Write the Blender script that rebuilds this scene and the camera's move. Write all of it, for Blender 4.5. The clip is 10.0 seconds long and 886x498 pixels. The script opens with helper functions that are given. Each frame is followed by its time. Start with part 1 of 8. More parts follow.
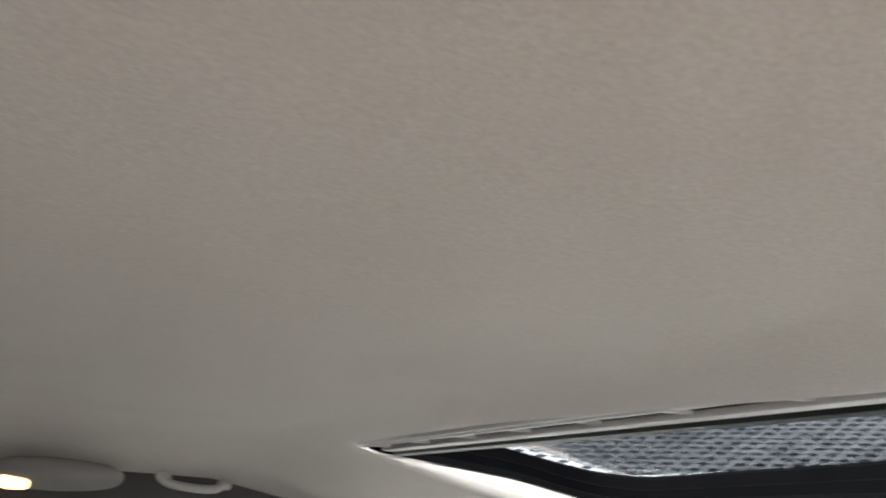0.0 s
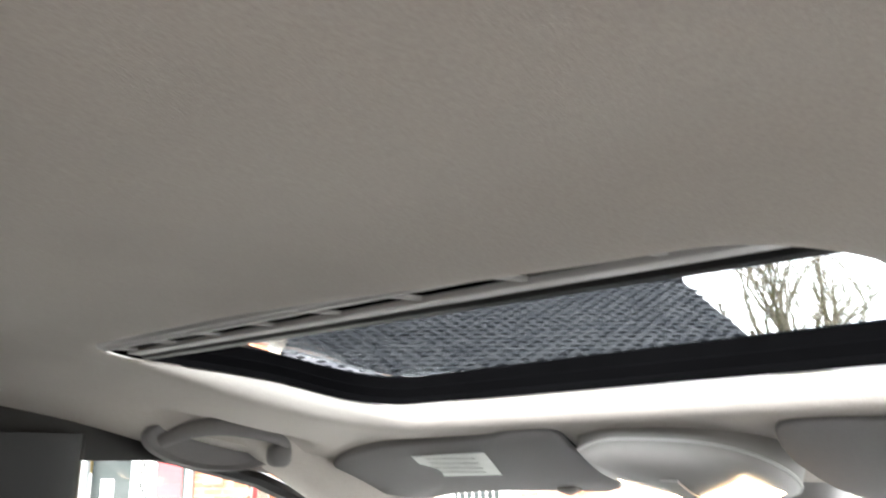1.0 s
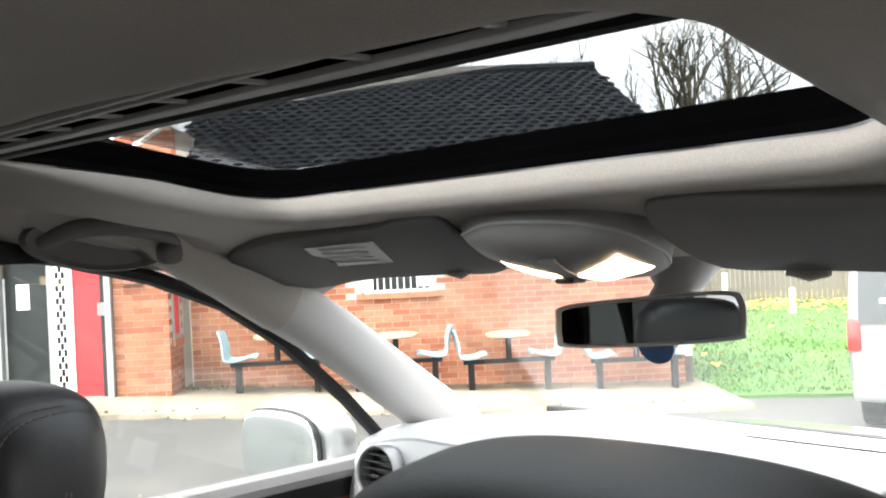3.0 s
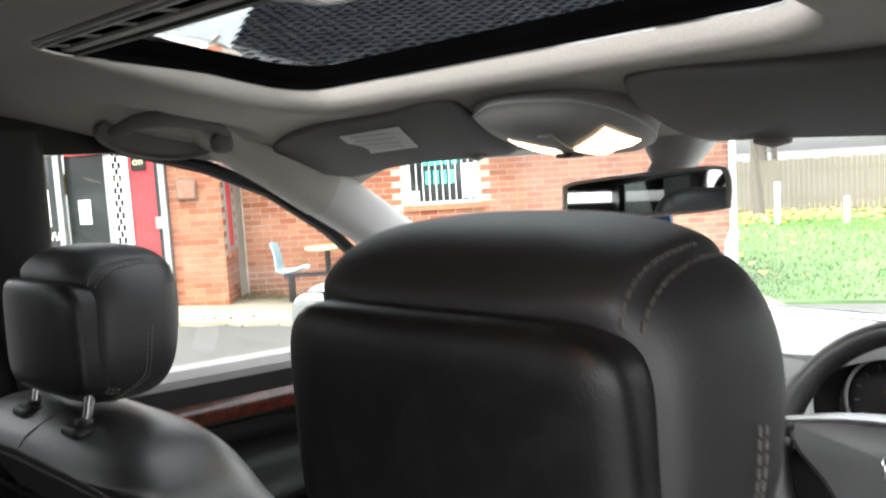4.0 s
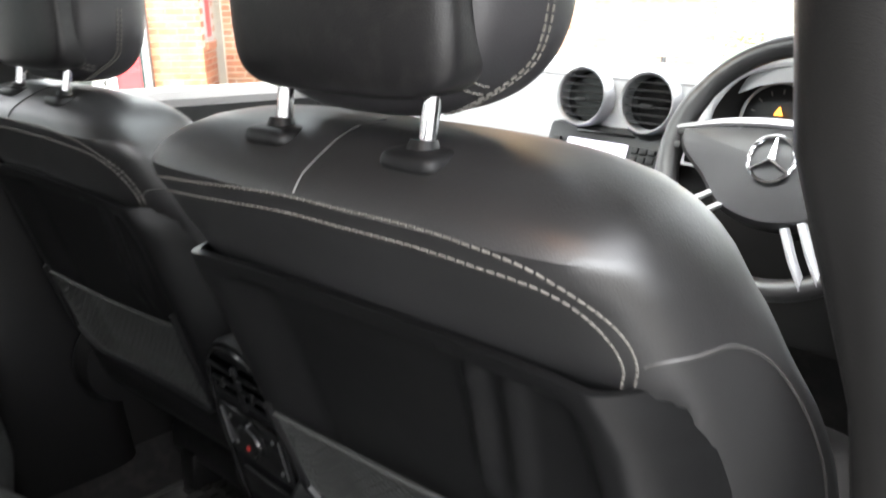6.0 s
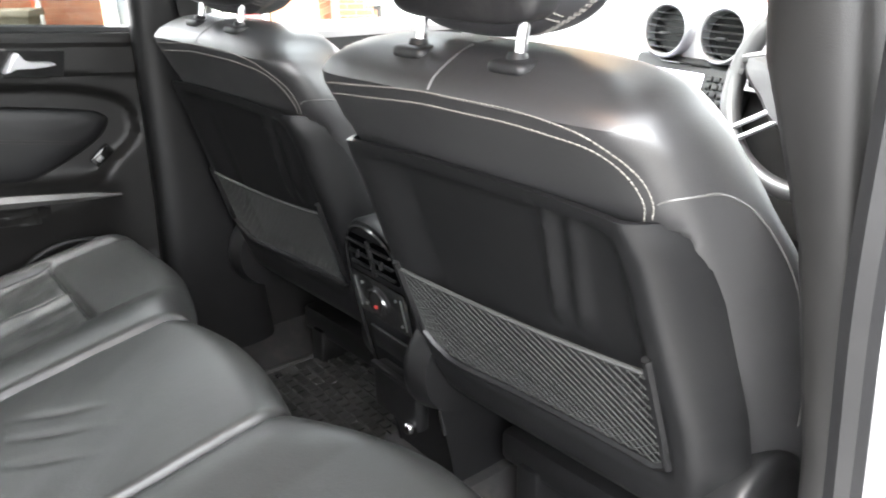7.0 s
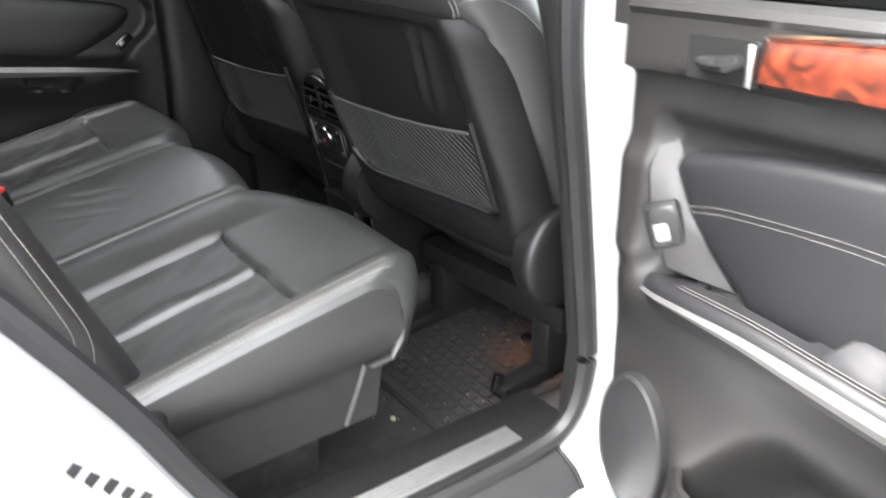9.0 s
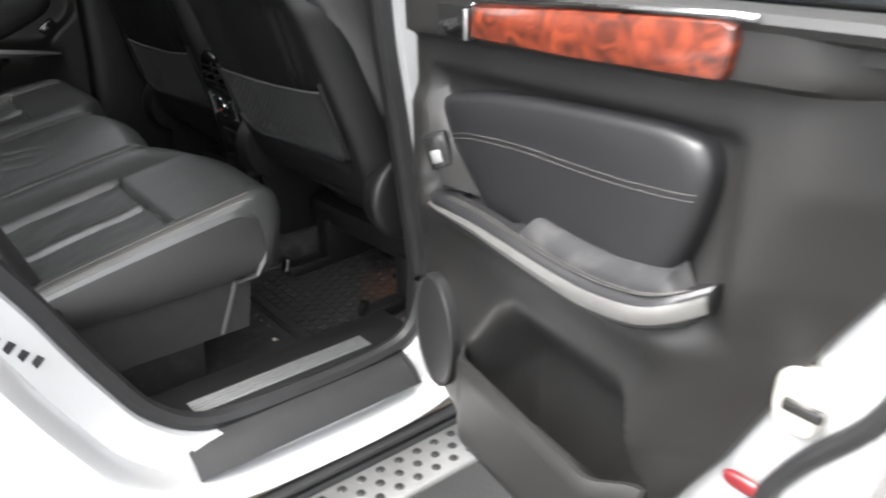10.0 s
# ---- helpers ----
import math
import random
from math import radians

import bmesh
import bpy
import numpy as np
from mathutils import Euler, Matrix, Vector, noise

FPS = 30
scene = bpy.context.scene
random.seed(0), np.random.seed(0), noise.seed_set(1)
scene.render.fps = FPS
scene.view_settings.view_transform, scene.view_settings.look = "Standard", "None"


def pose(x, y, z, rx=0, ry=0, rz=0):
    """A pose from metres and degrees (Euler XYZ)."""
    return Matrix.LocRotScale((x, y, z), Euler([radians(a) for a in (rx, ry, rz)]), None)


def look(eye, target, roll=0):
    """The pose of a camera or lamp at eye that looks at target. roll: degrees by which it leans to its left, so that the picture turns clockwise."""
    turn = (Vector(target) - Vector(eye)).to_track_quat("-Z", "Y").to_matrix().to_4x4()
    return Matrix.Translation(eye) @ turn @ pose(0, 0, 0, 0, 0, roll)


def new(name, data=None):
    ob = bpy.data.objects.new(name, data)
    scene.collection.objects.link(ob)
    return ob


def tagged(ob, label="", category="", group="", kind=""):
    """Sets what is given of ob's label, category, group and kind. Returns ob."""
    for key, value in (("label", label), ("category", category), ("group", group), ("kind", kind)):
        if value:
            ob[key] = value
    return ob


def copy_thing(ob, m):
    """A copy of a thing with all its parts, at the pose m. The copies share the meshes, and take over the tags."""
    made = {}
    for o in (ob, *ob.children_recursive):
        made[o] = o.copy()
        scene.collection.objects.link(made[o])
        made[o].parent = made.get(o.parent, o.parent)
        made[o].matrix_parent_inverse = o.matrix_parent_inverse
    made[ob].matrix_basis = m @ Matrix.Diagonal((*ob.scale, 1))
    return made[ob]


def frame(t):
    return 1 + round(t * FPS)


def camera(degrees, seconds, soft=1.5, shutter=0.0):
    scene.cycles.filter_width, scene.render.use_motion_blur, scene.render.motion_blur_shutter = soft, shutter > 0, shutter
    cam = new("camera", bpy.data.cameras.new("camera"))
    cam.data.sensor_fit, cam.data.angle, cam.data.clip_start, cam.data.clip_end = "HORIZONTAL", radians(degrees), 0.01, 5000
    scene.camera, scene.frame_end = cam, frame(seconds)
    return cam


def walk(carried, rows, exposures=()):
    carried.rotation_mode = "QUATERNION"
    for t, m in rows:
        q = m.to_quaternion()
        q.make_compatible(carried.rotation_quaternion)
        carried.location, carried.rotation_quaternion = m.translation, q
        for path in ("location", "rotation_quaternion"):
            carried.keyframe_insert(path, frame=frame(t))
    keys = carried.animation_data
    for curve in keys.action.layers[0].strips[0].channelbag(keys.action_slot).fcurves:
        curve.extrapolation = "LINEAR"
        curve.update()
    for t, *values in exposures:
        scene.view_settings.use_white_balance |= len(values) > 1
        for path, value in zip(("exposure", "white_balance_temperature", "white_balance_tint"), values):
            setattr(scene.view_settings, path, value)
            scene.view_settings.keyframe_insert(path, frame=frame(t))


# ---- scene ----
cam = camera(56.6, 10.0, 1.8, 0.4)
PATH = [
    (0, (0.508, -0.276, 1.636), (-1.162, 0.59, 2.314), 2.8),
    (0.5, (0.502, -0.243, 1.63), (-1.034, 0.863, 2.276), 1.2),
    (1, (0.512, -0.226, 1.62), (-0.924, 1.072, 2.123), -0.3),
    (1.5, (0.49, -0.164, 1.637), (-0.894, 1.244, 1.953), -0.8),
    (2, (0.495, -0.16, 1.631), (-0.855, 1.304, 1.816), -1.2),
    (3.5, (0.576, -0.218, 1.599), (-0.793, 1.238, 1.51), -3.2),
    (4, (0.656, -0.261, 1.568), (-0.781, 1.117, 1.373), -3.5),
    (4.5, (0.713, -0.273, 1.533), (-0.737, 1.071, 1.232), -3.6),
    (5, (0.729, -0.275, 1.497), (-0.668, 1.101, 1.103), -2.7),
    (5.4, (0.747, -0.275, 1.452), (-0.584, 1.134, 0.96), -1.6),
    (5.5, (0.748, -0.28, 1.443), (-0.564, 1.136, 0.921), -1.2),
    (6.8, (1.0, -0.478, 1.46), (-0.455, 0.66, 0.693), -1.0),
    (7, (1.02, -0.514, 1.469), (-0.458, 0.6, 0.709), -1.6),
    (7.5, (1.056, -0.65, 1.49), (-0.44, 0.46, 0.762), -1.7),
    (8, (1.119, -0.717, 1.478), (-0.376, 0.391, 0.745), -1.9),
    (8.5, (1.29, -0.701, 1.458), (-0.207, 0.388, 0.701), -1.6),
    (9, (1.55, -0.673, 1.395), (0.063, 0.38, 0.57), -1.2),
    (9.5, (1.725, -0.677, 1.395), (0.248, 0.335, 0.504), -3.0),
    (10, (1.928, -0.697, 1.409), (0.497, 0.426, 0.576), -1.0),
]
from mathutils.bvhtree import BVHTree

EXPO = [(0, 5.25), (0.6, 5.2), (1.0, 4.95), (2.0, 4.05), (3.5, 2.9), (4.0, 3.2), (5.0, 3.65), (5.7, 4.05), (7.0, 5.65), (8.0, 5.85), (8.5, 5.8), (9.0, 5.05), (9.6, 4.4), (10.0, 4.0)]
walk(cam, [(t, look(eye, target, roll)) for t, eye, target, roll in PATH], EXPO)

# ---- sky and sun: a bright overcast day ----
world = bpy.data.worlds.new("overcast")
scene.world = world
world.use_nodes = True
wn = world.node_tree.nodes
wl = world.node_tree.links
sky = wn.new("ShaderNodeTexSky")
sky.sky_type = "NISHITA"
sky.sun_disc = False
sky.sun_elevation, sky.sun_rotation = radians(62), radians(200)
sky.dust_density, sky.air_density, sky.ozone_density = 4.0, 1.0, 1.0
grey = wn.new("ShaderNodeHueSaturation")
grey.inputs["Saturation"].default_value = 0.12
wl.new(sky.outputs[0], grey.inputs["Color"])
wl.new(grey.outputs[0], wn["Background"].inputs[0])
wn["Background"].inputs[1].default_value = 0.15
sun = new("sun", bpy.data.lights.new("sun", "SUN"))
sun.data.energy, sun.data.angle, sun.data.color = 0.45, radians(20), (1.0, 0.96, 0.9)
sun.matrix_world = look((0, 0, 20), (-2.5, 6.5, 4.0))


# ---- materials ----
def mat(name, color, rough=0.5, metal=0.0, noise_scale=0.0, vary=0.15, bump=0.0, bump_scale=200.0, spec=0.5, coat=0.0,
        emit=None, emit_strength=0.0, rough_vary=0.0, second=None, second_scale=4.0, second_amount=0.5, voronoi=False, sheen=0.0, lump=0.0, lump_scale=22.0):
    m = bpy.data.materials.new(name)
    m.use_nodes = True
    n, l = m.node_tree.nodes, m.node_tree.links
    b = n["Principled BSDF"]
    b.inputs["Base Color"].default_value = (*color, 1)
    b.inputs["Roughness"].default_value = rough
    b.inputs["Metallic"].default_value = metal
    b.inputs["Specular IOR Level"].default_value = spec
    b.inputs["Coat Weight"].default_value = coat
    b.inputs["Coat Roughness"].default_value = 0.08
    b.inputs["Sheen Weight"].default_value = sheen
    if emit:
        b.inputs["Emission Color"].default_value = (*emit, 1)
        b.inputs["Emission Strength"].default_value = emit_strength
    co = n.new("ShaderNodeTexCoord")
    last = None
    if noise_scale:
        t = n.new("ShaderNodeTexNoise")
        t.inputs["Scale"].default_value = noise_scale
        t.inputs["Detail"].default_value = 6
        l.new(co.outputs["Object"], t.inputs["Vector"])
        mx = n.new("ShaderNodeMix")
        mx.data_type = "RGBA"
        mx.inputs["A"].default_value = (*[c * (1 - vary) for c in color], 1)
        mx.inputs["B"].default_value = (*[min(1, c * (1 + vary)) for c in color], 1)
        l.new(t.outputs["Fac"], mx.inputs["Factor"])
        last = mx.outputs["Result"]
        if rough_vary:
            mr = n.new("ShaderNodeMapRange")
            mr.inputs["To Min"].default_value = rough - rough_vary
            mr.inputs["To Max"].default_value = rough + rough_vary
            l.new(t.outputs["Fac"], mr.inputs["Value"])
            l.new(mr.outputs[0], b.inputs["Roughness"])
    if second:
        t2 = n.new("ShaderNodeTexNoise")
        t2.inputs["Scale"].default_value = second_scale
        t2.inputs["Detail"].default_value = 5
        l.new(co.outputs["Object"], t2.inputs["Vector"])
        ramp = n.new("ShaderNodeMapRange")
        ramp.inputs["From Min"].default_value, ramp.inputs["From Max"].default_value = 0.48, 0.66
        ramp.inputs["To Max"].default_value = second_amount
        l.new(t2.outputs["Fac"], ramp.inputs["Value"])
        mx2 = n.new("ShaderNodeMix")
        mx2.data_type = "RGBA"
        mx2.inputs["A"].default_value = (*color, 1)
        if last:
            l.new(last, mx2.inputs["A"])
        mx2.inputs["B"].default_value = (*second, 1)
        l.new(ramp.outputs[0], mx2.inputs["Factor"])
        last = mx2.outputs["Result"]
    if last:
        l.new(last, b.inputs["Base Color"])
    if bump:
        t3 = n.new("ShaderNodeTexVoronoi" if voronoi else "ShaderNodeTexNoise")
        t3.inputs["Scale"].default_value = bump_scale
        l.new(co.outputs["Object"], t3.inputs["Vector"])
        bp = n.new("ShaderNodeBump")
        bp.inputs["Strength"].default_value = bump
        bp.inputs["Distance"].default_value = 0.002
        l.new(t3.outputs["Distance" if voronoi else "Fac"], bp.inputs["Height"])
        l.new(bp.outputs[0], b.inputs["Normal"])
        if lump:
            t4, bp2 = n.new("ShaderNodeTexNoise"), n.new("ShaderNodeBump")
            t4.inputs["Scale"].default_value, t4.inputs["Detail"].default_value, t4.inputs["Distortion"].default_value = lump_scale, 5, 0.6
            bp2.inputs["Strength"].default_value, bp2.inputs["Distance"].default_value = lump, 0.006
            l.new(co.outputs["Object"], t4.inputs["Vector"])
            l.new(t4.outputs["Fac"], bp2.inputs["Height"])
            l.new(bp2.outputs[0], bp.inputs["Normal"])
    return m


def glass_mat(name, tint=(1, 1, 1), base=0.04, top=0.7):
    m = bpy.data.materials.new(name)
    m.use_nodes = True
    n, l = m.node_tree.nodes, m.node_tree.links
    tr, gl, mx = n.new("ShaderNodeBsdfTransparent"), n.new("ShaderNodeBsdfGlossy"), n.new("ShaderNodeMixShader")
    lw, pw, mr = n.new("ShaderNodeLayerWeight"), n.new("ShaderNodeMath"), n.new("ShaderNodeMapRange")
    pw.operation = "POWER"
    pw.inputs[1].default_value = 4.0
    tr.inputs[0].default_value = (*tint, 1)
    gl.inputs["Roughness"].default_value = 0.0
    mr.inputs["To Min"].default_value, mr.inputs["To Max"].default_value = base, top
    l.new(lw.outputs["Facing"], pw.inputs[0])
    l.new(pw.outputs[0], mr.inputs["Value"])
    l.new(mr.outputs[0], mx.inputs[0])
    l.new(tr.outputs[0], mx.inputs[1])
    l.new(gl.outputs[0], mx.inputs[2])
    l.new(mx.outputs[0], n["Material Output"].inputs[0])
    return m


LEATHER = mat("black_leather", (0.011, 0.0106, 0.011), 0.40, noise_scale=6, vary=0.25, bump=0.08, bump_scale=700, voronoi=True, rough_vary=0.07, spec=0.66, second=(0.019, 0.0187, 0.018), second_scale=3, second_amount=0.3, lump=0.08)
LEATHER_BACK = mat("soft_black_leather", (0.0165, 0.016, 0.0166), 0.45, noise_scale=7, vary=0.3, bump=0.08, bump_scale=700, voronoi=True, rough_vary=0.10, spec=1, second=(0.021, 0.0205, 0.0203), second_scale=5, second_amount=0.35, lump=0.05)
# scuffs on a base darker than the headrest, standing in for shade
LEATHER_SCUFF_DIM = mat("scuffed_shaded_leather", (0.0105, 0.0101, 0.0108), 0.35, noise_scale=6, vary=0.25, bump=0.07, bump_scale=700, voronoi=True, rough_vary=0.08, spec=0.45, second=(0.027, 0.0264, 0.0258), second_scale=75, second_amount=0.45)
# same leather as the backrest, in a separate tone for the light it gets
HEADLEATHER = mat("headrest_leather_copy", (0.022, 0.021, 0.0233), 0.5, noise_scale=7, vary=0.3, bump=0.07, bump_scale=600, voronoi=True, rough_vary=0.08, spec=0.8, second=(0.017, 0.0165, 0.017), second_scale=5, second_amount=0.3, lump=0.03)
LEATHER_SEAT = mat("worn_black_leather", (0.022, 0.0227, 0.0219), 0.42, noise_scale=5, vary=0.3, bump=0.1, bump_scale=500, voronoi=True, rough_vary=0.11, spec=0.65, second=(0.041, 0.042, 0.04), second_scale=6, second_amount=0.45, lump=0.22, lump_scale=11)
PLASTIC = mat("black_plastic", (0.0068, 0.0068, 0.0071), 0.42, noise_scale=15, vary=0.2, bump=0.12, bump_scale=700, spec=0.3, second=(0.0125, 0.0122, 0.012), second_scale=8, second_amount=0.25, lump=0.06)
NETCORD = mat("net_cord", (0.045, 0.046, 0.044), 0.8, noise_scale=60, vary=0.3, spec=0.2)
# paler than the leather, so raised seams carry their highlight in the colour
WELT = mat("leather_welt", (0.056, 0.0544, 0.0528), 0.4, noise_scale=60, vary=0.3)
DOORPLASTIC = mat("charcoal_door_plastic", (0.0098, 0.0095, 0.0093), 0.45, noise_scale=12, vary=0.15, bump=0.14, bump_scale=900, spec=0.3, second=(0.0145, 0.0138, 0.013), second_scale=7, second_amount=0.3, lump=0.05)
DOORLEATHER = mat("charcoal_door_leather", (0.0064, 0.0064, 0.007), 0.42, noise_scale=10, vary=0.2, bump=0.08, bump_scale=900, voronoi=True, spec=0.35)
DUSTYPAD = mat("dusty_grey_pad", (0.0105, 0.0105, 0.0115), 0.7, noise_scale=14, vary=0.3, bump=0.1, bump_scale=900, voronoi=True, spec=0.2, second=(0.029, 0.0286, 0.028), second_scale=24, second_amount=0.7)
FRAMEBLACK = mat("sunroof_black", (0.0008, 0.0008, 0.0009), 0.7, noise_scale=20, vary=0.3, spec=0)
RUBBER = mat("black_rubber", (0.0085, 0.0085, 0.009), 0.5, noise_scale=20, vary=0.2, spec=0.35, second=(0.016, 0.016, 0.016), second_scale=15, second_amount=0.3)
HEADLINER = mat("grey_headliner_fabric", (0.37, 0.342, 0.312), 0.95, noise_scale=600, vary=0.22, bump=0.3, bump_scale=1100, spec=0.2, second=(0.31, 0.284, 0.262), second_scale=5, second_amount=0.35)
TRIMGREY = mat("grey_trim_plastic", (0.35, 0.34, 0.335), 0.6, noise_scale=8, vary=0.06, bump=0.12, bump_scale=900)
STICKERPRINT = mat("faded_print", (0.25, 0.245, 0.24), 0.8, noise_scale=90, vary=0.3)
VISOR = mat("grey_visor_cloth", (0.135, 0.129, 0.126), 0.85, noise_scale=500, vary=0.15, bump=0.2, bump_scale=900, spec=0.2)
CONSOLEGREY = mat("grey_console_plastic", (0.24, 0.23, 0.222), 0.55, noise_scale=60, vary=0.08, bump=0.12, bump_scale=900, spec=0.3)
PILLARTRIM = mat("pale_pillar_trim", (0.37, 0.36, 0.35), 0.6, noise_scale=300, vary=0.08, bump=0.1, bump_scale=900)
DASH = mat("grey_dash_plastic", (0.46, 0.467, 0.475), 0.45, noise_scale=9, vary=0.06, bump=0.2, bump_scale=900)
CHROME = mat("chrome", (0.58, 0.58, 0.59), 0.16, 1.0, noise_scale=30, vary=0.05)
STRIPALU = mat("dull_satin_strip", (0.15, 0.147, 0.142), 0.48, 0.8, noise_scale=40, vary=0.2)
ALU = mat("brushed_aluminium", (0.3, 0.3, 0.3), 0.5, 0.9, noise_scale=60, vary=0.15)
PAINT = mat("silver_car_paint", (0.47, 0.475, 0.48), 0.22, 0.5, noise_scale=4, vary=0.05, coat=1, second=(0.45, 0.44, 0.42), second_scale=6, second_amount=0.35)
DARKTHREAD = mat("dark_grey_thread", (0.042, 0.04, 0.037), 0.8, noise_scale=80, vary=0.2)
STITCH = mat("grey_thread", (0.13, 0.122, 0.11), 0.8, noise_scale=80, vary=0.2)
CARPET = mat("black_carpet", (0.014, 0.0135, 0.0135), 0.98, noise_scale=60, vary=0.5, bump=0.8, bump_scale=1200, second=(0.05, 0.045, 0.04), second_scale=30, second_amount=0.35)
SEATCLOTH = mat("dark_grey_carpet_side", (0.015, 0.0148, 0.0145), 0.95, noise_scale=40, vary=0.3, bump=0.4, bump_scale=1200, spec=0.2)
MATRUBBER = mat("worn_rubber_mat", (0.021, 0.0205, 0.020), 0.5, noise_scale=12, vary=0.4, bump=0.2, bump_scale=300)


def dirt_patch(m, at, radius, colour, amount):
    """A patch of dirt with a ragged edge, lying at one place."""
    n, l = m.node_tree.nodes, m.node_tree.links
    b = n["Principled BSDF"]
    base = b.inputs["Base Color"].links[0].from_socket
    geo, t, dist, sub, mr, mx = (n.new("ShaderNode" + k) for k in ("NewGeometry", "TexNoise", "VectorMath", "Math", "MapRange", "Mix"))
    dist.operation, sub.operation, mx.data_type = "DISTANCE", "MULTIPLY_ADD", "RGBA"
    dist.inputs[1].default_value = at
    t.inputs["Scale"].default_value, t.inputs["Detail"].default_value = 18, 6
    l.new(geo.outputs["Position"], dist.inputs[0])
    l.new(geo.outputs["Position"], t.inputs["Vector"])
    l.new(t.outputs["Fac"], sub.inputs[0])
    sub.inputs[1].default_value = radius * 0.9
    l.new(dist.outputs["Value"], sub.inputs[2])
    mr.inputs["From Min"].default_value, mr.inputs["From Max"].default_value = radius * 1.5, radius * 0.6
    mr.inputs["To Max"].default_value = amount
    l.new(sub.outputs[0], mr.inputs["Value"])
    l.new(mr.outputs[0], mx.inputs["Factor"])
    l.new(base, mx.inputs["A"])
    mx.inputs["B"].default_value = (*colour, 1)
    l.new(mx.outputs["Result"], b.inputs["Base Color"])


dirt_patch(MATRUBBER, (0.47, 0.36, 0.48), 0.14, (0.13, 0.055, 0.026), 0.55)
WORNSTEEL = mat("worn_steel", (0.55, 0.53, 0.49), 0.35, 0.6, noise_scale=40, vary=0.2)
VANPAINT = mat("dull_silver_paint", (0.26, 0.265, 0.275), 0.3, 0.3, noise_scale=4, vary=0.1, coat=0.5)
DARKRED = mat("dark_red_reflector", (0.09, 0.008, 0.010), 0.3, noise_scale=40, vary=0.2)
REDPLASTIC = mat("red_plastic", (0.448, 0.035, 0.0308), 0.4, noise_scale=20, vary=0.1)
BLACKGLOSS = mat("gloss_black", (0.01, 0.01, 0.01), 0.15, noise_scale=20, vary=0.1)
MIRROR = mat("mirror_glass", (0.75, 0.8, 0.8), 0.02, 1.0)
GLASS = glass_mat("clear_glass", (0.95, 0.97, 0.96), 0.03, 0.6)
WINDGLASS = glass_mat("windscreen_glass", (0.96, 0.975, 0.965), 0.02, 0.22)
PRIVACYGLASS = glass_mat("privacy_glass", (0.31, 0.325, 0.32))
ROOFGLASS = glass_mat("tinted_glass", (0.80, 0.83, 0.83), 0.14, 1.0)


def wood_mat():
    m = mat("burr_walnut_veneer", (0.17, 0.035, 0.012), 0.3, coat=0.5)
    n, l = m.node_tree.nodes, m.node_tree.links
    b = n["Principled BSDF"]
    co = n.new("ShaderNodeTexCoord")
    t1 = n.new("ShaderNodeTexNoise")
    t1.inputs["Scale"].default_value, t1.inputs["Detail"].default_value, t1.inputs["Distortion"].default_value = 26, 8, 2.2
    l.new(co.outputs["Object"], t1.inputs["Vector"])
    r = n.new("ShaderNodeValToRGB")
    r.color_ramp.elements[0].position, r.color_ramp.elements[0].color = 0.34, (0.020, 0.006, 0.004, 1)
    r.color_ramp.elements[1].position, r.color_ramp.elements[1].color = 0.70, (0.125, 0.024, 0.010, 1)
    e = r.color_ramp.elements.new(0.5)
    e.color = (0.062, 0.012, 0.006, 1)
    l.new(t1.outputs["Fac"], r.inputs[0])
    l.new(r.outputs[0], b.inputs["Base Color"])
    return m


SPOKE = mat("satin_silver", (0.36, 0.36, 0.37), 0.38, 0.6, noise_scale=50, vary=0.08)
HUBPLASTIC = mat("grey_black_hub", (0.0338, 0.0338, 0.0351), 0.5, noise_scale=20, vary=0.15, bump=0.08, bump_scale=900)
WOOD = wood_mat()
# darker veneer for the passenger rear strip and the climate panel ends
DARKWOOD = mat("dark_veneer", (0.014, 0.0055, 0.004), 0.25, noise_scale=14, vary=0.6, coat=0.8)


PAVING_DUST = mat("dusty_metal", (0.075, 0.066, 0.052), 0.6, 0.3, noise_scale=20, vary=0.4)


# ---- mesh tools ----
def mesh_of(name, bm, material, smooth=True):
    bmesh.ops.recalc_face_normals(bm, faces=bm.faces)
    me = bpy.data.meshes.new(name)
    bm.to_mesh(me)
    bm.free()
    for m in material if isinstance(material, (list, tuple)) else [material]:
        me.materials.append(m)
    if smooth:
        for p in me.polygons:
            p.use_smooth = True
        me.set_sharp_from_angle(angle=radians(38))
    return me


def part(name, bm, material, parent=None, label="", smooth=True):
    ob = new(name, mesh_of(name, bm, material, smooth))
    if parent:
        ob.parent = parent
    return tagged(ob, label, kind="stuff" if name == "stitching" else "")


def thing(name, label, category, group="", kind="", at=(0, 0, 0)):
    ob = new(name)
    ob.empty_display_size = 0.05
    ob.location = at
    return tagged(ob, label, category, group, kind)


def box(bm, c, s, bevel=0.0, m=None, seg=2):
    r = bmesh.ops.create_cube(bm, size=1.0)
    vs = r["verts"]
    bmesh.ops.scale(bm, verts=vs, vec=s)
    if bevel:
        es = list({e for v in vs for e in v.link_edges})
        b = bmesh.ops.bevel(bm, geom=es, offset=bevel, segments=seg, affect="EDGES", profile=0.5)
        vs = list({v for f in b["faces"] for v in f.verts} | {v for v in vs if v.is_valid})
    M = Matrix.Translation(c) @ (m.to_4x4() if m else Matrix())
    bmesh.ops.transform(bm, matrix=M, verts=vs)
    return vs


def boxes(*specs):
    bm = bmesh.new()
    for sp in specs:
        box(bm, *sp)
    return bm


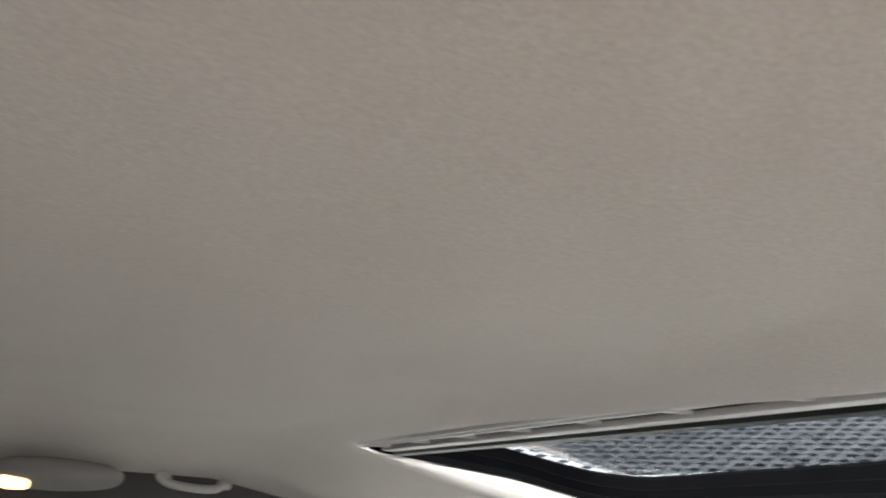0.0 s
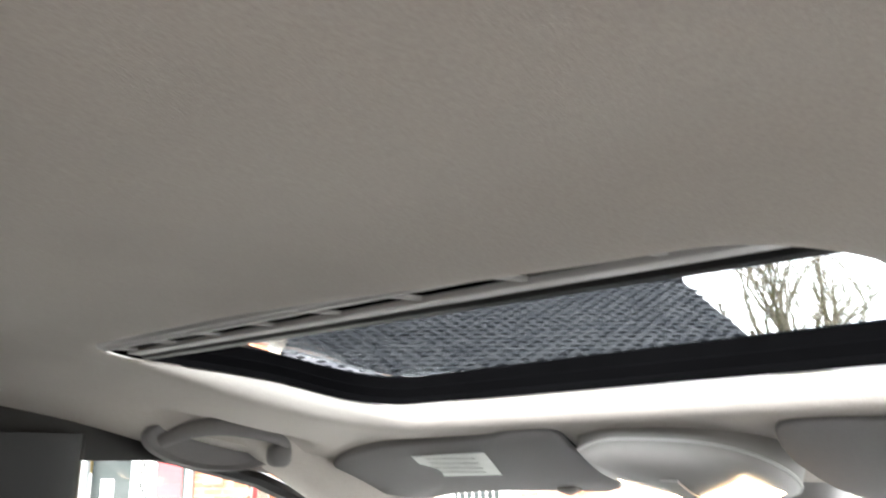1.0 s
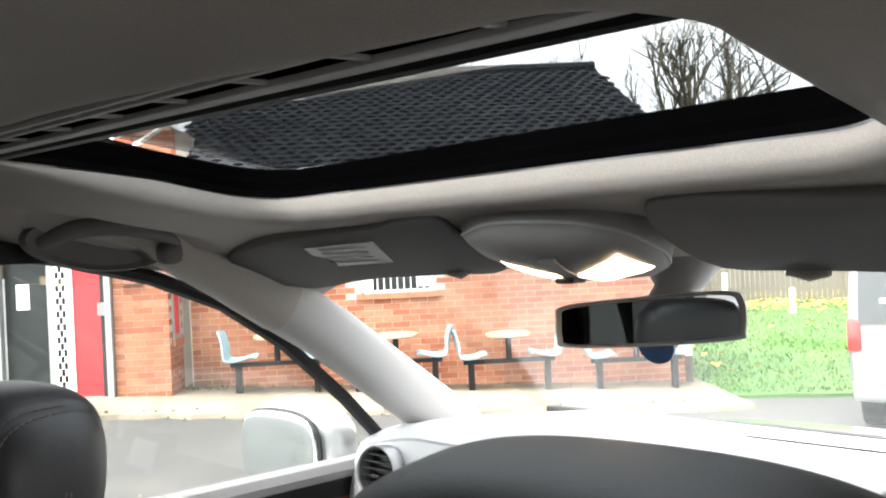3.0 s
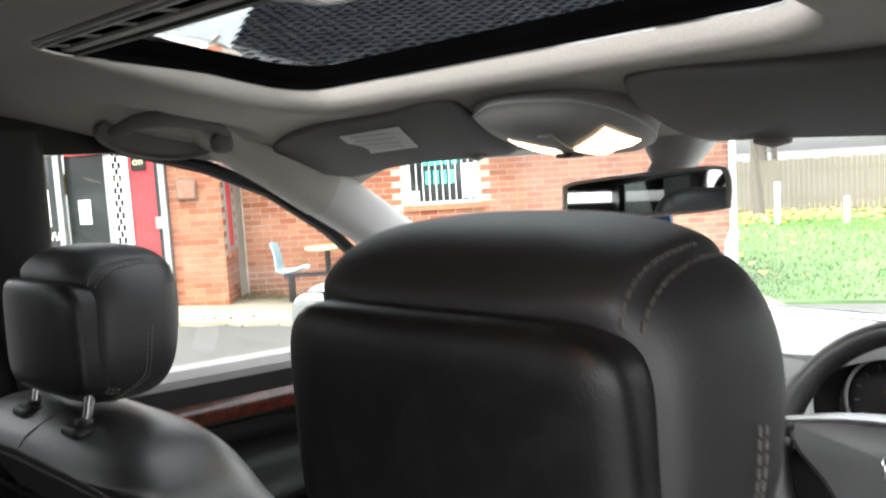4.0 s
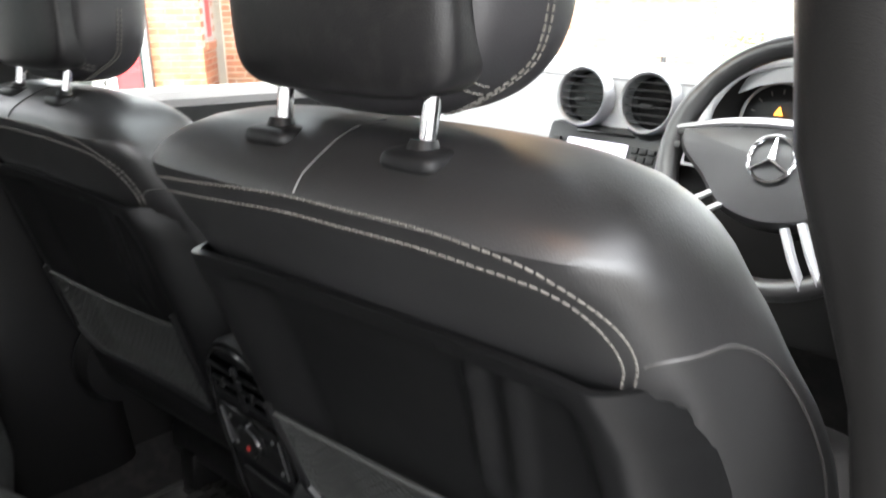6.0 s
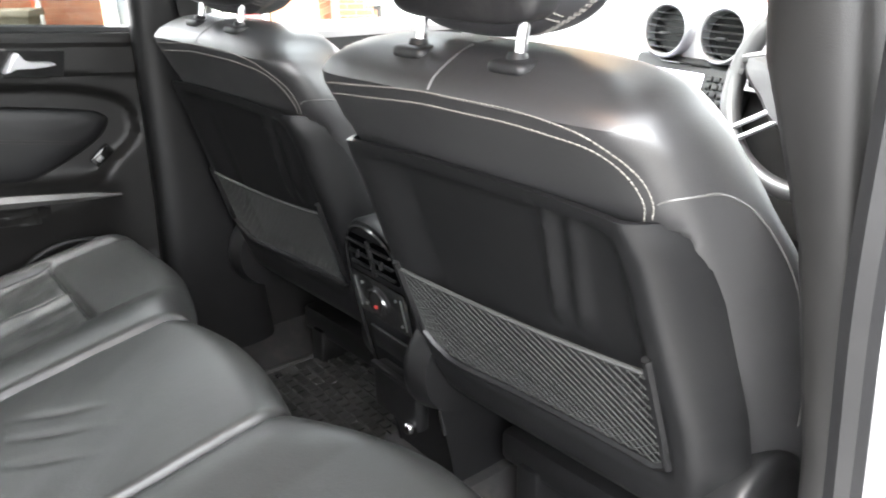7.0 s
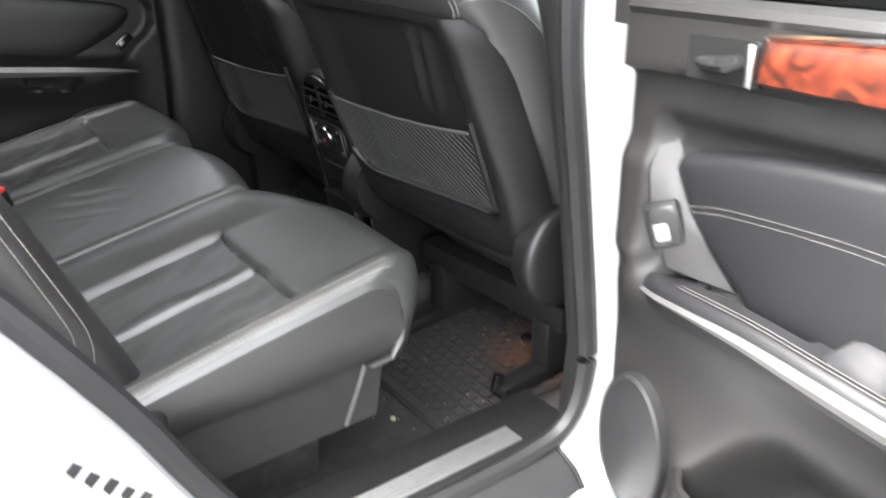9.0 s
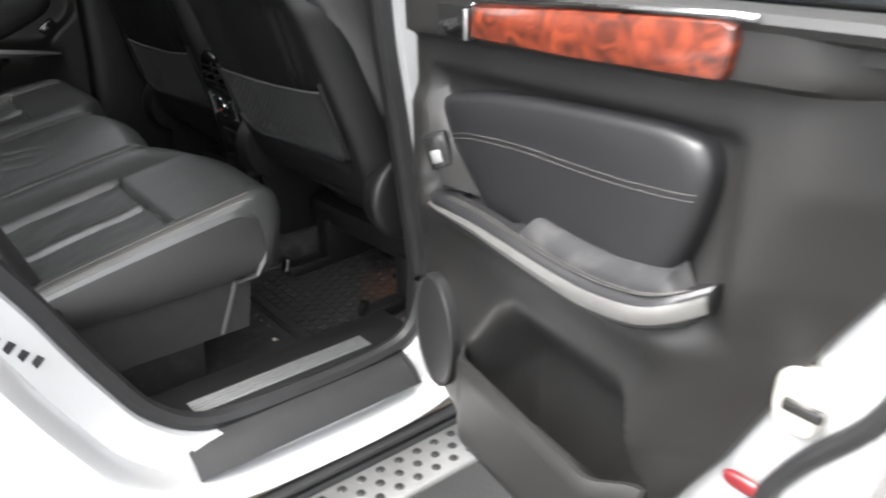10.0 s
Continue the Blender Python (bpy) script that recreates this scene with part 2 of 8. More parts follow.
def cyl(bm, a, b, r, r2=None, seg=16, caps=True):
    a, b = Vector(a), Vector(b)
    res = bmesh.ops.create_cone(bm, cap_ends=caps, segments=seg, radius1=r, radius2=r if r2 is None else r2, depth=(b - a).length)
    q = (b - a).to_track_quat("Z", "Y").to_matrix().to_4x4()
    bmesh.ops.transform(bm, matrix=Matrix.Translation((a + b) / 2) @ q, verts=res["verts"])
    return res["verts"]


def tube(bm, pts, r, seg=8, closed=False, flat=1.0):
    """A round bar through pts; r is a number or a list."""
    pts = [Vector(p) for p in pts]
    n = len(pts)
    rings = []
    up = Vector((0, 0, 1))
    for i, p in enumerate(pts):
        d = (pts[(i + 1) % n] - pts[i - 1]) if closed else (pts[min(i + 1, n - 1)] - pts[max(i - 1, 0)])
        d.normalize()
        s = d.cross(up)
        if s.length < 1e-3:
            s = d.cross(Vector((0, 1, 0)))
        s.normalize()
        w = s.cross(d)
        rr = r[i] if isinstance(r, (list, tuple)) else r
        rings.append([bm.verts.new(p + s * math.cos(2 * math.pi * k / seg) * rr + w * math.sin(2 * math.pi * k / seg) * rr * flat) for k in range(seg)])
    for i in range(n if closed else n - 1):
        A, B = rings[i], rings[(i + 1) % n]
        for k in range(seg):
            bm.faces.new((A[k], A[(k + 1) % seg], B[(k + 1) % seg], B[k]))
    if not closed:
        bm.faces.new(rings[0][::-1])
        bm.faces.new(rings[-1])


def loft(bm, rings, closed=True, cap=True):
    """Skin through rows of points; rings are closed loops unless told."""
    vs = [[bm.verts.new(p) for p in ring] for ring in rings]
    n = len(vs[0])
    for A, B in zip(vs, vs[1:]):
        for k in range(n if closed else n - 1):
            bm.faces.new((A[k], A[(k + 1) % n], B[(k + 1) % n], B[k]))
    if cap and closed:
        bm.faces.new(vs[0][::-1])
        bm.faces.new(vs[-1])
    return vs


def slab(bm, grid, off):
    """A sheet of points (rows) given thickness by the vector off (or a function of the point)."""
    f = off if callable(off) else (lambda p: Vector(off))
    top = [[bm.verts.new(p) for p in row] for row in grid]
    bot = [[bm.verts.new(Vector(p) + f(Vector(p))) for p in row] for row in grid]
    R, C = len(grid), len(grid[0])
    for i in range(R - 1):
        for j in range(C - 1):
            bm.faces.new((top[i][j], top[i][j + 1], top[i + 1][j + 1], top[i + 1][j]))
            bm.faces.new((bot[i][j], bot[i + 1][j], bot[i + 1][j + 1], bot[i][j + 1]))
    rim = [(0, j) for j in range(C)] + [(i, C - 1) for i in range(1, R)] + [(R - 1, j) for j in range(C - 2, -1, -1)] + [(i, 0) for i in range(R - 2, 0, -1)]
    for a, b in zip(rim, rim[1:] + rim[:1]):
        bm.faces.new((top[a[0]][a[1]], bot[a[0]][a[1]], bot[b[0]][b[1]], top[b[0]][b[1]]))


def superloop(w, d, n=32, power=4.0):
    out = []
    for k in range(n):
        a = 2 * math.pi * k / n
        c, s = math.cos(a), math.sin(a)
        out.append((math.copysign(abs(c) ** (2 / power), c) * w, math.copysign(abs(s) ** (2 / power), s) * d))
    return out


def pillow(bm, c, s, n=10, power=5.0, m=None, shape=None):
    """A rounded box (superellipsoid) of full size s about c."""
    r = bmesh.ops.create_cube(bm, size=2.0)
    es = list({e for v in r["verts"] for e in v.link_edges})
    bmesh.ops.subdivide_edges(bm, edges=es, cuts=n, use_grid_fill=True)
    vs = [v for v in bm.verts if v.tag is False]
    for v in vs:
        p = v.co
        k = (abs(p.x) ** power + abs(p.y) ** power + abs(p.z) ** power) ** (1 / power)
        p = p / k
        q = Vector((p.x * s[0] / 2, p.y * s[1] / 2, p.z * s[2] / 2))
        if shape:
            q = shape(q)
        v.co = (m @ q if m else q) + Vector(c)
        v.tag = True
    return vs


def prism(bm, outline, a, b, axis="x"):
    """Extrude an outline of (u, v) along an axis from a to b."""
    put = {"x": lambda t, u, v: (t, u, v), "y": lambda t, u, v: (u, t, v), "z": lambda t, u, v: (u, v, t)}[axis]
    loft(bm, [[put(a, u, v) for u, v in outline], [put(b, u, v) for u, v in outline]])


def dashes(pts, step=0.006, length=0.004, r=0.0007):
    """Stitches along a line."""
    bm = bmesh.new()
    pts = [Vector(p) for p in pts]
    at = [0.0]
    for a, b in zip(pts, pts[1:]):
        at.append(at[-1] + (b - a).length)

    def along(d):
        for i in range(len(pts) - 1):
            if d <= at[i + 1]:
                return pts[i].lerp(pts[i + 1], (d - at[i]) / max(1e-9, at[i + 1] - at[i]))
        return pts[-1]
    d = 0.0
    while d + length < at[-1]:
        cyl(bm, along(d), along(d + length), r, seg=5)
        d += step
    return bm


def smooth01(t):
    t = max(0.0, min(1.0, t))
    return t * t * (3 - 2 * t)


def lerp_table(table, x):
    """Piecewise smooth reading of a table of (x, values...)."""
    if x <= table[0][0]:
        return table[0][1:]
    for p, q in zip(table, table[1:]):
        if x <= q[0]:
            f = (x - p[0]) / (q[0] - p[0])
            return tuple(u + (v - u) * f for u, v in zip(p[1:], q[1:]))
    return table[-1][1:]


def spline(pts, n=6):
    """Catmull-Rom through pts."""
    P = [Vector(p) for p in pts]
    out = []
    for i in range(len(P) - 1):
        p0, p1, p2, p3 = P[max(i - 1, 0)], P[i], P[i + 1], P[min(i + 2, len(P) - 1)]
        for k in range(n):
            t = k / n
            out.append(0.5 * ((2 * p1) + (p2 - p0) * t + (2 * p0 - 5 * p1 + 4 * p2 - p3) * t * t + (3 * p1 - p0 - 3 * p2 + p3) * t ** 3))
    out.append(P[-1])
    return out


def skin(ob):
    """A tree to cast lines onto a part's mesh."""
    return BVHTree.FromPolygons([v.co.copy() for v in ob.data.vertices], [tuple(p.vertices) for p in ob.data.polygons])


def cast(tree_, start, way, lift=0.0):
    p, nrm, _, _ = tree_.ray_cast(Vector(start), Vector(way))
    if p is None:
        return None
    w = Vector(way).normalized()
    return p - w * lift


# ---- car shell: headliner, roof, floor, pillars, glass ----
ROOF_Y = [(-1.5, 1.70), (-0.6, 1.738), (0.0, 1.738), (0.085, 1.722), (0.27, 1.690), (0.475, 1.662), (0.6, 1.640), (0.8, 1.595)]


def roof_z(x, y):
    z = lerp_table(ROOF_Y, y)[0]
    e = max(0.0, abs(x) - 0.43) / 0.27
    z += 0.024 * smooth01(1.35 - 1.35 * (((x + 0.583) / 0.040) ** 2 + ((y - 0.368) / 0.135) ** 2) ** 1.5)
    return z - 0.055 * e * e - 0.030 * x * smooth01((0.42 - y) / 0.3)


def lip_z(x, y):
    """Upper edge of the sunroof opening."""
    return roof_z(x, y) + 0.004 + 0.026 * smooth01((y - 0.09) / 0.25)


def rounded(x0, x1, y0, y1, r, n=8, side=10):
    pts = []
    for cx, cy, a0 in ((x1 - r, y1 - r, 0), (x0 + r, y1 - r, 90), (x0 + r, y0 + r, 180), (x1 - r, y0 + r, 270)):
        for k in range(n + 1):
            a = radians(a0 + 90 * k / n)
            pts.append((cx + r * math.cos(a), cy + r * math.sin(a)))
    out = []
    for p, q in zip(pts, pts[1:] + pts[:1]):
        L = math.hypot(q[0] - p[0], q[1] - p[1])
        m = max(1, int(L / 0.016))
        out += [(p[0] + (q[0] - p[0]) * i / m, p[1] + (q[1] - p[1]) * i / m) for i in range(m)]
    return out


HX, HXR, HY0, HY1 = 0.392, 0.380, 0.070, 0.475
HC, HH = (HY0 + HY1) / 2, (HY1 - HY0) / 2


def rear_edge(pts):
    """The fabric runs further forward towards the driver's side at the back of the opening."""
    return [(x, y + 0.028 * smooth01((x + 0.10) / 0.45) * smooth01((HY0 + 0.12 - y) / 0.10)) for x, y in pts]


def headliner():
    hole = rear_edge(rounded(-HX, HXR, HY0, HY1, 0.065))
    rings = []
    for up, grow in ((1.0, 0.0), (0.6, 0.001), (0.25, 0.005), (0.05, 0.012), (0.0, 0.022)):
        ring = []
        for x, y in hole:
            cx, cy = 0.0, HC
            sx, sy = 1 + grow / HX, 1 + grow / HH
            X, Y = cx + (x - cx) * sx, cy + (y - cy) * sy
            ring.append((X, Y, roof_z(X, Y) + (lip_z(x, y) - roof_z(x, y)) * up))
        rings.append(ring)
    steps = 40
    base = [(p[0], p[1]) for p in rings[-1]]
    for k in range(1, steps + 1):
        f = k / steps
        ring = []
        for x, y in base:
            dx, dy = x, y - 0.27
            # outward to the edge rectangle along the ray
            lim = min((0.70 / abs(dx)) if abs(dx) > 1e-6 else 1e9, (0.53 / dy) if dy > 1e-6 else ((1.67 / -dy) if dy < -1e-6 else 1e9))
            X, Y = x + (dx * lim - dx) * f, y + (dy * lim - dy) * f
            ring.append((X, Y, roof_z(X, Y)))
        rings.append(ring)
    bm = bmesh.new()
    loft(bm, rings, cap=False)
    return tagged(part("ceiling", bm, HEADLINER), "pale grey woven headliner with a rounded sunroof opening", "ceiling", kind="structure")


headliner()

# outer roof skin above the liner, with the same opening, and the tailgate closing the back
bm = bmesh.new()
hole = rounded(-0.47, 0.47, -0.02, 0.56, 0.03)
rings = []
for k in range(9):
    f = k / 8
    ring = []
    for x, y in hole:
        dx, dy = x, y - 0.27
        lim = min((0.74 / abs(dx)) if abs(dx) > 1e-6 else 1e9, (0.58 / dy) if dy > 1e-6 else ((2.4 / -dy) if dy < -1e-6 else 1e9))
        X, Y = x + (dx * lim - dx) * f, y + (dy * lim - dy) * f
        ring.append((X, Y, roof_z(X * 0.92, Y) + 0.085))
    rings.append(ring)
loft(bm, rings, cap=False)
tagged(part("car_roof", bm, PAINT), "silver painted steel car roof skin", "car roof", kind="structure")


def sunroof():
    th = thing("sunroof", "open-blind glass sunroof in a black rubber frame", "sunroof")
    bm = bmesh.new()
    inner = rounded(-HX, HXR, HY0, HY1, 0.065)
    rings = []
    for grow, up in ((-0.001, 0.002), (0.004, 0.010), (0.012, 0.012), (0.014, 0.024), (0.022, 0.026), (0.026, 0.040), (0.05, 0.046), (0.085, 0.048)):
        ring = []
        for x, y in inner:
            X, Y = x * (1 + grow / HX), HC + (y - HC) * (1 + grow / HH)
            ring.append((X, Y, lip_z(x, y) + up))
        rings.append(ring)
    loft(bm, rings, cap=False)
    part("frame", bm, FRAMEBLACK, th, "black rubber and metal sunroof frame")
    bm = bmesh.new()
    g = [[(x, y, lip_z(0, y) + 0.050 - 0.02 * x) for x in (-0.45, -0.25, 0, 0.25, 0.45)] for y in (0.0, 0.1, 0.2, 0.3, 0.4, 0.5, 0.54)]
    slab(bm, g, (0, 0, 0.004))
    pane = part("pane", bm, ROOFGLASS, th, "tinted sunroof glass pane")
    pane.visible_shadow = False
    # blind edge with a row of slots
    zz = lambda x, dz: 1.728 - 0.030 * x + dz
    tilt = Matrix.Rotation(math.atan(0.030), 3, "Y")
    for y, w, dz in ((0.080, 0.005, 0.0), (0.0935, 0.006, 0.0), (0.127, 0.015, -0.001)):
        bm = bmesh.new()
        box(bm, (-0.005, y, zz(-0.005, dz)), (0.760, w, 0.005), 0.0012, tilt)
        part("blind_rail", bm, PILLARTRIM, th, "pale rail of the sun blind edge")
    for k in range(8):
        x = -0.365 + 0.093 * k
        bm = bmesh.new()
        box(bm, (x, 0.1005, zz(x, 0.0003)), (0.0055, 0.044, 0.0030), 0.0008, tilt @ Matrix.Rotation(-0.32, 3, "Z"))
        part("blind_rib", bm, PILLARTRIM, th, "rib between the slots")
    bm = bmesh.new()
    tube(bm, [(x, 0.1415, zz(x, -0.002)) for x in np.linspace(-0.388, 0.376, 17)], 0.006, seg=8)
    part("blind_edge", bm, PLASTIC, th, "dark front edge of the sun blind")
    # added near-black sheet: it puts the shade behind the slots into colour
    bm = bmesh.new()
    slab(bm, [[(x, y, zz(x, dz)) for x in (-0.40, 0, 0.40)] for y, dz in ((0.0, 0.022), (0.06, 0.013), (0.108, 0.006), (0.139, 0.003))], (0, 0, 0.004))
    part("slot_backing", bm, FRAMEBLACK, th, "dark sheet for the unlit space behind the slots")
    return th


sunroof()


# floor pan, tunnel and sills
bm = bmesh.new()
prof = [(-0.76, 0.53), (-0.66, 0.50), (-0.62, 0.47), (-0.14, 0.47), (-0.11, 0.54), (0.11, 0.54), (0.14, 0.47), (0.60, 0.47), (0.635, 0.52), (0.66, 0.543), (0.72, 0.545)]
slab(bm, [[(x, y, z) for x, z in prof] for y in (-1.9, -0.9, -0.5, -0.1, 0.3, 0.8, 1.3)], (0, 0, -0.03))
tagged(part("floor", bm, CARPET), "worn black carpet on the car floor with crumbs", "car floor", kind="structure")

OPEN = [(0.10, 1.60), (0.10, 1.35), (0.103, 1.18), (0.128, 1.0), (0.160, 0.76), (0.166, 0.66), (0.135, 0.575), (0.05, 0.548), (-0.15, 0.546), (-0.30, 0.560), (-0.385, 0.62), (-0.435, 0.70), (-0.477, 0.78), (-0.52, 0.87), (-0.60, 1.01), (-0.70, 1.17), (-0.79, 1.33), (-0.80, 1.50), (-0.70, 1.60), (-0.3, 1.625)]
CEN = (-0.2, 1.1)


def open_loop(x, grow, n=5):
    pts = spline([(x, y, z) for y, z in OPEN + OPEN[:1]], n)[:-1]
    out = []
    N = len(pts)
    for i, p in enumerate(pts):
        d = (pts[(i + 1) % N] - pts[i - 1]).normalized()
        nrm = Vector((0, d.z, -d.y))
        if nrm.dot(Vector((0, p.y - CEN[0], p.z - CEN[1]))) < 0:
            nrm = -nrm
        out.append(p + nrm * grow)
    return out


body = thing("car_body", "silver painted body side round the open rear doorway", "car body", kind="structure")
bm = bmesh.new()
loft(bm, [open_loop(0.745, 0.012), open_loop(0.775, 0.022), open_loop(0.785, 0.045), open_loop(0.80, 0.075), open_loop(0.84, 0.085), open_loop(0.862, 0.10)], cap=False)
part("door_jamb", bm, PAINT, body, "silver painted door jamb")
bm = bmesh.new()
tube(bm, open_loop(0.752, 0.004), 0.017, seg=8, closed=True)
part("door_seal", bm, RUBBER, body, "black rubber door seal")
# side skin: rear quarter and rocker, outside the opening
bm = bmesh.new()
inner = open_loop(0.862, 0.10)
outer = []
for p in inner:
    d = Vector((0, p.y - CEN[0], p.z - CEN[1]))
    f = min((1.35 if d.y < 0 else 0.36) / max(abs(d.y), 1e-6), (0.72 if d.z < 0 else 0.60) / max(abs(d.z), 1e-6))
    outer.append(Vector((0.862, CEN[0] + d.y * max(f, 1.02), CEN[1] + d.z * max(f, 1.02))))
rings = []
for k in range(7):
    f = k / 6
    ring = []
    for a, b in zip(inner, outer):
        p = a.lerp(b, f)
        bulge = 0.035 * math.sin(math.pi * min(1, f * 1.2)) * (1 if p.y < -0.2 else 0.2)
        low = -0.06 * smooth01((0.50 - p.z) / 0.1)
        ring.append((0.862 + bulge + low - 0.25 * max(0, p.z - 1.15) , p.y, p.z))
    rings.append(ring)
loft(bm, rings, cap=False)
part("body_side", bm, PAINT, body, "dusty silver rear quarter panel and sill")


def pillar(name, label, rows, material, parent):
    """Loft of upright slices: z, x centre, y centre, half x, half y."""
    bm = bmesh.new()
    loft(bm, [[(cx + a, cy + b, z) for a, b in superloop(hx, hy, 20, 3.5)] for z, cx, cy, hx, hy in rows])
    return part(name, bm, material, parent, label)


pillar("b_pillar_trim", "black plastic centre pillar trim beside the driver", [(0.50, 0.725, 0.26, 0.035, 0.11), (0.70, 0.730, 0.255, 0.027, 0.095), (1.0, 0.73, 0.195, 0.026, 0.072), (1.2, 0.712, 0.175, 0.034, 0.068), (1.35, 0.68, 0.165, 0.05, 0.068), (1.64, 0.645, 0.16, 0.045, 0.068)], DOORPLASTIC, body)
left = thing("left_pillars", "black centre pillar and pale windscreen pillar of the passenger side", "car pillar", kind="structure")
pillar("b_pillar", "black plastic centre pillar", [(0.50, -0.715, 0.12, 0.04, 0.13), (0.9, -0.715, 0.115, 0.035, 0.10), (1.25, -0.71, 0.105, 0.035, 0.085), (1.66, -0.675, 0.10, 0.035, 0.08)], PLASTIC, left)
bm = bmesh.new()
pillow(bm, (-0.668, 0.12, 1.585), (0.014, 0.05, 0.022), n=3, power=3)
part("belt_loop_cover", bm, DOORPLASTIC, left)


def a_pillar(sx, parent):
    bm = bmesh.new()
    rows = [((0.60, 0.22, 1.76), 0.01), ((0.62, 0.34, 1.710), 0.02), ((0.645, 0.46, 1.652), 0.035), ((0.652, 0.58, 1.596), 0.045), ((0.663, 0.69, 1.537), 0.05), ((0.663, 0.69, 1.537), 0.048), ((0.675, 0.80, 1.475), 0.049), ((0.70, 1.0, 1.345), 0.053), ((0.72, 1.22, 1.20), 0.055)]
    rings = []
    for (x, y, z), r in rows:
        rings.append([(sx * (x + a), y + 0.55 * b, z + 0.9 * b) for a, b in superloop(0.045, r, 16, 2.6)])
    loft(bm, rings[5:])
    part("a_pillar", bm, PILLARTRIM, parent, "pale grey windscreen pillar trim")
    bm = bmesh.new()
    loft(bm, rings[:5])
    part("headliner_skirt", bm, HEADLINER, parent, "grey cloth headliner skirt over the pillar")
    bm = bmesh.new()
    tube(bm, [(sx * 0.70, 0.20, 1.655), (sx * 0.705, 0.33, 1.632), (sx * 0.71, 0.47, 1.597), (sx * 0.715, 0.60, 1.545), (sx * 0.72, 0.73, 1.462), (sx * 0.73, 0.88, 1.333), (sx * 0.735, 1.0, 1.21)], 0.014, seg=8)
    part("window_seal", bm, RUBBER, parent)


a_pillar(-1, left)
right = thing("right_windscreen_pillar", "pale grey windscreen pillar trim of the driver side", "car pillar", kind="structure")
a_pillar(1, right)

# windscreen and side glass
bm = bmesh.new()
slab(bm, [[(x * w, y - 0.10 * (x * w) ** 2, z) for x in np.linspace(-1, 1, 9)] for w, y, z in ((0.62, 0.88, 1.62), (0.66, 1.10, 1.48), (0.70, 1.36, 1.33), (0.72, 1.60, 1.19))], (0, 0.003, 0.004))
ws = tagged(part("windscreen", bm, WINDGLASS), "clear curved windscreen", "windscreen", kind="structure")
ws.visible_shadow = False
bm = bmesh.new()
tube(bm, [(x, 0.86 - 0.10 * x * x, 1.612) for x in np.linspace(-0.62, 0.62, 9)], 0.03, seg=8)
tagged(part("windscreen_header", bm, TRIMGREY), "pale trim along the windscreen top", "trim", kind="structure")
bm = bmesh.new()
slab(bm, [[(x, 1.595 - 0.10 * x * x, z) for x in np.linspace(-0.72, 0.72, 9)] for z in (1.205, 1.185)], (0, 0.02, 0))
tagged(part("cowl_strip", bm, RUBBER), "black wiper cowl under the windscreen", "trim", kind="structure")
for i, (outline) in enumerate(([(0.21, 1.225), (0.21, 1.65), (0.45, 1.61), (0.62, 1.55), (0.75, 1.455), (0.98, 1.215)], [(-0.80, 1.29), (-0.80, 1.62), (-0.02, 1.64), (-0.02, 1.26)])):
    bm = bmesh.new()
    prism(bm, outline, -0.742, -0.746, "x")
    g = tagged(part("window_%d" % (i + 1), bm, PRIVACYGLASS if i else GLASS), "tinted rear side window of the passenger side" if i else "clear side window of the passenger side", "car window", kind="structure")
    g.visible_shadow = bool(i)

# closing panels never far from view: roof sides, rear of the cabin, scuttle
bm = bmesh.new()
box(bm, (0, -1.95, 1.0), (1.5, 0.04, 1.1))
box(bm, (0, -1.93, 1.66), (1.5, 0.06, 0.12))
tagged(part("tailgate", bm, PLASTIC), "dark trimmed tailgate at the back of the cabin", "tailgate", kind="structure")
for s in (-1, 1):
    bm = bmesh.new()
    for c, d in (((s * 0.745, -1.42, 0.9), (0.03, 1.02, 0.80)), ((s * 0.72, -1.05, 1.46), (0.03, 0.28, 0.36)), ((s * 0.72, -1.88, 1.46), (0.03, 0.12, 0.36)), ((s * 0.70, -0.6, 1.670), (0.03, 2.6, 0.09))):
        box(bm, c, d)
    tagged(part("quarter_trim", bm, DOORPLASTIC), "dark grey quarter trim beside the load space", "trim", kind="structure")
    # unseen tinted panes, added to cut the daylight from the rear
    bm = bmesh.new()
    box(bm, (s * 0.724, -1.505, 1.47), (0.004, 0.66, 0.36))
    g = tagged(part("quarter_window", bm, PRIVACYGLASS), "tinted fixed window beside the load space, unseen, added to dim the rear", "car window", kind="structure")


# ---- front seats ----
SEAT = [  # height, half width, rear y, front y
    (0.66, 0.235, 0.215, 0.42), (0.74, 0.250, 0.190, 0.42), (0.88, 0.264, 0.140, 0.38), (1.02, 0.270, 0.090, 0.31), (1.15, 0.267, 0.042, 0.235),
    (1.20, 0.265, 0.021, 0.20), (1.22, 0.264, 0.012, 0.19), (1.265, 0.259, -0.017, 0.165), (1.290, 0.252, -0.034, 0.150), (1.305, 0.244, -0.040, 0.140), (1.318, 0.233, -0.031, 0.128), (1.330, 0.214, -0.012, 0.114), (1.340, 0.180, 0.008, 0.094), (1.345, 0.12, 0.028, 0.070)]




def seat_rear(z):
    return lerp_table([(r[0], r[2]) for r in SEAT], z)[0]


def shoulder(x, z):
    return -0.15 * max(0.0, abs(x) - 0.03) ** 2 * smooth01((z - 1.12) / 0.18)


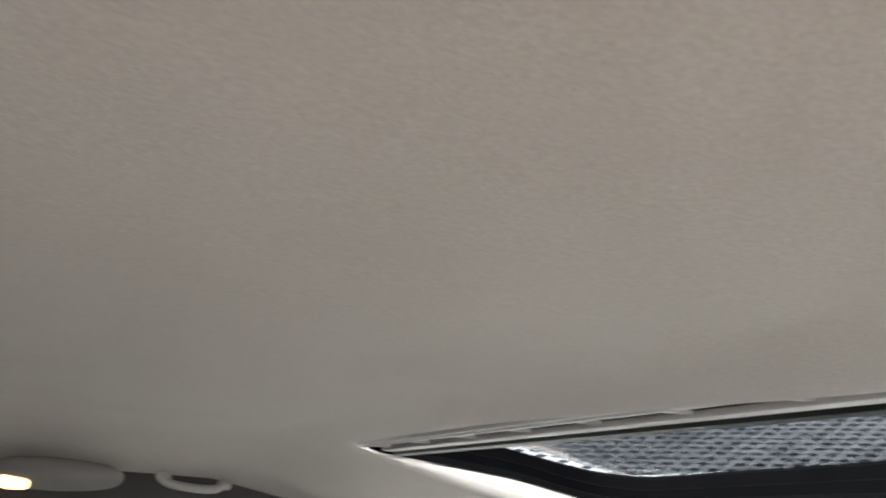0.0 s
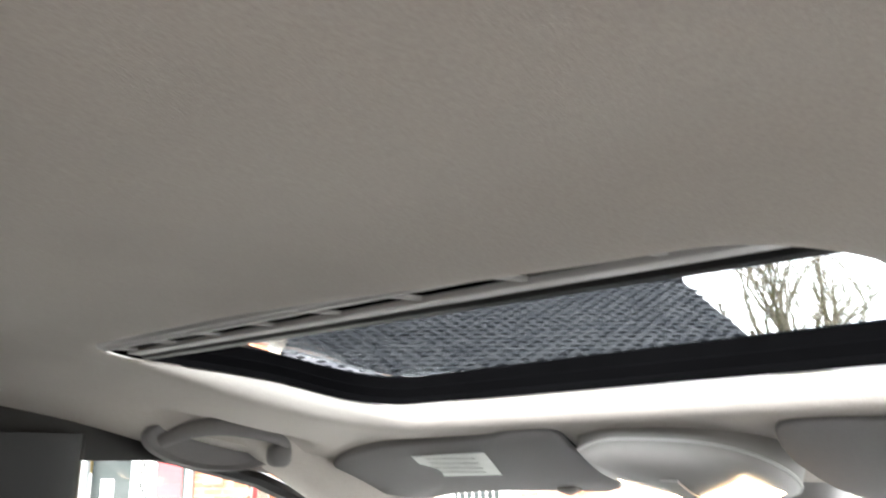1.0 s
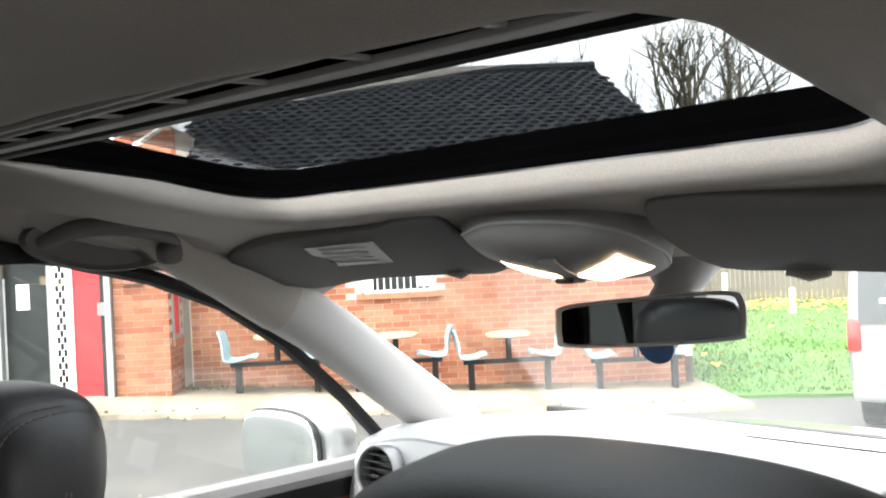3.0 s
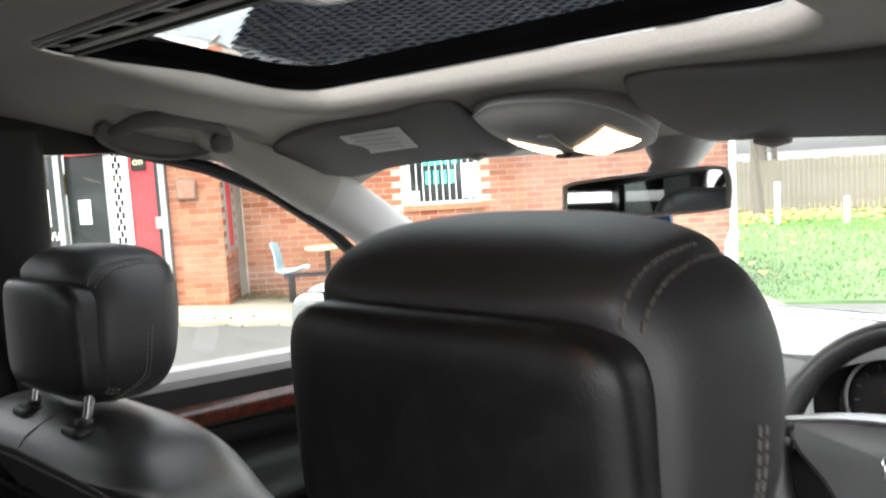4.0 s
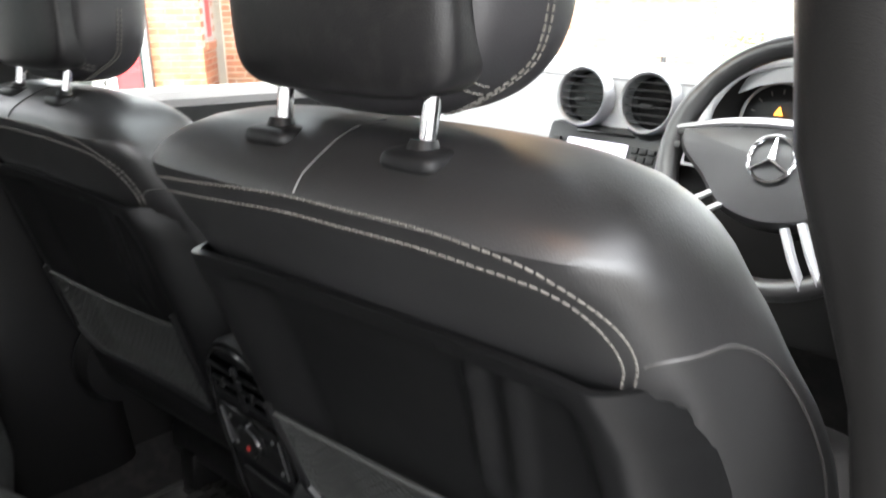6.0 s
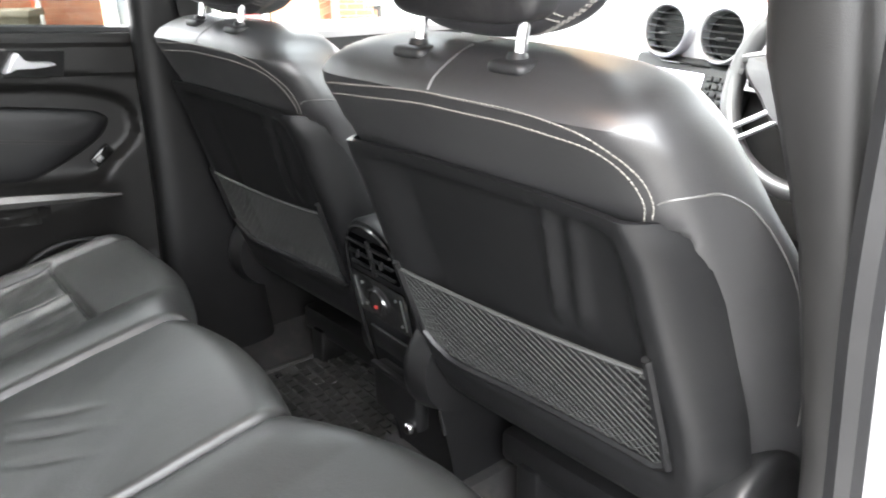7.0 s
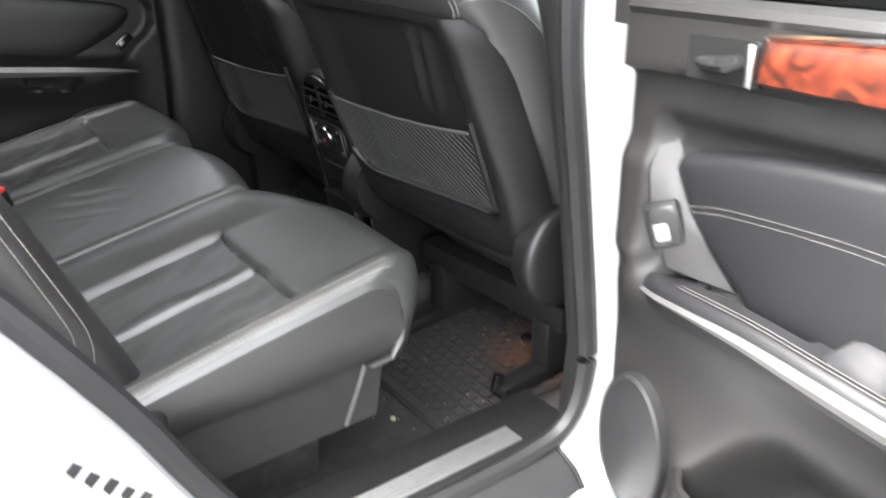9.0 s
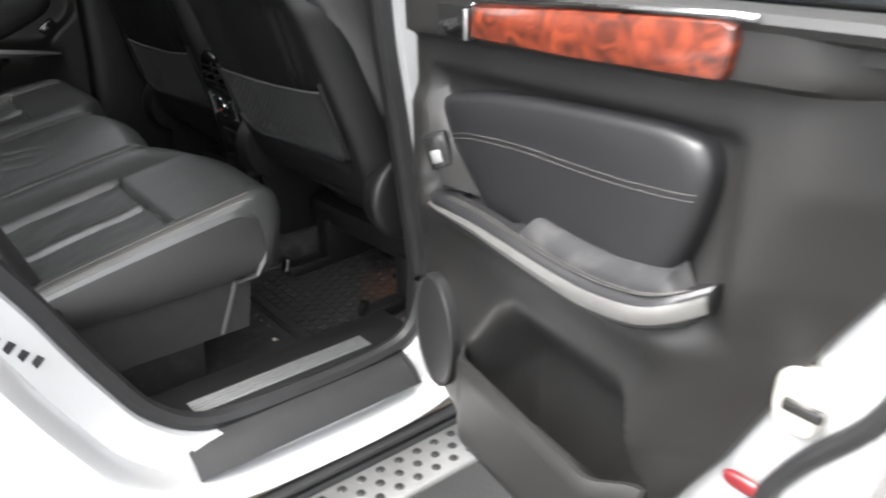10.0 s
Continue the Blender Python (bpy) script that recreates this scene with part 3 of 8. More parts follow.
def front_seat():
    th = thing("front_seat", "black leather front seat with grey double stitching and a net pocket", "car seat", "front seats")
    # upholstered backrest
    bm = bmesh.new()
    zs = np.linspace(0.74, 1.28, 30).tolist() + [1.29, 1.298, 1.304, 1.309, 1.314, 1.319, 1.324, 1.329, 1.334, 1.338, 1.341, 1.3435, 1.345]
    rings = []
    for z in zs:
        w, r, f = lerp_table(SEAT, z)
        ring = []
        for a, b in superloop(w, (f - r) / 2, 48, 4.2 if z < 1.25 else 3.8):
            y = (r + f) / 2 + b
            wide = 1 - smooth01((z - 1.08) / 0.20)
            if b < 0:
                y += 0.030 * smooth01((1.206 - z) / 0.012) * smooth01((0.262 - abs(a)) / 0.03)
            a *= 1 + wide * (-0.115 + 0.225 * smooth01((y - r) / (0.75 * (f - r))))
            ring.append((a, y, z + shoulder(a, z)))
        rings.append(ring)
    loft(bm, rings)
    back = part("backrest", bm, LEATHER_BACK, th, "black leather backrest")
    # seams: double stitch over the rear shoulder edge, and a centre seam
    tree_ = skin(back)
    seam = [(-0.268, 1.264), (-0.240, 1.277), (-0.19, 1.288), (-0.139, 1.294), (-0.03, 1.304), (0.042, 1.305), (0.105, 1.305), (0.152, 1.301), (0.190, 1.291), (0.215, 1.272), (0.228, 1.249), (0.229, 1.230), (0.222, 1.209)]
    for off in (0.0, 0.014):
        line = []
        for p in spline([(x - off * 0.6 * smooth01((x - 0.17) / 0.05), 0, z - off * (1 - 0.7 * smooth01((x - 0.17) / 0.05))) for x, z in seam], 5):
            q = cast(tree_, (p.x, -0.3, p.z), (0, 1, 0), 0.0004)
            if q:
                line.append(q)
        part("stitching", dashes(line, 0.0066, 0.0050, 0.0010), STITCH, back, "grey thread stitching")
    bm = bmesh.new()
    line = [cast(tree_, (0, y, 1.6), (0, 0, -1), 0.0) for y in (-0.038, -0.034, -0.028, -0.02, -0.01, 0.0, 0.02, 0.05)]
    tube(bm, [p for p in line if p], 0.0015, seg=6)
    part("centre_seam", bm, WELT, back, "raised centre seam, its highlight in the pale colour")
    for s in (-1, 1):
        bm = bmesh.new()
        line = []
        for k, p in enumerate(spline([(0.018, 1.230, 0), (0.045, 1.238, 0), (0.080, 1.232, 0), (0.125, 1.205, 0), (0.165, 1.155, 0), (0.20, 1.085, 0), (0.235, 1.0, 0), (0.255, 0.92, 0)], 5)):
            f = smooth01(k / 9)
            way = Vector((-s * (0.45 + 0.55 * f), 0.9 * (1 - f), 0)).normalized()
            line.append(cast(tree_, Vector((s * 0.235, p.x, p.y)) - way * 0.3, way, 0.0))
        line = [p for p in line if p]
        if len(line) > 3:
            tube(bm, line, 0.0014, seg=6)
            part("side_seam", bm, WELT, back, "raised seam of the side bolster")
        else:
            bm.free()
    # rear shell of hard plastic: rolled side edges, a sunk middle panel with two upright ribs
    half = [(0.775, 0.210), (0.79, 0.234), (0.82, 0.254), (0.88, 0.265), (0.96, 0.267), (1.09, 0.257), (1.17, 0.252), (1.195, 0.248), (1.222, 0.238)]
    bm = bmesh.new()
    grid = []
    for i in range(53):
        z = 0.775 + 0.443 * i / 52
        w = lerp_table(half, z)[0]
        row = []
        for j in range(97):
            u = -1 + 2 * j / 96
            x = u * w
            y = seat_rear(z) - 0.012 + 0.060 * (max(0.0, abs(u) - 0.84) / 0.16) ** 2
            rec = smooth01((0.80 - abs(u)) / (0.14 if u > 0 else 0.24)) * smooth01((1.203 - z) / 0.014) * smooth01((z - 0.842) / 0.05)
            y += 0.025 * rec
            lean = 0.16 * (z - 1.10)
            fade = smooth01((z - 1.01) / 0.05) * smooth01((1.195 - z) / 0.02)
            for xr, h in ((0.078, 0.012), (0.112, 0.010)):
                y -= h * rec * fade * math.exp(-((x - xr - lean) / 0.0115) ** 2)
            y += 0.012 * smooth01((0.80 - z) / 0.03)
            row.append((x, y, z - 0.010 * abs(u) ** 3 * smooth01((z - 1.15) / 0.05)))
        grid.append(row)
    slab(bm, grid, (0, 0.010, 0))
    part("back_shell", bm, PLASTIC, th, "black moulded plastic seat back shell")
    # net pocket
    def net_pt(u, v):
        """u -1..1 across, v 0..1 up."""
        x = -0.212 + (u + 1) * 0.206
        zt = 1.013 + 0.007 * (u + 1) - 0.012 * (1 - u * u)
        zb = 0.862 + 0.008 * (u + 1) + 0.004 * u * u + 0.03 * smooth01((-u - 0.75) / 0.25)
        z = zb + (zt - zb) * v
        return Vector((x, seat_rear(z) - 0.013 + 0.010 * (1 - u * u) * (1 - 0.5 * v), z))
    bm = bmesh.new()
    NU, NV = 24, 10
    cells = {}
    for i in range(2 * NU + 1):
        for j in range(2 * NV + 1):
            if (i + j) % 2 == 0:
                cells[i, j] = net_pt(-1 + i / NU, j / (2 * NV))
    for (i, j), p in cells.items():
        for di in (-1, 1):
            q = cells.get((i + di, j + 1))
            if q:
                d = (q - p).normalized()
                s = Vector((d.z, 0, -d.x)) * 0.0006
                t = Vector((0, -0.0011, 0))
                a = [bm.verts.new(c) for c in (p - s, p - s + t, p + s + t, p + s, q - s, q - s + t, q + s + t, q + s)]
                for k in range(4):
                    bm.faces.new((a[k], a[(k + 1) % 4], a[4 + (k + 1) % 4], a[4 + k]))
    net = part("net_pocket", bm, NETCORD, th, "black elastic diamond net pocket")
    bm = bmesh.new()
    tube(bm, [net_pt(u, 1.0) + Vector((0, -0.001, 0)) for u in np.linspace(-1, 1, 25)], 0.0032, seg=6)
    part("hem", bm, NETCORD, net, "elastic hem")
    bm = bmesh.new()
    edge = [net_pt(1, v) + Vector((0.004, -0.001, 0)) for v in (1.15, 0.8, 0.5, 0.2, 0.04)] + [net_pt(u, 0.0) + Vector((0, -0.001, -0.004)) for u in np.linspace(0.93, -0.93, 18)] + [net_pt(-1, v) + Vector((-0.003, -0.001, 0)) for v in (0.06, 0.3, 0.6, 0.9, 1.1)]
    tube(bm, edge, 0.006, seg=6)
    part("net_frame", bm, PLASTIC, net, "plastic edge of the net pocket")
    # seat base, cushion, recliner cover
    bm = bmesh.new()
    pillow(bm, (0, 0.58, 0.72), (0.52, 0.56, 0.17), n=8, power=4.5)
    part("cushion", bm, LEATHER, th, "black leather cushion")
    for x in (-0.15, 0.17):
        part("rail_cover", boxes(((x, 0.52, 0.55), (0.05, 0.5, 0.12), 0.01)), PLASTIC, th)
    bm = boxes(((0, 0.50, 0.62), (0.44, 0.44, 0.06), 0.012))
    part("seat_base", bm, PLASTIC, th, "black seat base")
    for x in (-0.15, 0.17):
        bm = boxes(((x, 0.42, 0.495), (0.045, 0.52, 0.03), 0.006))
        rl = part("rail", bm, PLASTIC, th, "dark steel seat rail")
        bm = bmesh.new()
        cyl(bm, (x, 0.155, 0.50), (x, 0.165, 0.53), 0.012, seg=12)
        part("bolt", bm, CHROME, rl)
    for s in (-1, 1):
        bm = bmesh.new()
        loft(bm, [[(s * x, 0.215 + 0.092 * k * math.cos(a), 0.800 + 0.092 * k * math.sin(a)) for a in np.linspace(0, 2 * math.pi, 40, endpoint=False)] for x, k in ((0.232, 0.9), (0.262, 0.98), (0.270, 1.0), (0.277, 0.985), (0.282, 0.94), (0.286, 0.80), (0.287, 0.4), (0.287, 0.05))])
        part("recliner_cover", bm, PLASTIC, th, "round plastic recliner cover")
    # headrest
    headrest(th)
    return th


def groove_(d, w):
    return math.exp(-(d / w) ** 2)


def headrest(th):
    """Padded headrest on two chrome posts."""
    bm = bmesh.new()
    def shape(q):
        f = q.z / 0.095
        back_ = max(0.0, -q.y / 0.068)
        q.x *= (1.0 - 0.23 * max(0.0, (0.068 - q.y) / 0.136) ** 1.15) * (1.0 - 0.03 * max(0, f) ** 2 - 0.13 * max(0, -f) ** 2.5)
        q.z += -0.30 * q.x ** 2 if f > 0 else 0.55 * q.x ** 2
        q.z *= 1.0 - 0.10 * back_ ** 2
        q.y += 0.010 * (1 - (q.x / 0.14) ** 2) + 0.006 * f
        # upright groove between the middle panel and the side cushions
        q.x *= 1 - 0.11 * groove_(q.y + 0.046, 0.0085) * smooth01((0.072 - q.z) / 0.02)
        # raised middle panel over the top
        top = smooth01((0.104 - abs(q.x)) / 0.016) * smooth01((q.z - 0.042) / 0.022)
        q.y -= 0.007 * top * smooth01((0.05 - q.y) / 0.07)
        q.z += 0.003 * top
        q.z -= 0.004 * groove_(abs(q.x) - 0.096, 0.003) * smooth01((q.z - 0.045) / 0.02)
        return q
    pillow(bm, (0.010, 0.046, 1.446), (0.277, 0.136, 0.188), n=52, power=3.5, shape=shape)
    pad = part("headrest", bm, HEADLEATHER, th, "black leather headrest with scuffed back")
    tree_ = skin(pad)
    bm = bmesh.new()
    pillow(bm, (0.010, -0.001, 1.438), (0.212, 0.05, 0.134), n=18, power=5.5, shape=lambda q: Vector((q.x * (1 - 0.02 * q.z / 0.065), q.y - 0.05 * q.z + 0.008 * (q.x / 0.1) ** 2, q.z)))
    part("back_pad", bm, LEATHER_SCUFF_DIM, pad, "scuffed black leather back panel, base darkened for shade")
    for s in (-1, 1):
        for o in (-0.003, 0.003):
            line = []
            for k in range(30):
                a = radians(24 + 118 * k / 29)
                d = Vector((0, -math.cos(a), math.sin(a)))
                p0 = Vector((0.010 + s * (0.096 + o), 0.03, 1.49)) + d * 0.2
                c = cast(tree_, p0, -d, 0.0005)
                if c:
                    line.append(c)
            part("stitching", dashes(line, 0.0062, 0.0044, 0.0010), STITCH, pad)
            # seam round the foot of the side cushion
            line = []
            for k in range(40):
                a = radians(-96 + 112 * k / 39)
                d = Vector((s * math.cos(a), 0.10 + 0.30 * smooth01((a + 1.4) / 0.8) + 0.035 * o / 0.003, math.sin(a))).normalized()
                c = cast(tree_, Vector((0.010 + s * 0.065, 0.035, 1.435)) + d * 0.25, -d, 0.0006)
                if c:
                    line.append(c)
            part("stitching", dashes(line, 0.0062, 0.0044, 0.0010), STITCH, pad)
            line = []
            for k in range(16):
                a = radians(-38 - 66 * k / 15)
                d = Vector((0, -math.cos(a), math.sin(a)))
                c = cast(tree_, Vector((0.010 + s * (0.094 + o), 0.03, 1.42)) + d * 0.2, -d, 0.0006)
                if c:
                    line.append(c)
            part("stitching", dashes(line, 0.0062, 0.0044, 0.0010), STITCH, pad)
    for s in (-1, 1):
        bm = bmesh.new()
        cyl(bm, (0.007 + s * 0.072, 0.006, 1.325), (0.009 + s * 0.073, 0.018, 1.40), 0.0062, seg=14)
        post = part("post", bm, CHROME, th, "chrome headrest post")
        bm = bmesh.new()
        pillow(bm, (0.007 + s * 0.072, 0.006, 1.334), (0.050, 0.042, 0.014), n=6, power=4.5, shape=lambda q: Vector((q.x * (1 - 12 * max(0.0, q.z)), q.y * (1 - 12 * max(0.0, q.z)), q.z)))
        cyl(bm, (0.007 + s * 0.072, 0.006, 1.339), (0.007 + s * 0.072, 0.007, 1.346), 0.0115, 0.009, seg=14)
        part("post_collar", bm, RUBBER, post, "black plastic collar")
    return pad


seat = front_seat()
seat.matrix_world = pose(0.368, 0, 0, 0, 0, 3.5)
tagged(seat, "black leather driver seat with grey double stitching and a net pocket")
seat2 = copy_thing(seat, pose(-0.371, 0.060, 1.262, -2.9) @ pose(-0.012, 0, -1.3, 0, 0, 3.5))
tagged(seat2, "black leather passenger seat with grey double stitching and a net pocket")

bm = bmesh.new()
box(bm, (0.283, 0.195, 1.085), (0.002, 0.014, 0.034), 0.0, Matrix.Rotation(radians(-38), 3, "X"))
part("care_tag", bm, mat("white_tag", (0.7, 0.7, 0.68), 0.6, noise_scale=50, vary=0.1), seat, "small white sewn tag")


# ---- rear bench ----
SEAMS = (0.166, -0.189)


def bench_front(x):
    """Front edge: each place bows forward, with a rounded outer corner."""
    if SEAMS[1] <= x <= SEAMS[0]:
        return -0.118 + 0.022 * math.sin((x - SEAMS[1]) / (SEAMS[0] - SEAMS[1]) * math.pi)
    driver = x > SEAMS[0]
    f = (x - SEAMS[0] if driver else SEAMS[1] - x) / 0.45
    bow = 0.092 if driver else 0.062
    corner = min(1.0, max(0.0, (f - 0.87) / 0.14))
    return -0.118 + bow * math.sin(min(1.0, f * 1.9 if f < 0.5 else 0.95 + (f - 0.5) * 0.1) * math.pi / 2) - 0.030 * max(0.0, f - 0.5) ** 1.5 - 0.060 * (1 - math.sqrt(max(0.0, 1 - corner ** 2)))


def groove(d, w=0.010):
    return math.exp(-(d / w) ** 2)


def bench_top(x, y):
    yf = bench_front(x)
    t = (yf - y)  # distance back from the front edge
    z = 0.888 - 0.16 * t - 0.06 * t * t
    z -= 0.055 * (1 - math.sqrt(max(0.0, 1 - max(0.0, 1 - t / 0.06) ** 2)))
    g = 0.0
    for s in SEAMS:
        g += 0.020 * groove(x - s, 0.007)
    ox = None
    if x > SEAMS[0]:
        ox = x - SEAMS[0]
    elif x < SEAMS[1]:
        ox = SEAMS[1] - x
    if ox is not None:
        inside = smooth01((ox - 0.112) / 0.034) * smooth01((0.423 - ox) / 0.034)
        back = smooth01((-0.232 - y) / 0.026)
        z -= 0.009 * inside * back
        z += 0.010 * math.sin(math.pi * min(1, max(0, (ox - 0.40) / 0.065)))
        z += 0.012 * math.sin(math.pi * min(1, max(0, ox / 0.125))) * smooth01(t / 0.1)
        for r in (0.262,):
            z += 0.008 * groove(ox - r, 0.014) * back * inside
            g += 0.009 * groove(ox - r - 0.016, 0.005) * back * inside
        g += 0.011 * groove(y + 0.240, 0.005) * inside
        g += 0.009 * (groove(ox - 0.411, 0.005) + groove(ox - 0.128, 0.005)) * back
        z -= 0.042 * (1 - math.sqrt(max(0.0, 1 - min(1.0, max(0.0, (ox - 0.412) / 0.050)) ** 2)))
        z += 0.0040 * inside * back * (noise.noise((x * 34 + y * 9, y * 15, 2.0)))
    else:
        z += 0.012 * math.sin((x - SEAMS[1]) / (SEAMS[0] - SEAMS[1]) * math.pi)
        z += 0.0020 * noise.noise((x * 20 + y * 14, x * 6 - y * 5, 5.0)) * smooth01((t - 0.1) / 0.1)
        for k, (wx, wy) in enumerate(((-0.06, -0.36), (-0.02, -0.38), (0.03, -0.40))):
            dx, dy = x - wx, y - wy
            a = dx * 0.8 - dy * 0.6
            b = dx * 0.6 + dy * 0.8
            g += 0.004 * groove(a, 0.006) * groove(b, 0.05)
    return z - g


def rear_bench():
    th = thing("rear_bench", "worn black leather rear bench seat with ribbed outer places", "car seat")
    bm = bmesh.new()
    bend = np.sin(np.linspace(0, math.pi / 2, 26))
    xs = np.concatenate((-0.59 - 0.0535 * bend[::-1], np.linspace(-0.585, 0.560, 226), 0.565 + 0.0555 * bend))
    ts = [0.0, 0.004, 0.010, 0.018] + np.linspace(0.028, 0.52, 110).tolist()
    grid = []
    for t in ts:
        grid.append([(x, bench_front(x) - t, bench_top(x, bench_front(x) - t)) for x in xs])
    # front face and sides, down to one level lower edge
    def edge_row(x, f, dy):
        z = bench_top(x, bench_front(x))
        return (x, bench_front(x) + dy, z + (0.728 - z) * f)
    front = [[edge_row(x, f, dy) for x in xs] for f, dy in ((1.0, -0.06), (0.97, -0.022), (0.5, -0.004), (0.15, 0.002))]
    rows = front + grid
    full, flanks = [], ([], [])
    for row in rows:
        sides = []
        for (x, y, z), e in ((row[0], -1), (row[-1], 1)):
            sides.append([(x + e * o, y, z + min(0.0, 0.722 - z) * d) for o, d in ((0.006, 0.08), (0.010, 0.38), (0.007, 0.72), (-0.008, 0.97), (-0.05, 1.0))])
        full.append(sides[0][:1] + row + sides[1][:1])
        flanks[0].append(sides[0])
        flanks[1].append(sides[1])
    loft(bm, full, closed=False, cap=False)
    cush = part("cushion", bm, LEATHER_SEAT, th, "creased black leather seat cushion")
    # sides in a darker leather than the cushion top
    for flank in flanks:
        bm = bmesh.new()
        loft(bm, flank, closed=False, cap=False)
        part("side_panel", bm, LEATHER, cush, "smooth black leather side panel, darker than the top")
    for o in (0.0, 0.011):
        line = [(0.602 + o, y, bench_top(0.602 + o, y) + 0.001) for y in np.linspace(-0.105, -0.50, 60)]
        part("stitching", dashes(line, 0.007, 0.0052, 0.0009), STITCH, cush, "grey thread stitching")
    for s, e in ((0.166 + 0.31, 1), (-0.189 - 0.31, -1)):
        line = [(s - 0.024 * e, y, bench_top(s - 0.024 * e, y) + 0.0012) for y in np.linspace(-0.26, -0.55, 40)]
        part("stitching", dashes(line, 0.006, 0.0045, 0.0006), STITCH, cush)
    # dark seams between the panels
    runs = [[(x, y) for y in np.linspace(bench_front(x) - 0.015, -0.56, 60)] for x in SEAMS]
    for x0, e in ((SEAMS[0], 1), (SEAMS[1], -1)):
        runs.append([(x0 + e * ox, -0.240) for ox in np.linspace(0.125, 0.414, 40)])
        runs += [[(x0 + e * ox, y) for y in np.linspace(-0.236, -0.56, 50)] for ox in (0.128, 0.411)]
    for run in runs:
        bm = bmesh.new()
        tube(bm, [(x, y, bench_top(x, y) + 0.0004) for x, y in run], 0.0014, seg=5)
        part("seam", bm, RUBBER, cush, "dark sewn seam")
    bm = bmesh.new()
    loft(bm, [[(x0, y0, z), (x1, y0, z), (x1, -0.60, z), (x0, -0.60, z)] for z, x0, x1, y0 in ((0.602, -0.59, 0.578, -0.138), (0.608, -0.60, 0.588, -0.130), (0.70, -0.605, 0.600, -0.122), (0.76, -0.605, 0.598, -0.128))])
    base = part("seat_base", bm, SEATCLOTH, th, "dark carpeted seat base")
    bm = bmesh.new()
    tube(bm, [(0.589, -0.186, 0.612), (0.598, -0.168, 0.67), (0.603, -0.152, 0.722)], 0.004, seg=6)
    part("base_trim", bm, WELT, base, "grey edge trim")
    bm = bmesh.new()
    prism(bm, [(-0.20, 0.472), (-0.19, 0.61), (-0.60, 0.61), (-0.60, 0.472)], -0.50, 0.50, "x")
    part("plinth", bm, CARPET, base, "black carpeted plinth under the seat base")
    bm = bmesh.new()
    pillow(bm, (0.60, -0.505, 0.765), (0.10, 0.10, 0.05), n=5, power=3)
    part("hinge_cover", bm, PLASTIC, base, "black plastic hinge cover")
    # backrest in two outer bolsters and a middle
    def backrest(x0, x1, name, lab):
        bm = bmesh.new()
        rings = []
        for k in range(24):
            f = k / 23
            z = 0.80 + 0.52 * f
            yc = -0.560 - 0.20 * f + (0.032 * (1 - 0.6 * f) if x1 > 0.5 else 0.0)
            hw = (x1 - x0) / 2 * (1 - 0.18 * smooth01((f - 0.75) / 0.25))
            dd = 0.075 * (1 - 0.55 * smooth01((f - 0.85) / 0.15)) + 0.01 * math.sin(f * math.pi)
            ring = []
            for a, b in superloop(hw, dd, 48, 3.6):
                x, y = (x0 + x1) / 2 + a, yc + b
                if b > 0 and abs(x0 + x1) > 0.2:
                    # raised outer bolster beside the hollow of the seat
                    y -= 0.055 * smooth01((0.575 - abs(x)) / 0.085) + 0.020 * smooth01((z - 1.08) / 0.14)
                    x -= math.copysign(0.030 * smooth01((0.93 - z) / 0.11) * smooth01((abs(x) - 0.5) / 0.1), x)
                ring.append((x, y, z))
            rings.append(ring)
        loft(bm, rings)
        return part(name, bm, LEATHER, th, lab)
    for x0, x1 in ((-0.64, -0.19), (-0.185, 0.16), (0.165, 0.62)):
        b = backrest(x0, x1, "backrest", "black leather rear backrest")
        if x1 > 0.5:
            btree = skin(b)
            for o in (0.0, 0.020):
                line = [cast(btree, Vector((0.740 - o, -0.56 - 0.17 * f + 0.24, 0.80 + 0.52 * f)), Vector((-0.55, -0.83, 0)), 0.0008) for f in np.linspace(0.06, 0.85, 60)]
                line = [p for p in line if p]
                part("stitching", dashes(line, 0.0075, 0.0058, 0.0010), STITCH, b, "pale double stitching")
    return th


rear_bench()


def buckle(x, y, z, rot):
    th = thing("seat_belt_buckle", "black seat belt buckle with a red release button", "seat belt buckle", "seat belt buckles")
    bm = bmesh.new()
    box(bm, (0, 0, -0.012), (0.03, 0.022, 0.05), 0.005)
    part("casing", bm, PLASTIC, th)
    bm = bmesh.new()
    box(bm, (0, 0.002, 0.016), (0.026, 0.018, 0.008), 0.003)
    part("release_button", bm, REDPLASTIC, th, "red plastic button")
    bm = bmesh.new()
    tube(bm, [(0, -0.004, -0.03), (0.0, -0.03, -0.035), (0.005, -0.045, -0.02)], 0.009, seg=6, flat=0.3)
    part("strap", bm, SEATCLOTH, th)
    th.matrix_world = pose(x, y, z, 18, 8, rot)
    return th


buckle(-0.20, -0.50, 0.838, 25)
buckle(0.12, -0.50, 0.832, 20)
buckle(0.155, -0.53, 0.828, 40)


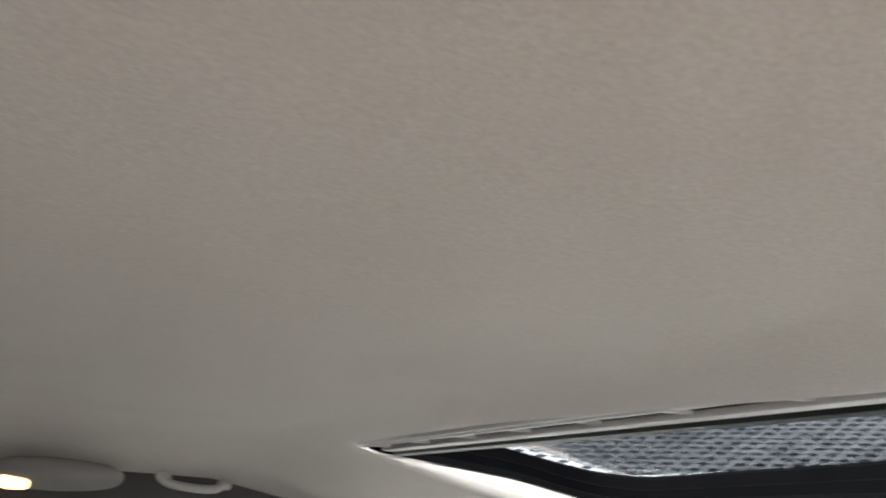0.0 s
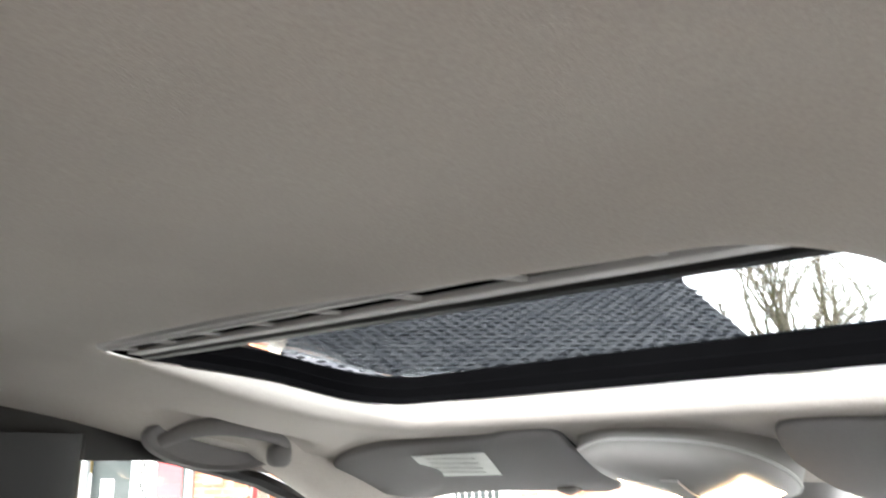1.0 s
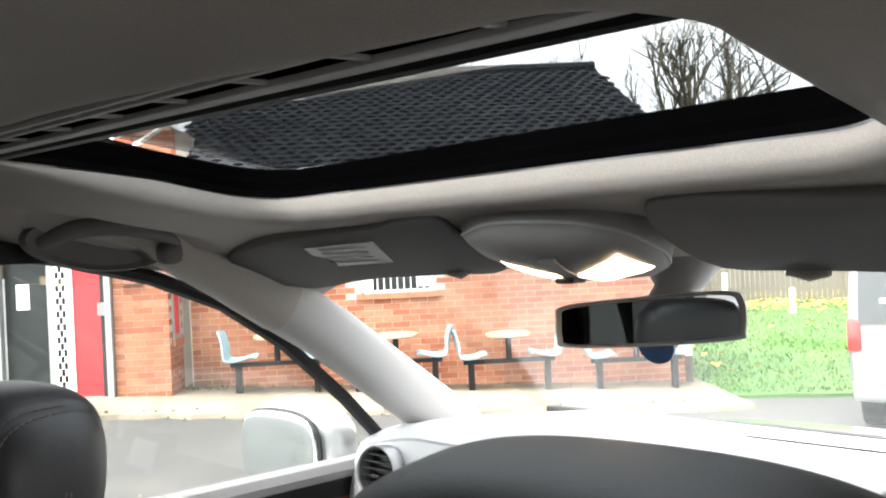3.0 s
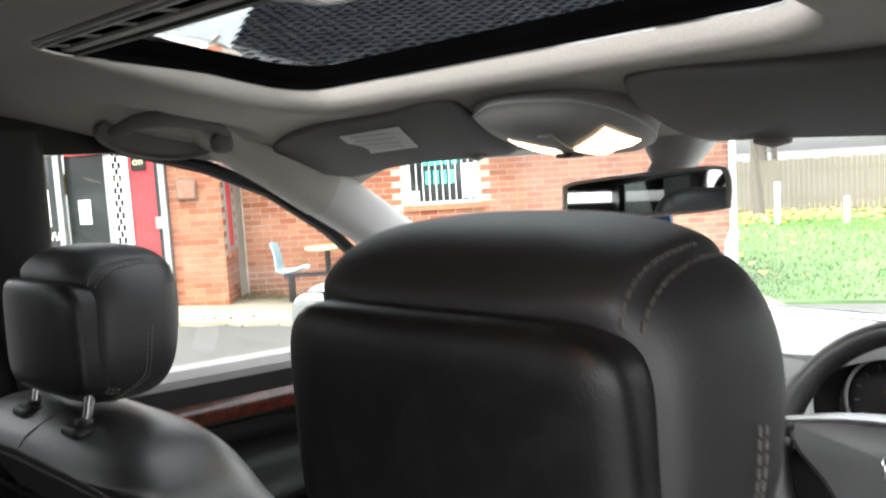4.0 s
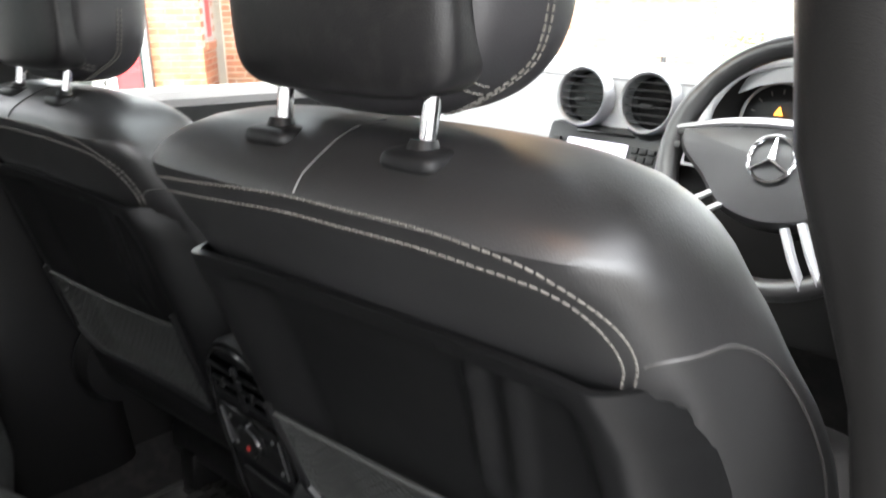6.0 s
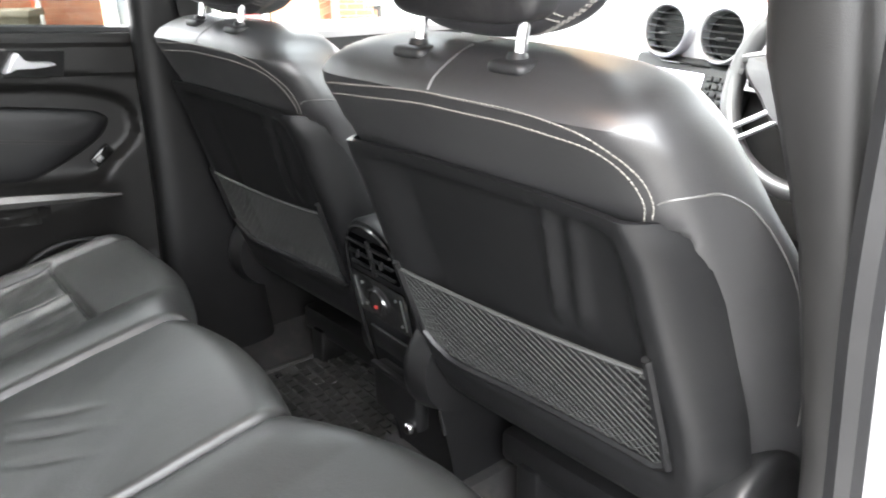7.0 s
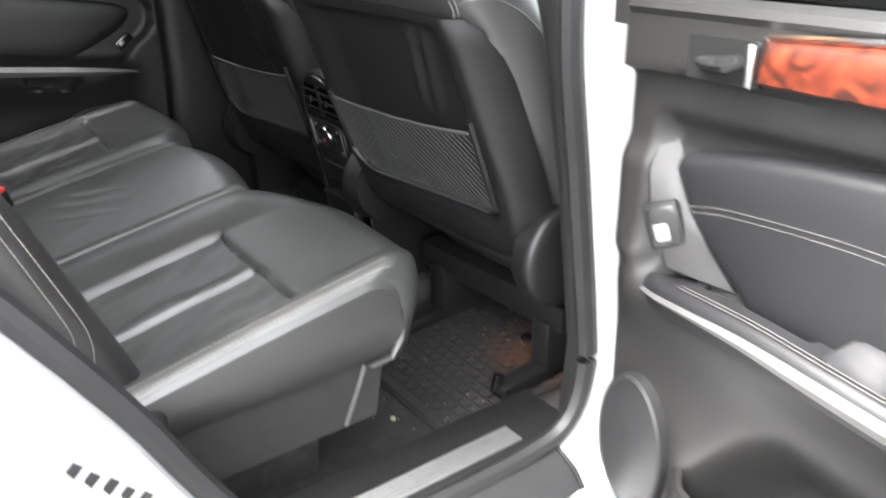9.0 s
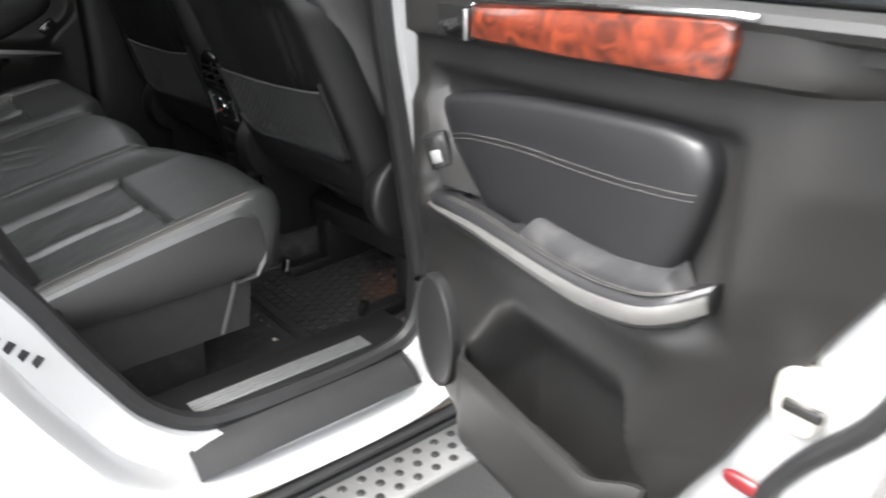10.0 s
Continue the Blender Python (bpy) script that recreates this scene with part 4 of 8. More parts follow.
# ---- rear console between the front seats ----
def rear_console():
    th = thing("rear_console", "black centre console end with air vents and a round heater dial", "centre console")
    face = lambda z: 0.14 - 0.2 * (z - 0.86)
    lean = Matrix.Rotation(radians(11.3), 3, "X")
    half = [(0.086, 0.50), (0.094, 0.70), (0.098, 0.84), (0.093, 0.93), (0.074, 0.99), (0.042, 1.022), (0.0, 1.032)]
    prof = spline([(x, z, 0) for x, z in half] + [(-x, z, 0) for x, z in half[-2::-1]], 4)
    bm = bmesh.new()
    rings = []
    for k, d in ((0.955, 0.003), (0.985, 0.0), (1.0, 0.006), (1.0, 0.04), (0.98, 0.55)):
        rings.append([(p.x * k, face(p.y) + d if d < 0.5 else 0.68, 0.76 + (p.y - 0.76) * (k if d < 0.5 else 0.75)) for p in prof])
    loft(bm, rings)
    part("body", bm, PLASTIC, th, "black plastic console body with an arched end")
    bm = bmesh.new()
    tube(bm, [(p.x * 0.955, face(p.y) - 0.001, 0.76 + (p.y - 0.76) * 0.955) for p in prof[3:-3]], 0.0035, seg=6)
    part("arch_trim", bm, BLACKGLOSS, th, "gloss edge of the arch")
    bm = bmesh.new()
    box(bm, (-0.006, face(0.882) - 0.003, 0.882), (0.150, 0.006, 0.082), 0.003, lean)
    part("panel", bm, BLACKGLOSS, th, "gloss black control panel")
    c = Vector((-0.010, face(0.882) - 0.010, 0.882))
    bm = bmesh.new()
    tube(bm, [c + lean @ Vector((0.024 * math.cos(a), 0, 0.024 * math.sin(a))) for a in np.linspace(0, 2 * math.pi, 28, endpoint=False)], 0.0026, seg=6, closed=True)
    dial = part("dial", bm, CHROME, th, "chrome ringed heater dial")
    bm = bmesh.new()
    cyl(bm, c + Vector((0, 0.010, 0)), c + Vector((0, -0.004, 0.0)), 0.021, 0.019, seg=24)
    part("knob", bm, BLACKGLOSS, dial)
    bm = boxes((c + Vector((0.002, -0.0045, -0.006)), (0.006, 0.002, 0.005)))
    part("red_mark", bm, REDPLASTIC, dial)
    for x, z in ((-0.052, 0.905), (-0.055, 0.862), (0.045, 0.905), (0.048, 0.858)):
        part("button", boxes(((x, face(z) - 0.0065, z), (0.005, 0.003, 0.005), 0.001)), ALU, th)
    for s_ in (-1, 1):
        part("panel_line", boxes(((s_ * 0.066 - 0.006, face(0.882) - 0.0065, 0.882), (0.002, 0.002, 0.06), 0.0, lean)), ALU, th)
        # flat near-black plate stands in for the unlit vent opening
        bm = bmesh.new()
        box(bm, (s_ * 0.034, face(0.966) - 0.002, 0.966), (0.060, 0.006, 0.062), 0.003, lean)
        v = part("vent", bm, FRAMEBLACK, th, "air vent, a near-black plate for its unlit opening")
        for k in range(3):
            z = 0.946 + 0.020 * k
            bm = boxes(((s_ * 0.034, face(z) - 0.006, z), (0.056, 0.008, 0.0045), 0.0015))
            part("slat", bm, PLASTIC, v)
        part("vent_tab", boxes(((s_ * 0.034, face(0.966) - 0.010, 0.966), (0.008, 0.006, 0.014), 0.002)), PLASTIC, v)
    part("centre_bar", boxes(((0.001, face(0.966) - 0.007, 0.966), (0.008, 0.006, 0.066), 0.002, lean)), PLASTIC, th)
    bm = boxes(((0, face(0.80) - 0.003, 0.795), (0.130, 0.006, 0.046), 0.003, lean))
    part("lid", bm, PLASTIC, th, "black compartment lid")
    bm = boxes(((0, 0.155, 0.70), (0.13, 0.03, 0.09), 0.01), ((0, 0.140, 0.745), (0.12, 0.012, 0.01), 0.003))
    part("ash_drawer", bm, PLASTIC, th, "black ashtray drawer")
    bm = bmesh.new()
    pillow(bm, (0.05, 0.136, 0.667), (0.020, 0.02, 0.022), n=3, power=2.4)
    part("clip", bm, CHROME, th, "chrome clip")
    return th


rear_console()


# ---- rubber mats ----
def rubber_mat(x0, x1, y0, y1, z, label):
    th = thing("rubber_mat", label, "floor mat", "rubber mats")
    bm = bmesh.new()
    o = rounded(x0, x1, y0, y1, 0.04, n=5)
    loft(bm, [[(x, y, z) for x, y in o], [(x, y, z + 0.006) for x, y in o]])
    part("sheet", bm, MATRUBBER, th)
    bm = bmesh.new()
    tube(bm, [(x, y, z + 0.008) for x, y in rounded(x0 + 0.008, x1 - 0.008, y0 + 0.008, y1 - 0.008, 0.035, n=5)], 0.007, seg=6, closed=True)
    part("rim", bm, MATRUBBER, th)
    bm = bmesh.new()
    n = 0
    y = y0 + 0.04
    r = 0
    while y < y1 - 0.03:
        x = x0 + 0.04 + (0.014 if r % 2 else 0)
        while x < x1 - 0.03:
            box(bm, (x, y, z + 0.008), (0.022, 0.018, 0.006), 0.0)
            x += 0.028
        y += 0.025
        r += 1
    ob = part("studs", bm, MATRUBBER, th, "raised rubber studs", smooth=False)
    tagged(ob, kind="stuff")
    return th


rubber_mat(0.13, 0.565, 0.02, 0.50, 0.472, "dirty black rubber floor mat with raised studs behind the driver")
rubber_mat(-0.58, -0.15, 0.04, 0.50, 0.472, "black rubber floor mat with raised studs behind the passenger")


# ---- sill plate, tread, running board ----
def sill_parts():
    th = thing("sill_plate", "ribbed aluminium sill plate in a black sill trim", "sill plate")
    bm = boxes(((0.684, -0.12, 0.552), (0.125, 0.56, 0.014), 0.005))
    part("sill_trim", bm, PLASTIC, th, "black plastic sill trim")
    for k in range(5):
        bm = boxes(((0.693 + 0.0088 * k, -0.126, 0.5605), (0.0052, 0.365, 0.005), 0.0015))
        part("rib", bm, ALU, th, "aluminium rib")
    tp = thing("sill_tread", "black rubber tread strip on the painted sill", "sill tread")
    bm = bmesh.new()
    slab(bm, [[(x, y, z) for x, z in ((0.752, 0.538), (0.775, 0.527), (0.80, 0.515), (0.822, 0.492))] for y in (-0.345, -0.2, 0.0, 0.105)], (0.004, 0, 0.004))
    part("strip", bm, RUBBER, tp)
    for ya, yb in ((-0.349, -0.341), (0.101, 0.109)):
        bm = bmesh.new()
        slab(bm, [[(x, y, z) for x, z in ((0.753, 0.5415), (0.777, 0.531), (0.803, 0.519), (0.825, 0.495))] for y in (ya, yb)], (0.003, 0, 0.003))
        part("end_edge", bm, RUBBER, tp, "raised end of the tread strip")
    bm = bmesh.new()
    slab(bm, [[(x, y, z) for x, z in ((0.750, 0.5425), (0.757, 0.5395))] for y in (-0.345, -0.1, 0.105)], (0.003, 0, 0.003))
    part("top_edge", bm, RUBBER, tp, "raised upper lip of the tread strip")
    rb = thing("running_board", "aluminium running board with round black rubber studs", "running board")
    bm = boxes(((0.925, -0.10, 0.395), (0.105, 1.9, 0.016), 0.005))
    b = part("board", bm, ALU, rb, "brushed aluminium board")
    bm = boxes(((0.862, -0.10, 0.40), (0.022, 1.9, 0.03), 0.006), ((0.85, -0.10, 0.43), (0.05, 1.9, 0.012), 0.004))
    part("edge", bm, RUBBER, rb, "black rubber edge strip")
    bm = boxes(((0.842, -0.10, 0.438), (0.018, 1.9, 0.010), 0.003))
    part("dusty_strip", bm, PAVING_DUST, rb, "dusty metal strip beside the board")
    st = bmesh.new()
    pillow(st, (0, 0, 0), (0.018, 0.018, 0.008), n=3, power=2.2)
    me = mesh_of("stud", st, RUBBER)
    for r in range(3):
        for k in range(16):
            o = new("stud", me)
            o.parent = b
            o.location = (0.894 + 0.030 * r, -0.42 + 0.042 * k + (0.021 if r % 2 else 0), 0.403)
    return th


sill_parts()


# ---- the open rear door on the driver side ----
DA = radians(9)
DU, DW, DO = Vector((math.cos(DA), -math.sin(DA), 0)), Vector((-math.sin(DA), -math.cos(DA), 0)), Vector((0.90, 0.06, 0))


def dp(u, w, v):
    return DO + DU * u + DW * w + Vector((0, 0, v))


def curve2(pts, n=5, closed=True):
    p = spline([(u, v, 0) for u, v in (pts + pts[:1] if closed else pts)], n)
    return [(q.x, q.y) for q in (p[:-1] if closed else p)]


def open_door():
    th = thing("open_car_door", "open rear car door with charcoal trim, burr wood inlay and armrest", "car door")
    # outer metal shell
    shell = [(-0.03, 0.62), (0.05, 0.53), (0.2, 0.47), (0.55, 0.46), (0.66, 0.52), (0.70, 0.62), (0.74, 0.80), (0.80, 1.0), (0.83, 1.15), (0.84, 1.27), (0.4, 1.255), (-0.03, 1.225)]
    bm = bmesh.new()
    rings = []
    for w, s in ((-0.195, 0.985), (-0.19, 1.0), (-0.13, 1.0), (-0.108, 0.99), (-0.102, 0.97), (-0.10, 0.93)):
        rings.append([dp(0.38 + (u - 0.38) * s, w, 0.9 + (v - 0.9) * s) for u, v in curve2(shell, 4)])
    loft(bm, rings)
    part("outer_shell", bm, PAINT, th, "silver painted door shell")
    # trim card: grid with recess, belt line, bulges
    def edge_u(v):
        return lerp_table([(0.53, 0.465), (0.60, 0.51), (0.665, 0.548), (0.75, 0.602), (0.88, 0.668), (0.96, 0.71), (1.04, 0.76), (1.15, 0.80), (1.30, 0.81)], v)[0]

    def card_w(u, v):
        w = 0.0
        top = 1.185 + 0.07 * u
        w += 0.018 * smooth01((v - top) / 0.012)
        # recess round the padded insert
        ins = smooth01((u - 0.045) / 0.03) * smooth01((0.655 - u) / 0.04) * smooth01((v - 0.93) / 0.05) * smooth01((top - 0.03 - v) / 0.03)
        w -= 0.022 * ins
        # grab slope by the switch
        w += 0.012 * smooth01((0.17 - u - (1.05 - v) * 0.9) / 0.06) * smooth01((v - 0.95) / 0.03) * smooth01((1.12 - v) / 0.04)
        # armrest shoulder below the insert
        w += 0.022 * math.exp(-((v - 0.93 - 0.05 * u) / 0.05) ** 2) * smooth01((0.66 - u) / 0.10) * smooth01((u + 0.01) / 0.06)
        # map pocket and its lip
        pk = smooth01((u - 0.120) / 0.13) * smooth01((0.525 + 0.10 * (v - 0.80) - u) / 0.035) * smooth01((v - 0.56) / 0.02) * smooth01((0.865 - 0.16 * smooth01((0.30 - u) / 0.2) - v) / 0.13)
        w -= 0.080 * pk
        # rear edge turns away
        w -= 0.085 * smooth01((u - edge_u(v) + 0.13) / 0.13) ** 1.6
        w -= 0.05 * smooth01((0.56 - v) / 0.05)
        w -= 0.03 * smooth01((0.012 - u) / 0.03)
        return max(w, -0.092)
    bm = bmesh.new()
    grid = []
    for i in range(101):
        row = []
        for j in range(91):
            f, g = j / 90, i / 100
            u0 = -0.02 if g > 0.2 else -0.02 + 0.22 * ((0.2 - g) / 0.2) ** 1.6
            u1 = edge_u(0.53 + 0.735 * g)
            u = u0 + (u1 - u0) * f
            v = (0.53 + 0.005 * u) + (1.262 + 0.045 * u - 0.53) * g
            row.append(dp(u, card_w(u, v), v))
        grid.append(row)
    slab(bm, grid, -DW * 0.02)
    card = part("trim_card", bm, DOORPLASTIC, th, "charcoal moulded door trim")
    # front panel of the map pocket
    bm = bmesh.new()
    grid = []
    for i in range(15):
        g = i / 14
        row = []
        for j in range(41):
            u = 0.135 + 0.425 * j / 40
            top = 0.716 - 0.045 * (u - 0.15) + 0.02 * smooth01((u - 0.48) / 0.08)
            lo = 0.532 if u > 0.2 else 0.532 + 0.06 * ((0.2 - u) / 0.06)
            v = lo + (top - lo) * g
            out = 0.002 + 0.034 * smooth01((u - 0.135) / 0.05) * smooth01((0.562 - u) / 0.08)
            row.append(dp(u, out - 0.05 * smooth01((0.565 - v) / 0.05) - 0.006 * smooth01((g - 0.94) / 0.06), v))
        grid.append(row)
    slab(bm, grid, -DW * 0.008)
    part("pocket_front", bm, DOORPLASTIC, card, "moulded front of the map pocket")
    # belt rail top
    bm = bmesh.new()
    tube(bm, [dp(u, 0.0, 1.262 + 0.045 * u) for u in np.linspace(0.015, 0.80, 12)], 0.022, seg=10, flat=0.6)
    part("belt_rail", bm, DOORPLASTIC, th)
    bm = bmesh.new()
    tube(bm, [dp(u, -0.06, 1.275 + 0.03 * u) for u in np.linspace(0.0, 0.83, 10)], 0.014, seg=8)
    part("window_seal", bm, RUBBER, th)
    # window frame and pane above the belt
    fo = [(-0.042, 1.235), (-0.042, 1.40), (-0.036, 1.54), (0.02, 1.645), (0.20, 1.670), (0.45, 1.675), (0.64, 1.645), (0.76, 1.56), (0.82, 1.42), (0.845, 1.275), (0.40, 1.245)]
    fi = [(0.018, 1.255), (0.018, 1.40), (0.022, 1.52), (0.062, 1.605), (0.21, 1.622), (0.44, 1.627), (0.61, 1.600), (0.71, 1.53), (0.765, 1.42), (0.785, 1.295), (0.40, 1.265)]
    bm = bmesh.new()
    loft(bm, [[dp(u, w, v) for u, v in c] for c, w in ((fo, -0.012), (fo, -0.004), (fi, -0.008), (fi, -0.060), (fo, -0.075), (fo, -0.012))], cap=False)
    wf = part("window_frame", bm, DOORPLASTIC, th, "charcoal window frame of the door")
    bm = bmesh.new()
    loft(bm, [[dp(u, w, v) for u, v in fi] for w in (-0.040, -0.044)])
    wp_ = part("window_pane", bm, PRIVACYGLASS, th, "tinted door window pane")
    wp_.visible_shadow = False
    bm = bmesh.new()
    tube(bm, [dp(u, -0.012, v) for u, v in fi], 0.007, seg=6, closed=True)
    part("pane_seal", bm, RUBBER, wf, "black rubber pane seal")
    # padded insert
    ins = [(0.092, 1.096), (0.108, 1.116), (0.196, 1.136), (0.343, 1.156), (0.50, 1.172), (0.575, 1.174), (0.604, 1.158), (0.606, 1.11), (0.575, 1.02), (0.545, 0.985), (0.35, 0.96), (0.24, 0.96), (0.20, 0.99), (0.155, 1.022), (0.12, 1.052)]
    bm = bmesh.new()
    o = curve2(ins, 5)
    cu, cv = 0.36, 1.06
    rings = [[dp(cu + (u - cu) * s, w, cv + (v - cv) * s) for u, v in o] for s, w in ((1.0, -0.03), (1.0, -0.006), (0.985, 0.003), (0.95, 0.008), (0.88, 0.011), (0.6, 0.013), (0.2, 0.0135))]
    loft(bm, rings)
    pad = part("padded_insert", bm, DOORLEATHER, th, "padded charcoal leather insert")
    ptree = skin(pad)
    for off in (0.0, 0.007):
        line = [cast(ptree, dp(u, 0.2, v - off), -DW, 0.0004) for u, v in curve2([(0.122, 1.060), (0.185, 1.077), (0.308, 1.093), (0.404, 1.099), (0.50, 1.106), (0.60, 1.118)], 8, False)]
        line = [p for p in line if p]
        part("stitching", dashes(line, 0.005, 0.004, 0.00045), DARKTHREAD, pad, "grey double stitching")
    # armrest
    path = [(0.045, 0.000, 0.932), (0.10, 0.028, 0.946), (0.18, 0.046, 0.962), (0.26, 0.052, 0.970), (0.35, 0.055, 0.971), (0.43, 0.054, 0.970), (0.50, 0.052, 0.973), (0.57, 0.047, 0.985), (0.610, 0.034, 1.001), (0.632, 0.008, 1.014)]
    pts = spline(path, 5)
    bm = bmesh.new()
    rings = []
    for i, p in enumerate(pts):
        hi = p.z + 0.018
        lo = p.z - 0.020 * smooth01(i / 6) * smooth01((len(pts) - 1 - i) / 4)
        wi = -0.03 if p.x > 0.33 or p.x < 0.16 else p.y - 0.030
        wm = p.y + 0.001
        rings.append([dp(p.x, w, v) for w, v in ((wi, lo), (wm - 0.006, lo), (wm - 0.001, lo + 0.004), (wm, p.z + 0.006), (wm - 0.003, p.z + 0.013), (wm - 0.010, p.z + 0.020 if hi > p.z + 0.02 else hi), (wm - 0.020, hi), (wi, hi + 0.002))])
    loft(bm, rings)
    arm = part("armrest", bm, DOORLEATHER, th, "padded armrest with a dusty grey top")
    bm = bmesh.new()
    grid = []
    for i, p in enumerate(pts):
        k = 0.25 + 0.75 * smooth01(i / 24)
        grid.append([dp(p.x, p.y + 0.002, p.z + 0.008 * k + 0.001), dp(p.x, p.y + 0.005, p.z), dp(p.x, p.y + 0.001, p.z - 0.009 * k * (1 + 0.25 * smooth01((p.x - 0.4) / 0.1)) - 0.001)])
    slab(bm, grid, -DW * 0.005)
    part("trim_strip", bm, STRIPALU, arm, "satin aluminium trim strip")
    for off in (0.0, 0.006):
        line = [dp(p.x, p.y - 0.008 - off, p.z + 0.0205) for p in pts[8:-4]]
        part("stitching", dashes(line, 0.005, 0.004, 0.0006), DARKTHREAD, arm)
    # dusty padded top between the lip and the insert
    bm = bmesh.new()
    grid = []
    for i in range(25):
        f = i / 24
        u = 0.315 + 0.292 * f
        py, pz = lerp_table([(a, b, c) for a, b, c in path], u)
        end = smooth01(f / 0.16) * smooth01((1 - f) / 0.10)
        row = []
        for j in range(13):
            g = j / 12
            w = (py - 0.017) + (-0.012 - py + 0.017) * g
            row.append(dp(u, w, pz + 0.004 + (0.018 + 0.030 * g ** 0.8) * end + 0.006 * math.sin(math.pi * min(1, g * 1.6)) * end))
        grid.append(row)
    slab(bm, grid, (0, 0, -0.03))
    part("armrest_pad", bm, DUSTYPAD, arm, "dusty grey padded armrest top")
    # wood inlay
    bm = bmesh.new()
    wd = [(0.212, 1.212), (0.42, 1.222), (0.60, 1.236), (0.628, 1.2385), (0.634, 1.245), (0.640, 1.275), (0.638, 1.287), (0.628, 1.2915), (0.42, 1.275), (0.216, 1.254)]
    o = [(u, v) for u, v in wd]
    rings = [[dp(0.42 + (u - 0.42) * s, w, 1.252 + (v - 1.252) * s2) for u, v in o] for s, s2, w in ((1.0, 1.0, 0.01), (1.0, 1.0, 0.022), (0.995, 0.9, 0.027), (0.97, 0.4, 0.030))]
    loft(bm, rings)
    part("wood_inlay", bm, WOOD, th, "glossy red burr walnut inlay")
    bm = bmesh.new()
    tube(bm, [dp(u, 0.024, v + 0.004) for u, v in ((0.216, 1.254), (0.42, 1.275), (0.636, 1.292), (0.66, 1.292))], 0.0035, seg=6)
    part("chrome_line", bm, CHROME, th, "thin chrome line over the wood")
    # handle recess and lever
    bm = bmesh.new()
    loft(bm, [[dp(u, w, v) for u, v in ((0.115, 1.203), (0.208, 1.208), (0.208, 1.252), (0.115, 1.246))] for w in (0.012, 0.022)])
    hb = part("handle_cup", bm, BLACKGLOSS, th, "dark handle recess")
    bm = bmesh.new()
    tube(bm, [dp(u, w, v) for u, w, v in ((0.135, 0.024, 1.222), (0.16, 0.032, 1.224), (0.185, 0.038, 1.228), (0.197, 0.034, 1.234))], [0.006, 0.008, 0.009, 0.006], seg=8)
    part("handle_lever", bm, BLACKGLOSS, hb, "dark door handle lever")
    bm = bmesh.new()
    box(bm, dp(0.204, 0.027, 1.23), (0.008, 0.012, 0.042), 0.003)
    part("handle_rim", bm, CHROME, hb, "chrome edge of the handle recess")
    # window switch
    bm = bmesh.new()
    grid = []
    for (ua, ub, v) in ((0.050, 0.084, 1.150), (0.046, 0.086, 1.115), (0.052, 0.094, 1.085), (0.062, 0.120, 1.045), (0.078, 0.152, 1.012), (0.098, 0.195, 0.980)):
        k = 0.034 * smooth01((v - 1.070) / 0.075)
        grid.append([dp(u, w - k, v) for u, w in ((ua - 0.012, -0.012), (ua, 0.010), (ua + 0.008, 0.014), ((ua + ub) / 2, 0.006), (ub - 0.004, -0.006), (ub + 0.004, -0.022))])
    slab(bm, grid, -DW * 0.006)
    part("grab_panel", bm, DOORPLASTIC, th, "slanted charcoal panel round the switch")
    bm = bmesh.new()
    R = Matrix((DU, DW, Vector((0, 0, 1)))).transposed() @ Matrix.Rotation(radians(-27), 3, "Z") @ Matrix.Rotation(radians(-20), 3, "Y")
    box(bm, dp(0.094, 0.012, 1.028), (0.044, 0.010, 0.056), 0.003, R)
    sw = part("switch_frame", bm, PLASTIC, th, "window switch")
    bm = bmesh.new()
    box(bm, dp(0.0945, 0.0130, 1.028), (0.036, 0.010, 0.047), 0.002, R)
    part("switch_plate", bm, BLACKGLOSS, sw)
    bm = bmesh.new()
    box(bm, dp(0.0950, 0.0140, 1.020), (0.019, 0.012, 0.021), 0.003, R)
    part("switch_key", bm, ALU, sw, "silver switch key")
    # loudspeaker grille
    bm = bmesh.new()
    rings = [[dp(0.068 + 0.062 * s * math.cos(a), w, 0.702 + 0.104 * s * math.sin(a)) for a in np.linspace(0, 2 * math.pi, 40, endpoint=False)] for s, w in ((1.02, 0.0), (1.02, 0.014), (0.97, 0.017), (0.94, 0.014), (0.5, 0.018), (0.05, 0.019))]
    loft(bm, rings)
    part("speaker_grille", bm, RUBBER, th, "round black speaker grille")
    # latch, reflector on the shut face
    bm = bmesh.new()
    pillow(bm, dp(0.69, -0.088, 0.90), (0.055, 0.036, 0.085), n=7, power=3.2)
    lt = part("latch", bm, WORNSTEEL, th, "worn pale steel door latch")
    part("latch_slot", boxes((tuple(dp(0.705, -0.070, 0.902)), (0.045, 0.012, 0.014), 0.004)), BLACKGLOSS, lt, "dark slot of the latch")
    bm = bmesh.new()
    pillow(bm, dp(0.640, -0.082, 0.755), (0.05, 0.012, 0.022), n=3, power=3)
    part("reflector", bm, DARKRED, th, "red door reflector")
    bm = bmesh.new()
    tube(bm, [dp(u, -0.09, v) for u, v in curve2([(0.60, 0.56), (0.66, 0.74), (0.70, 0.82), (0.78, 0.94), (0.825, 1.1)], 5, False)], 0.012, seg=8)
    part("edge_seal", bm, RUBBER, th, "black rubber door edge seal")
    return th


open_door()


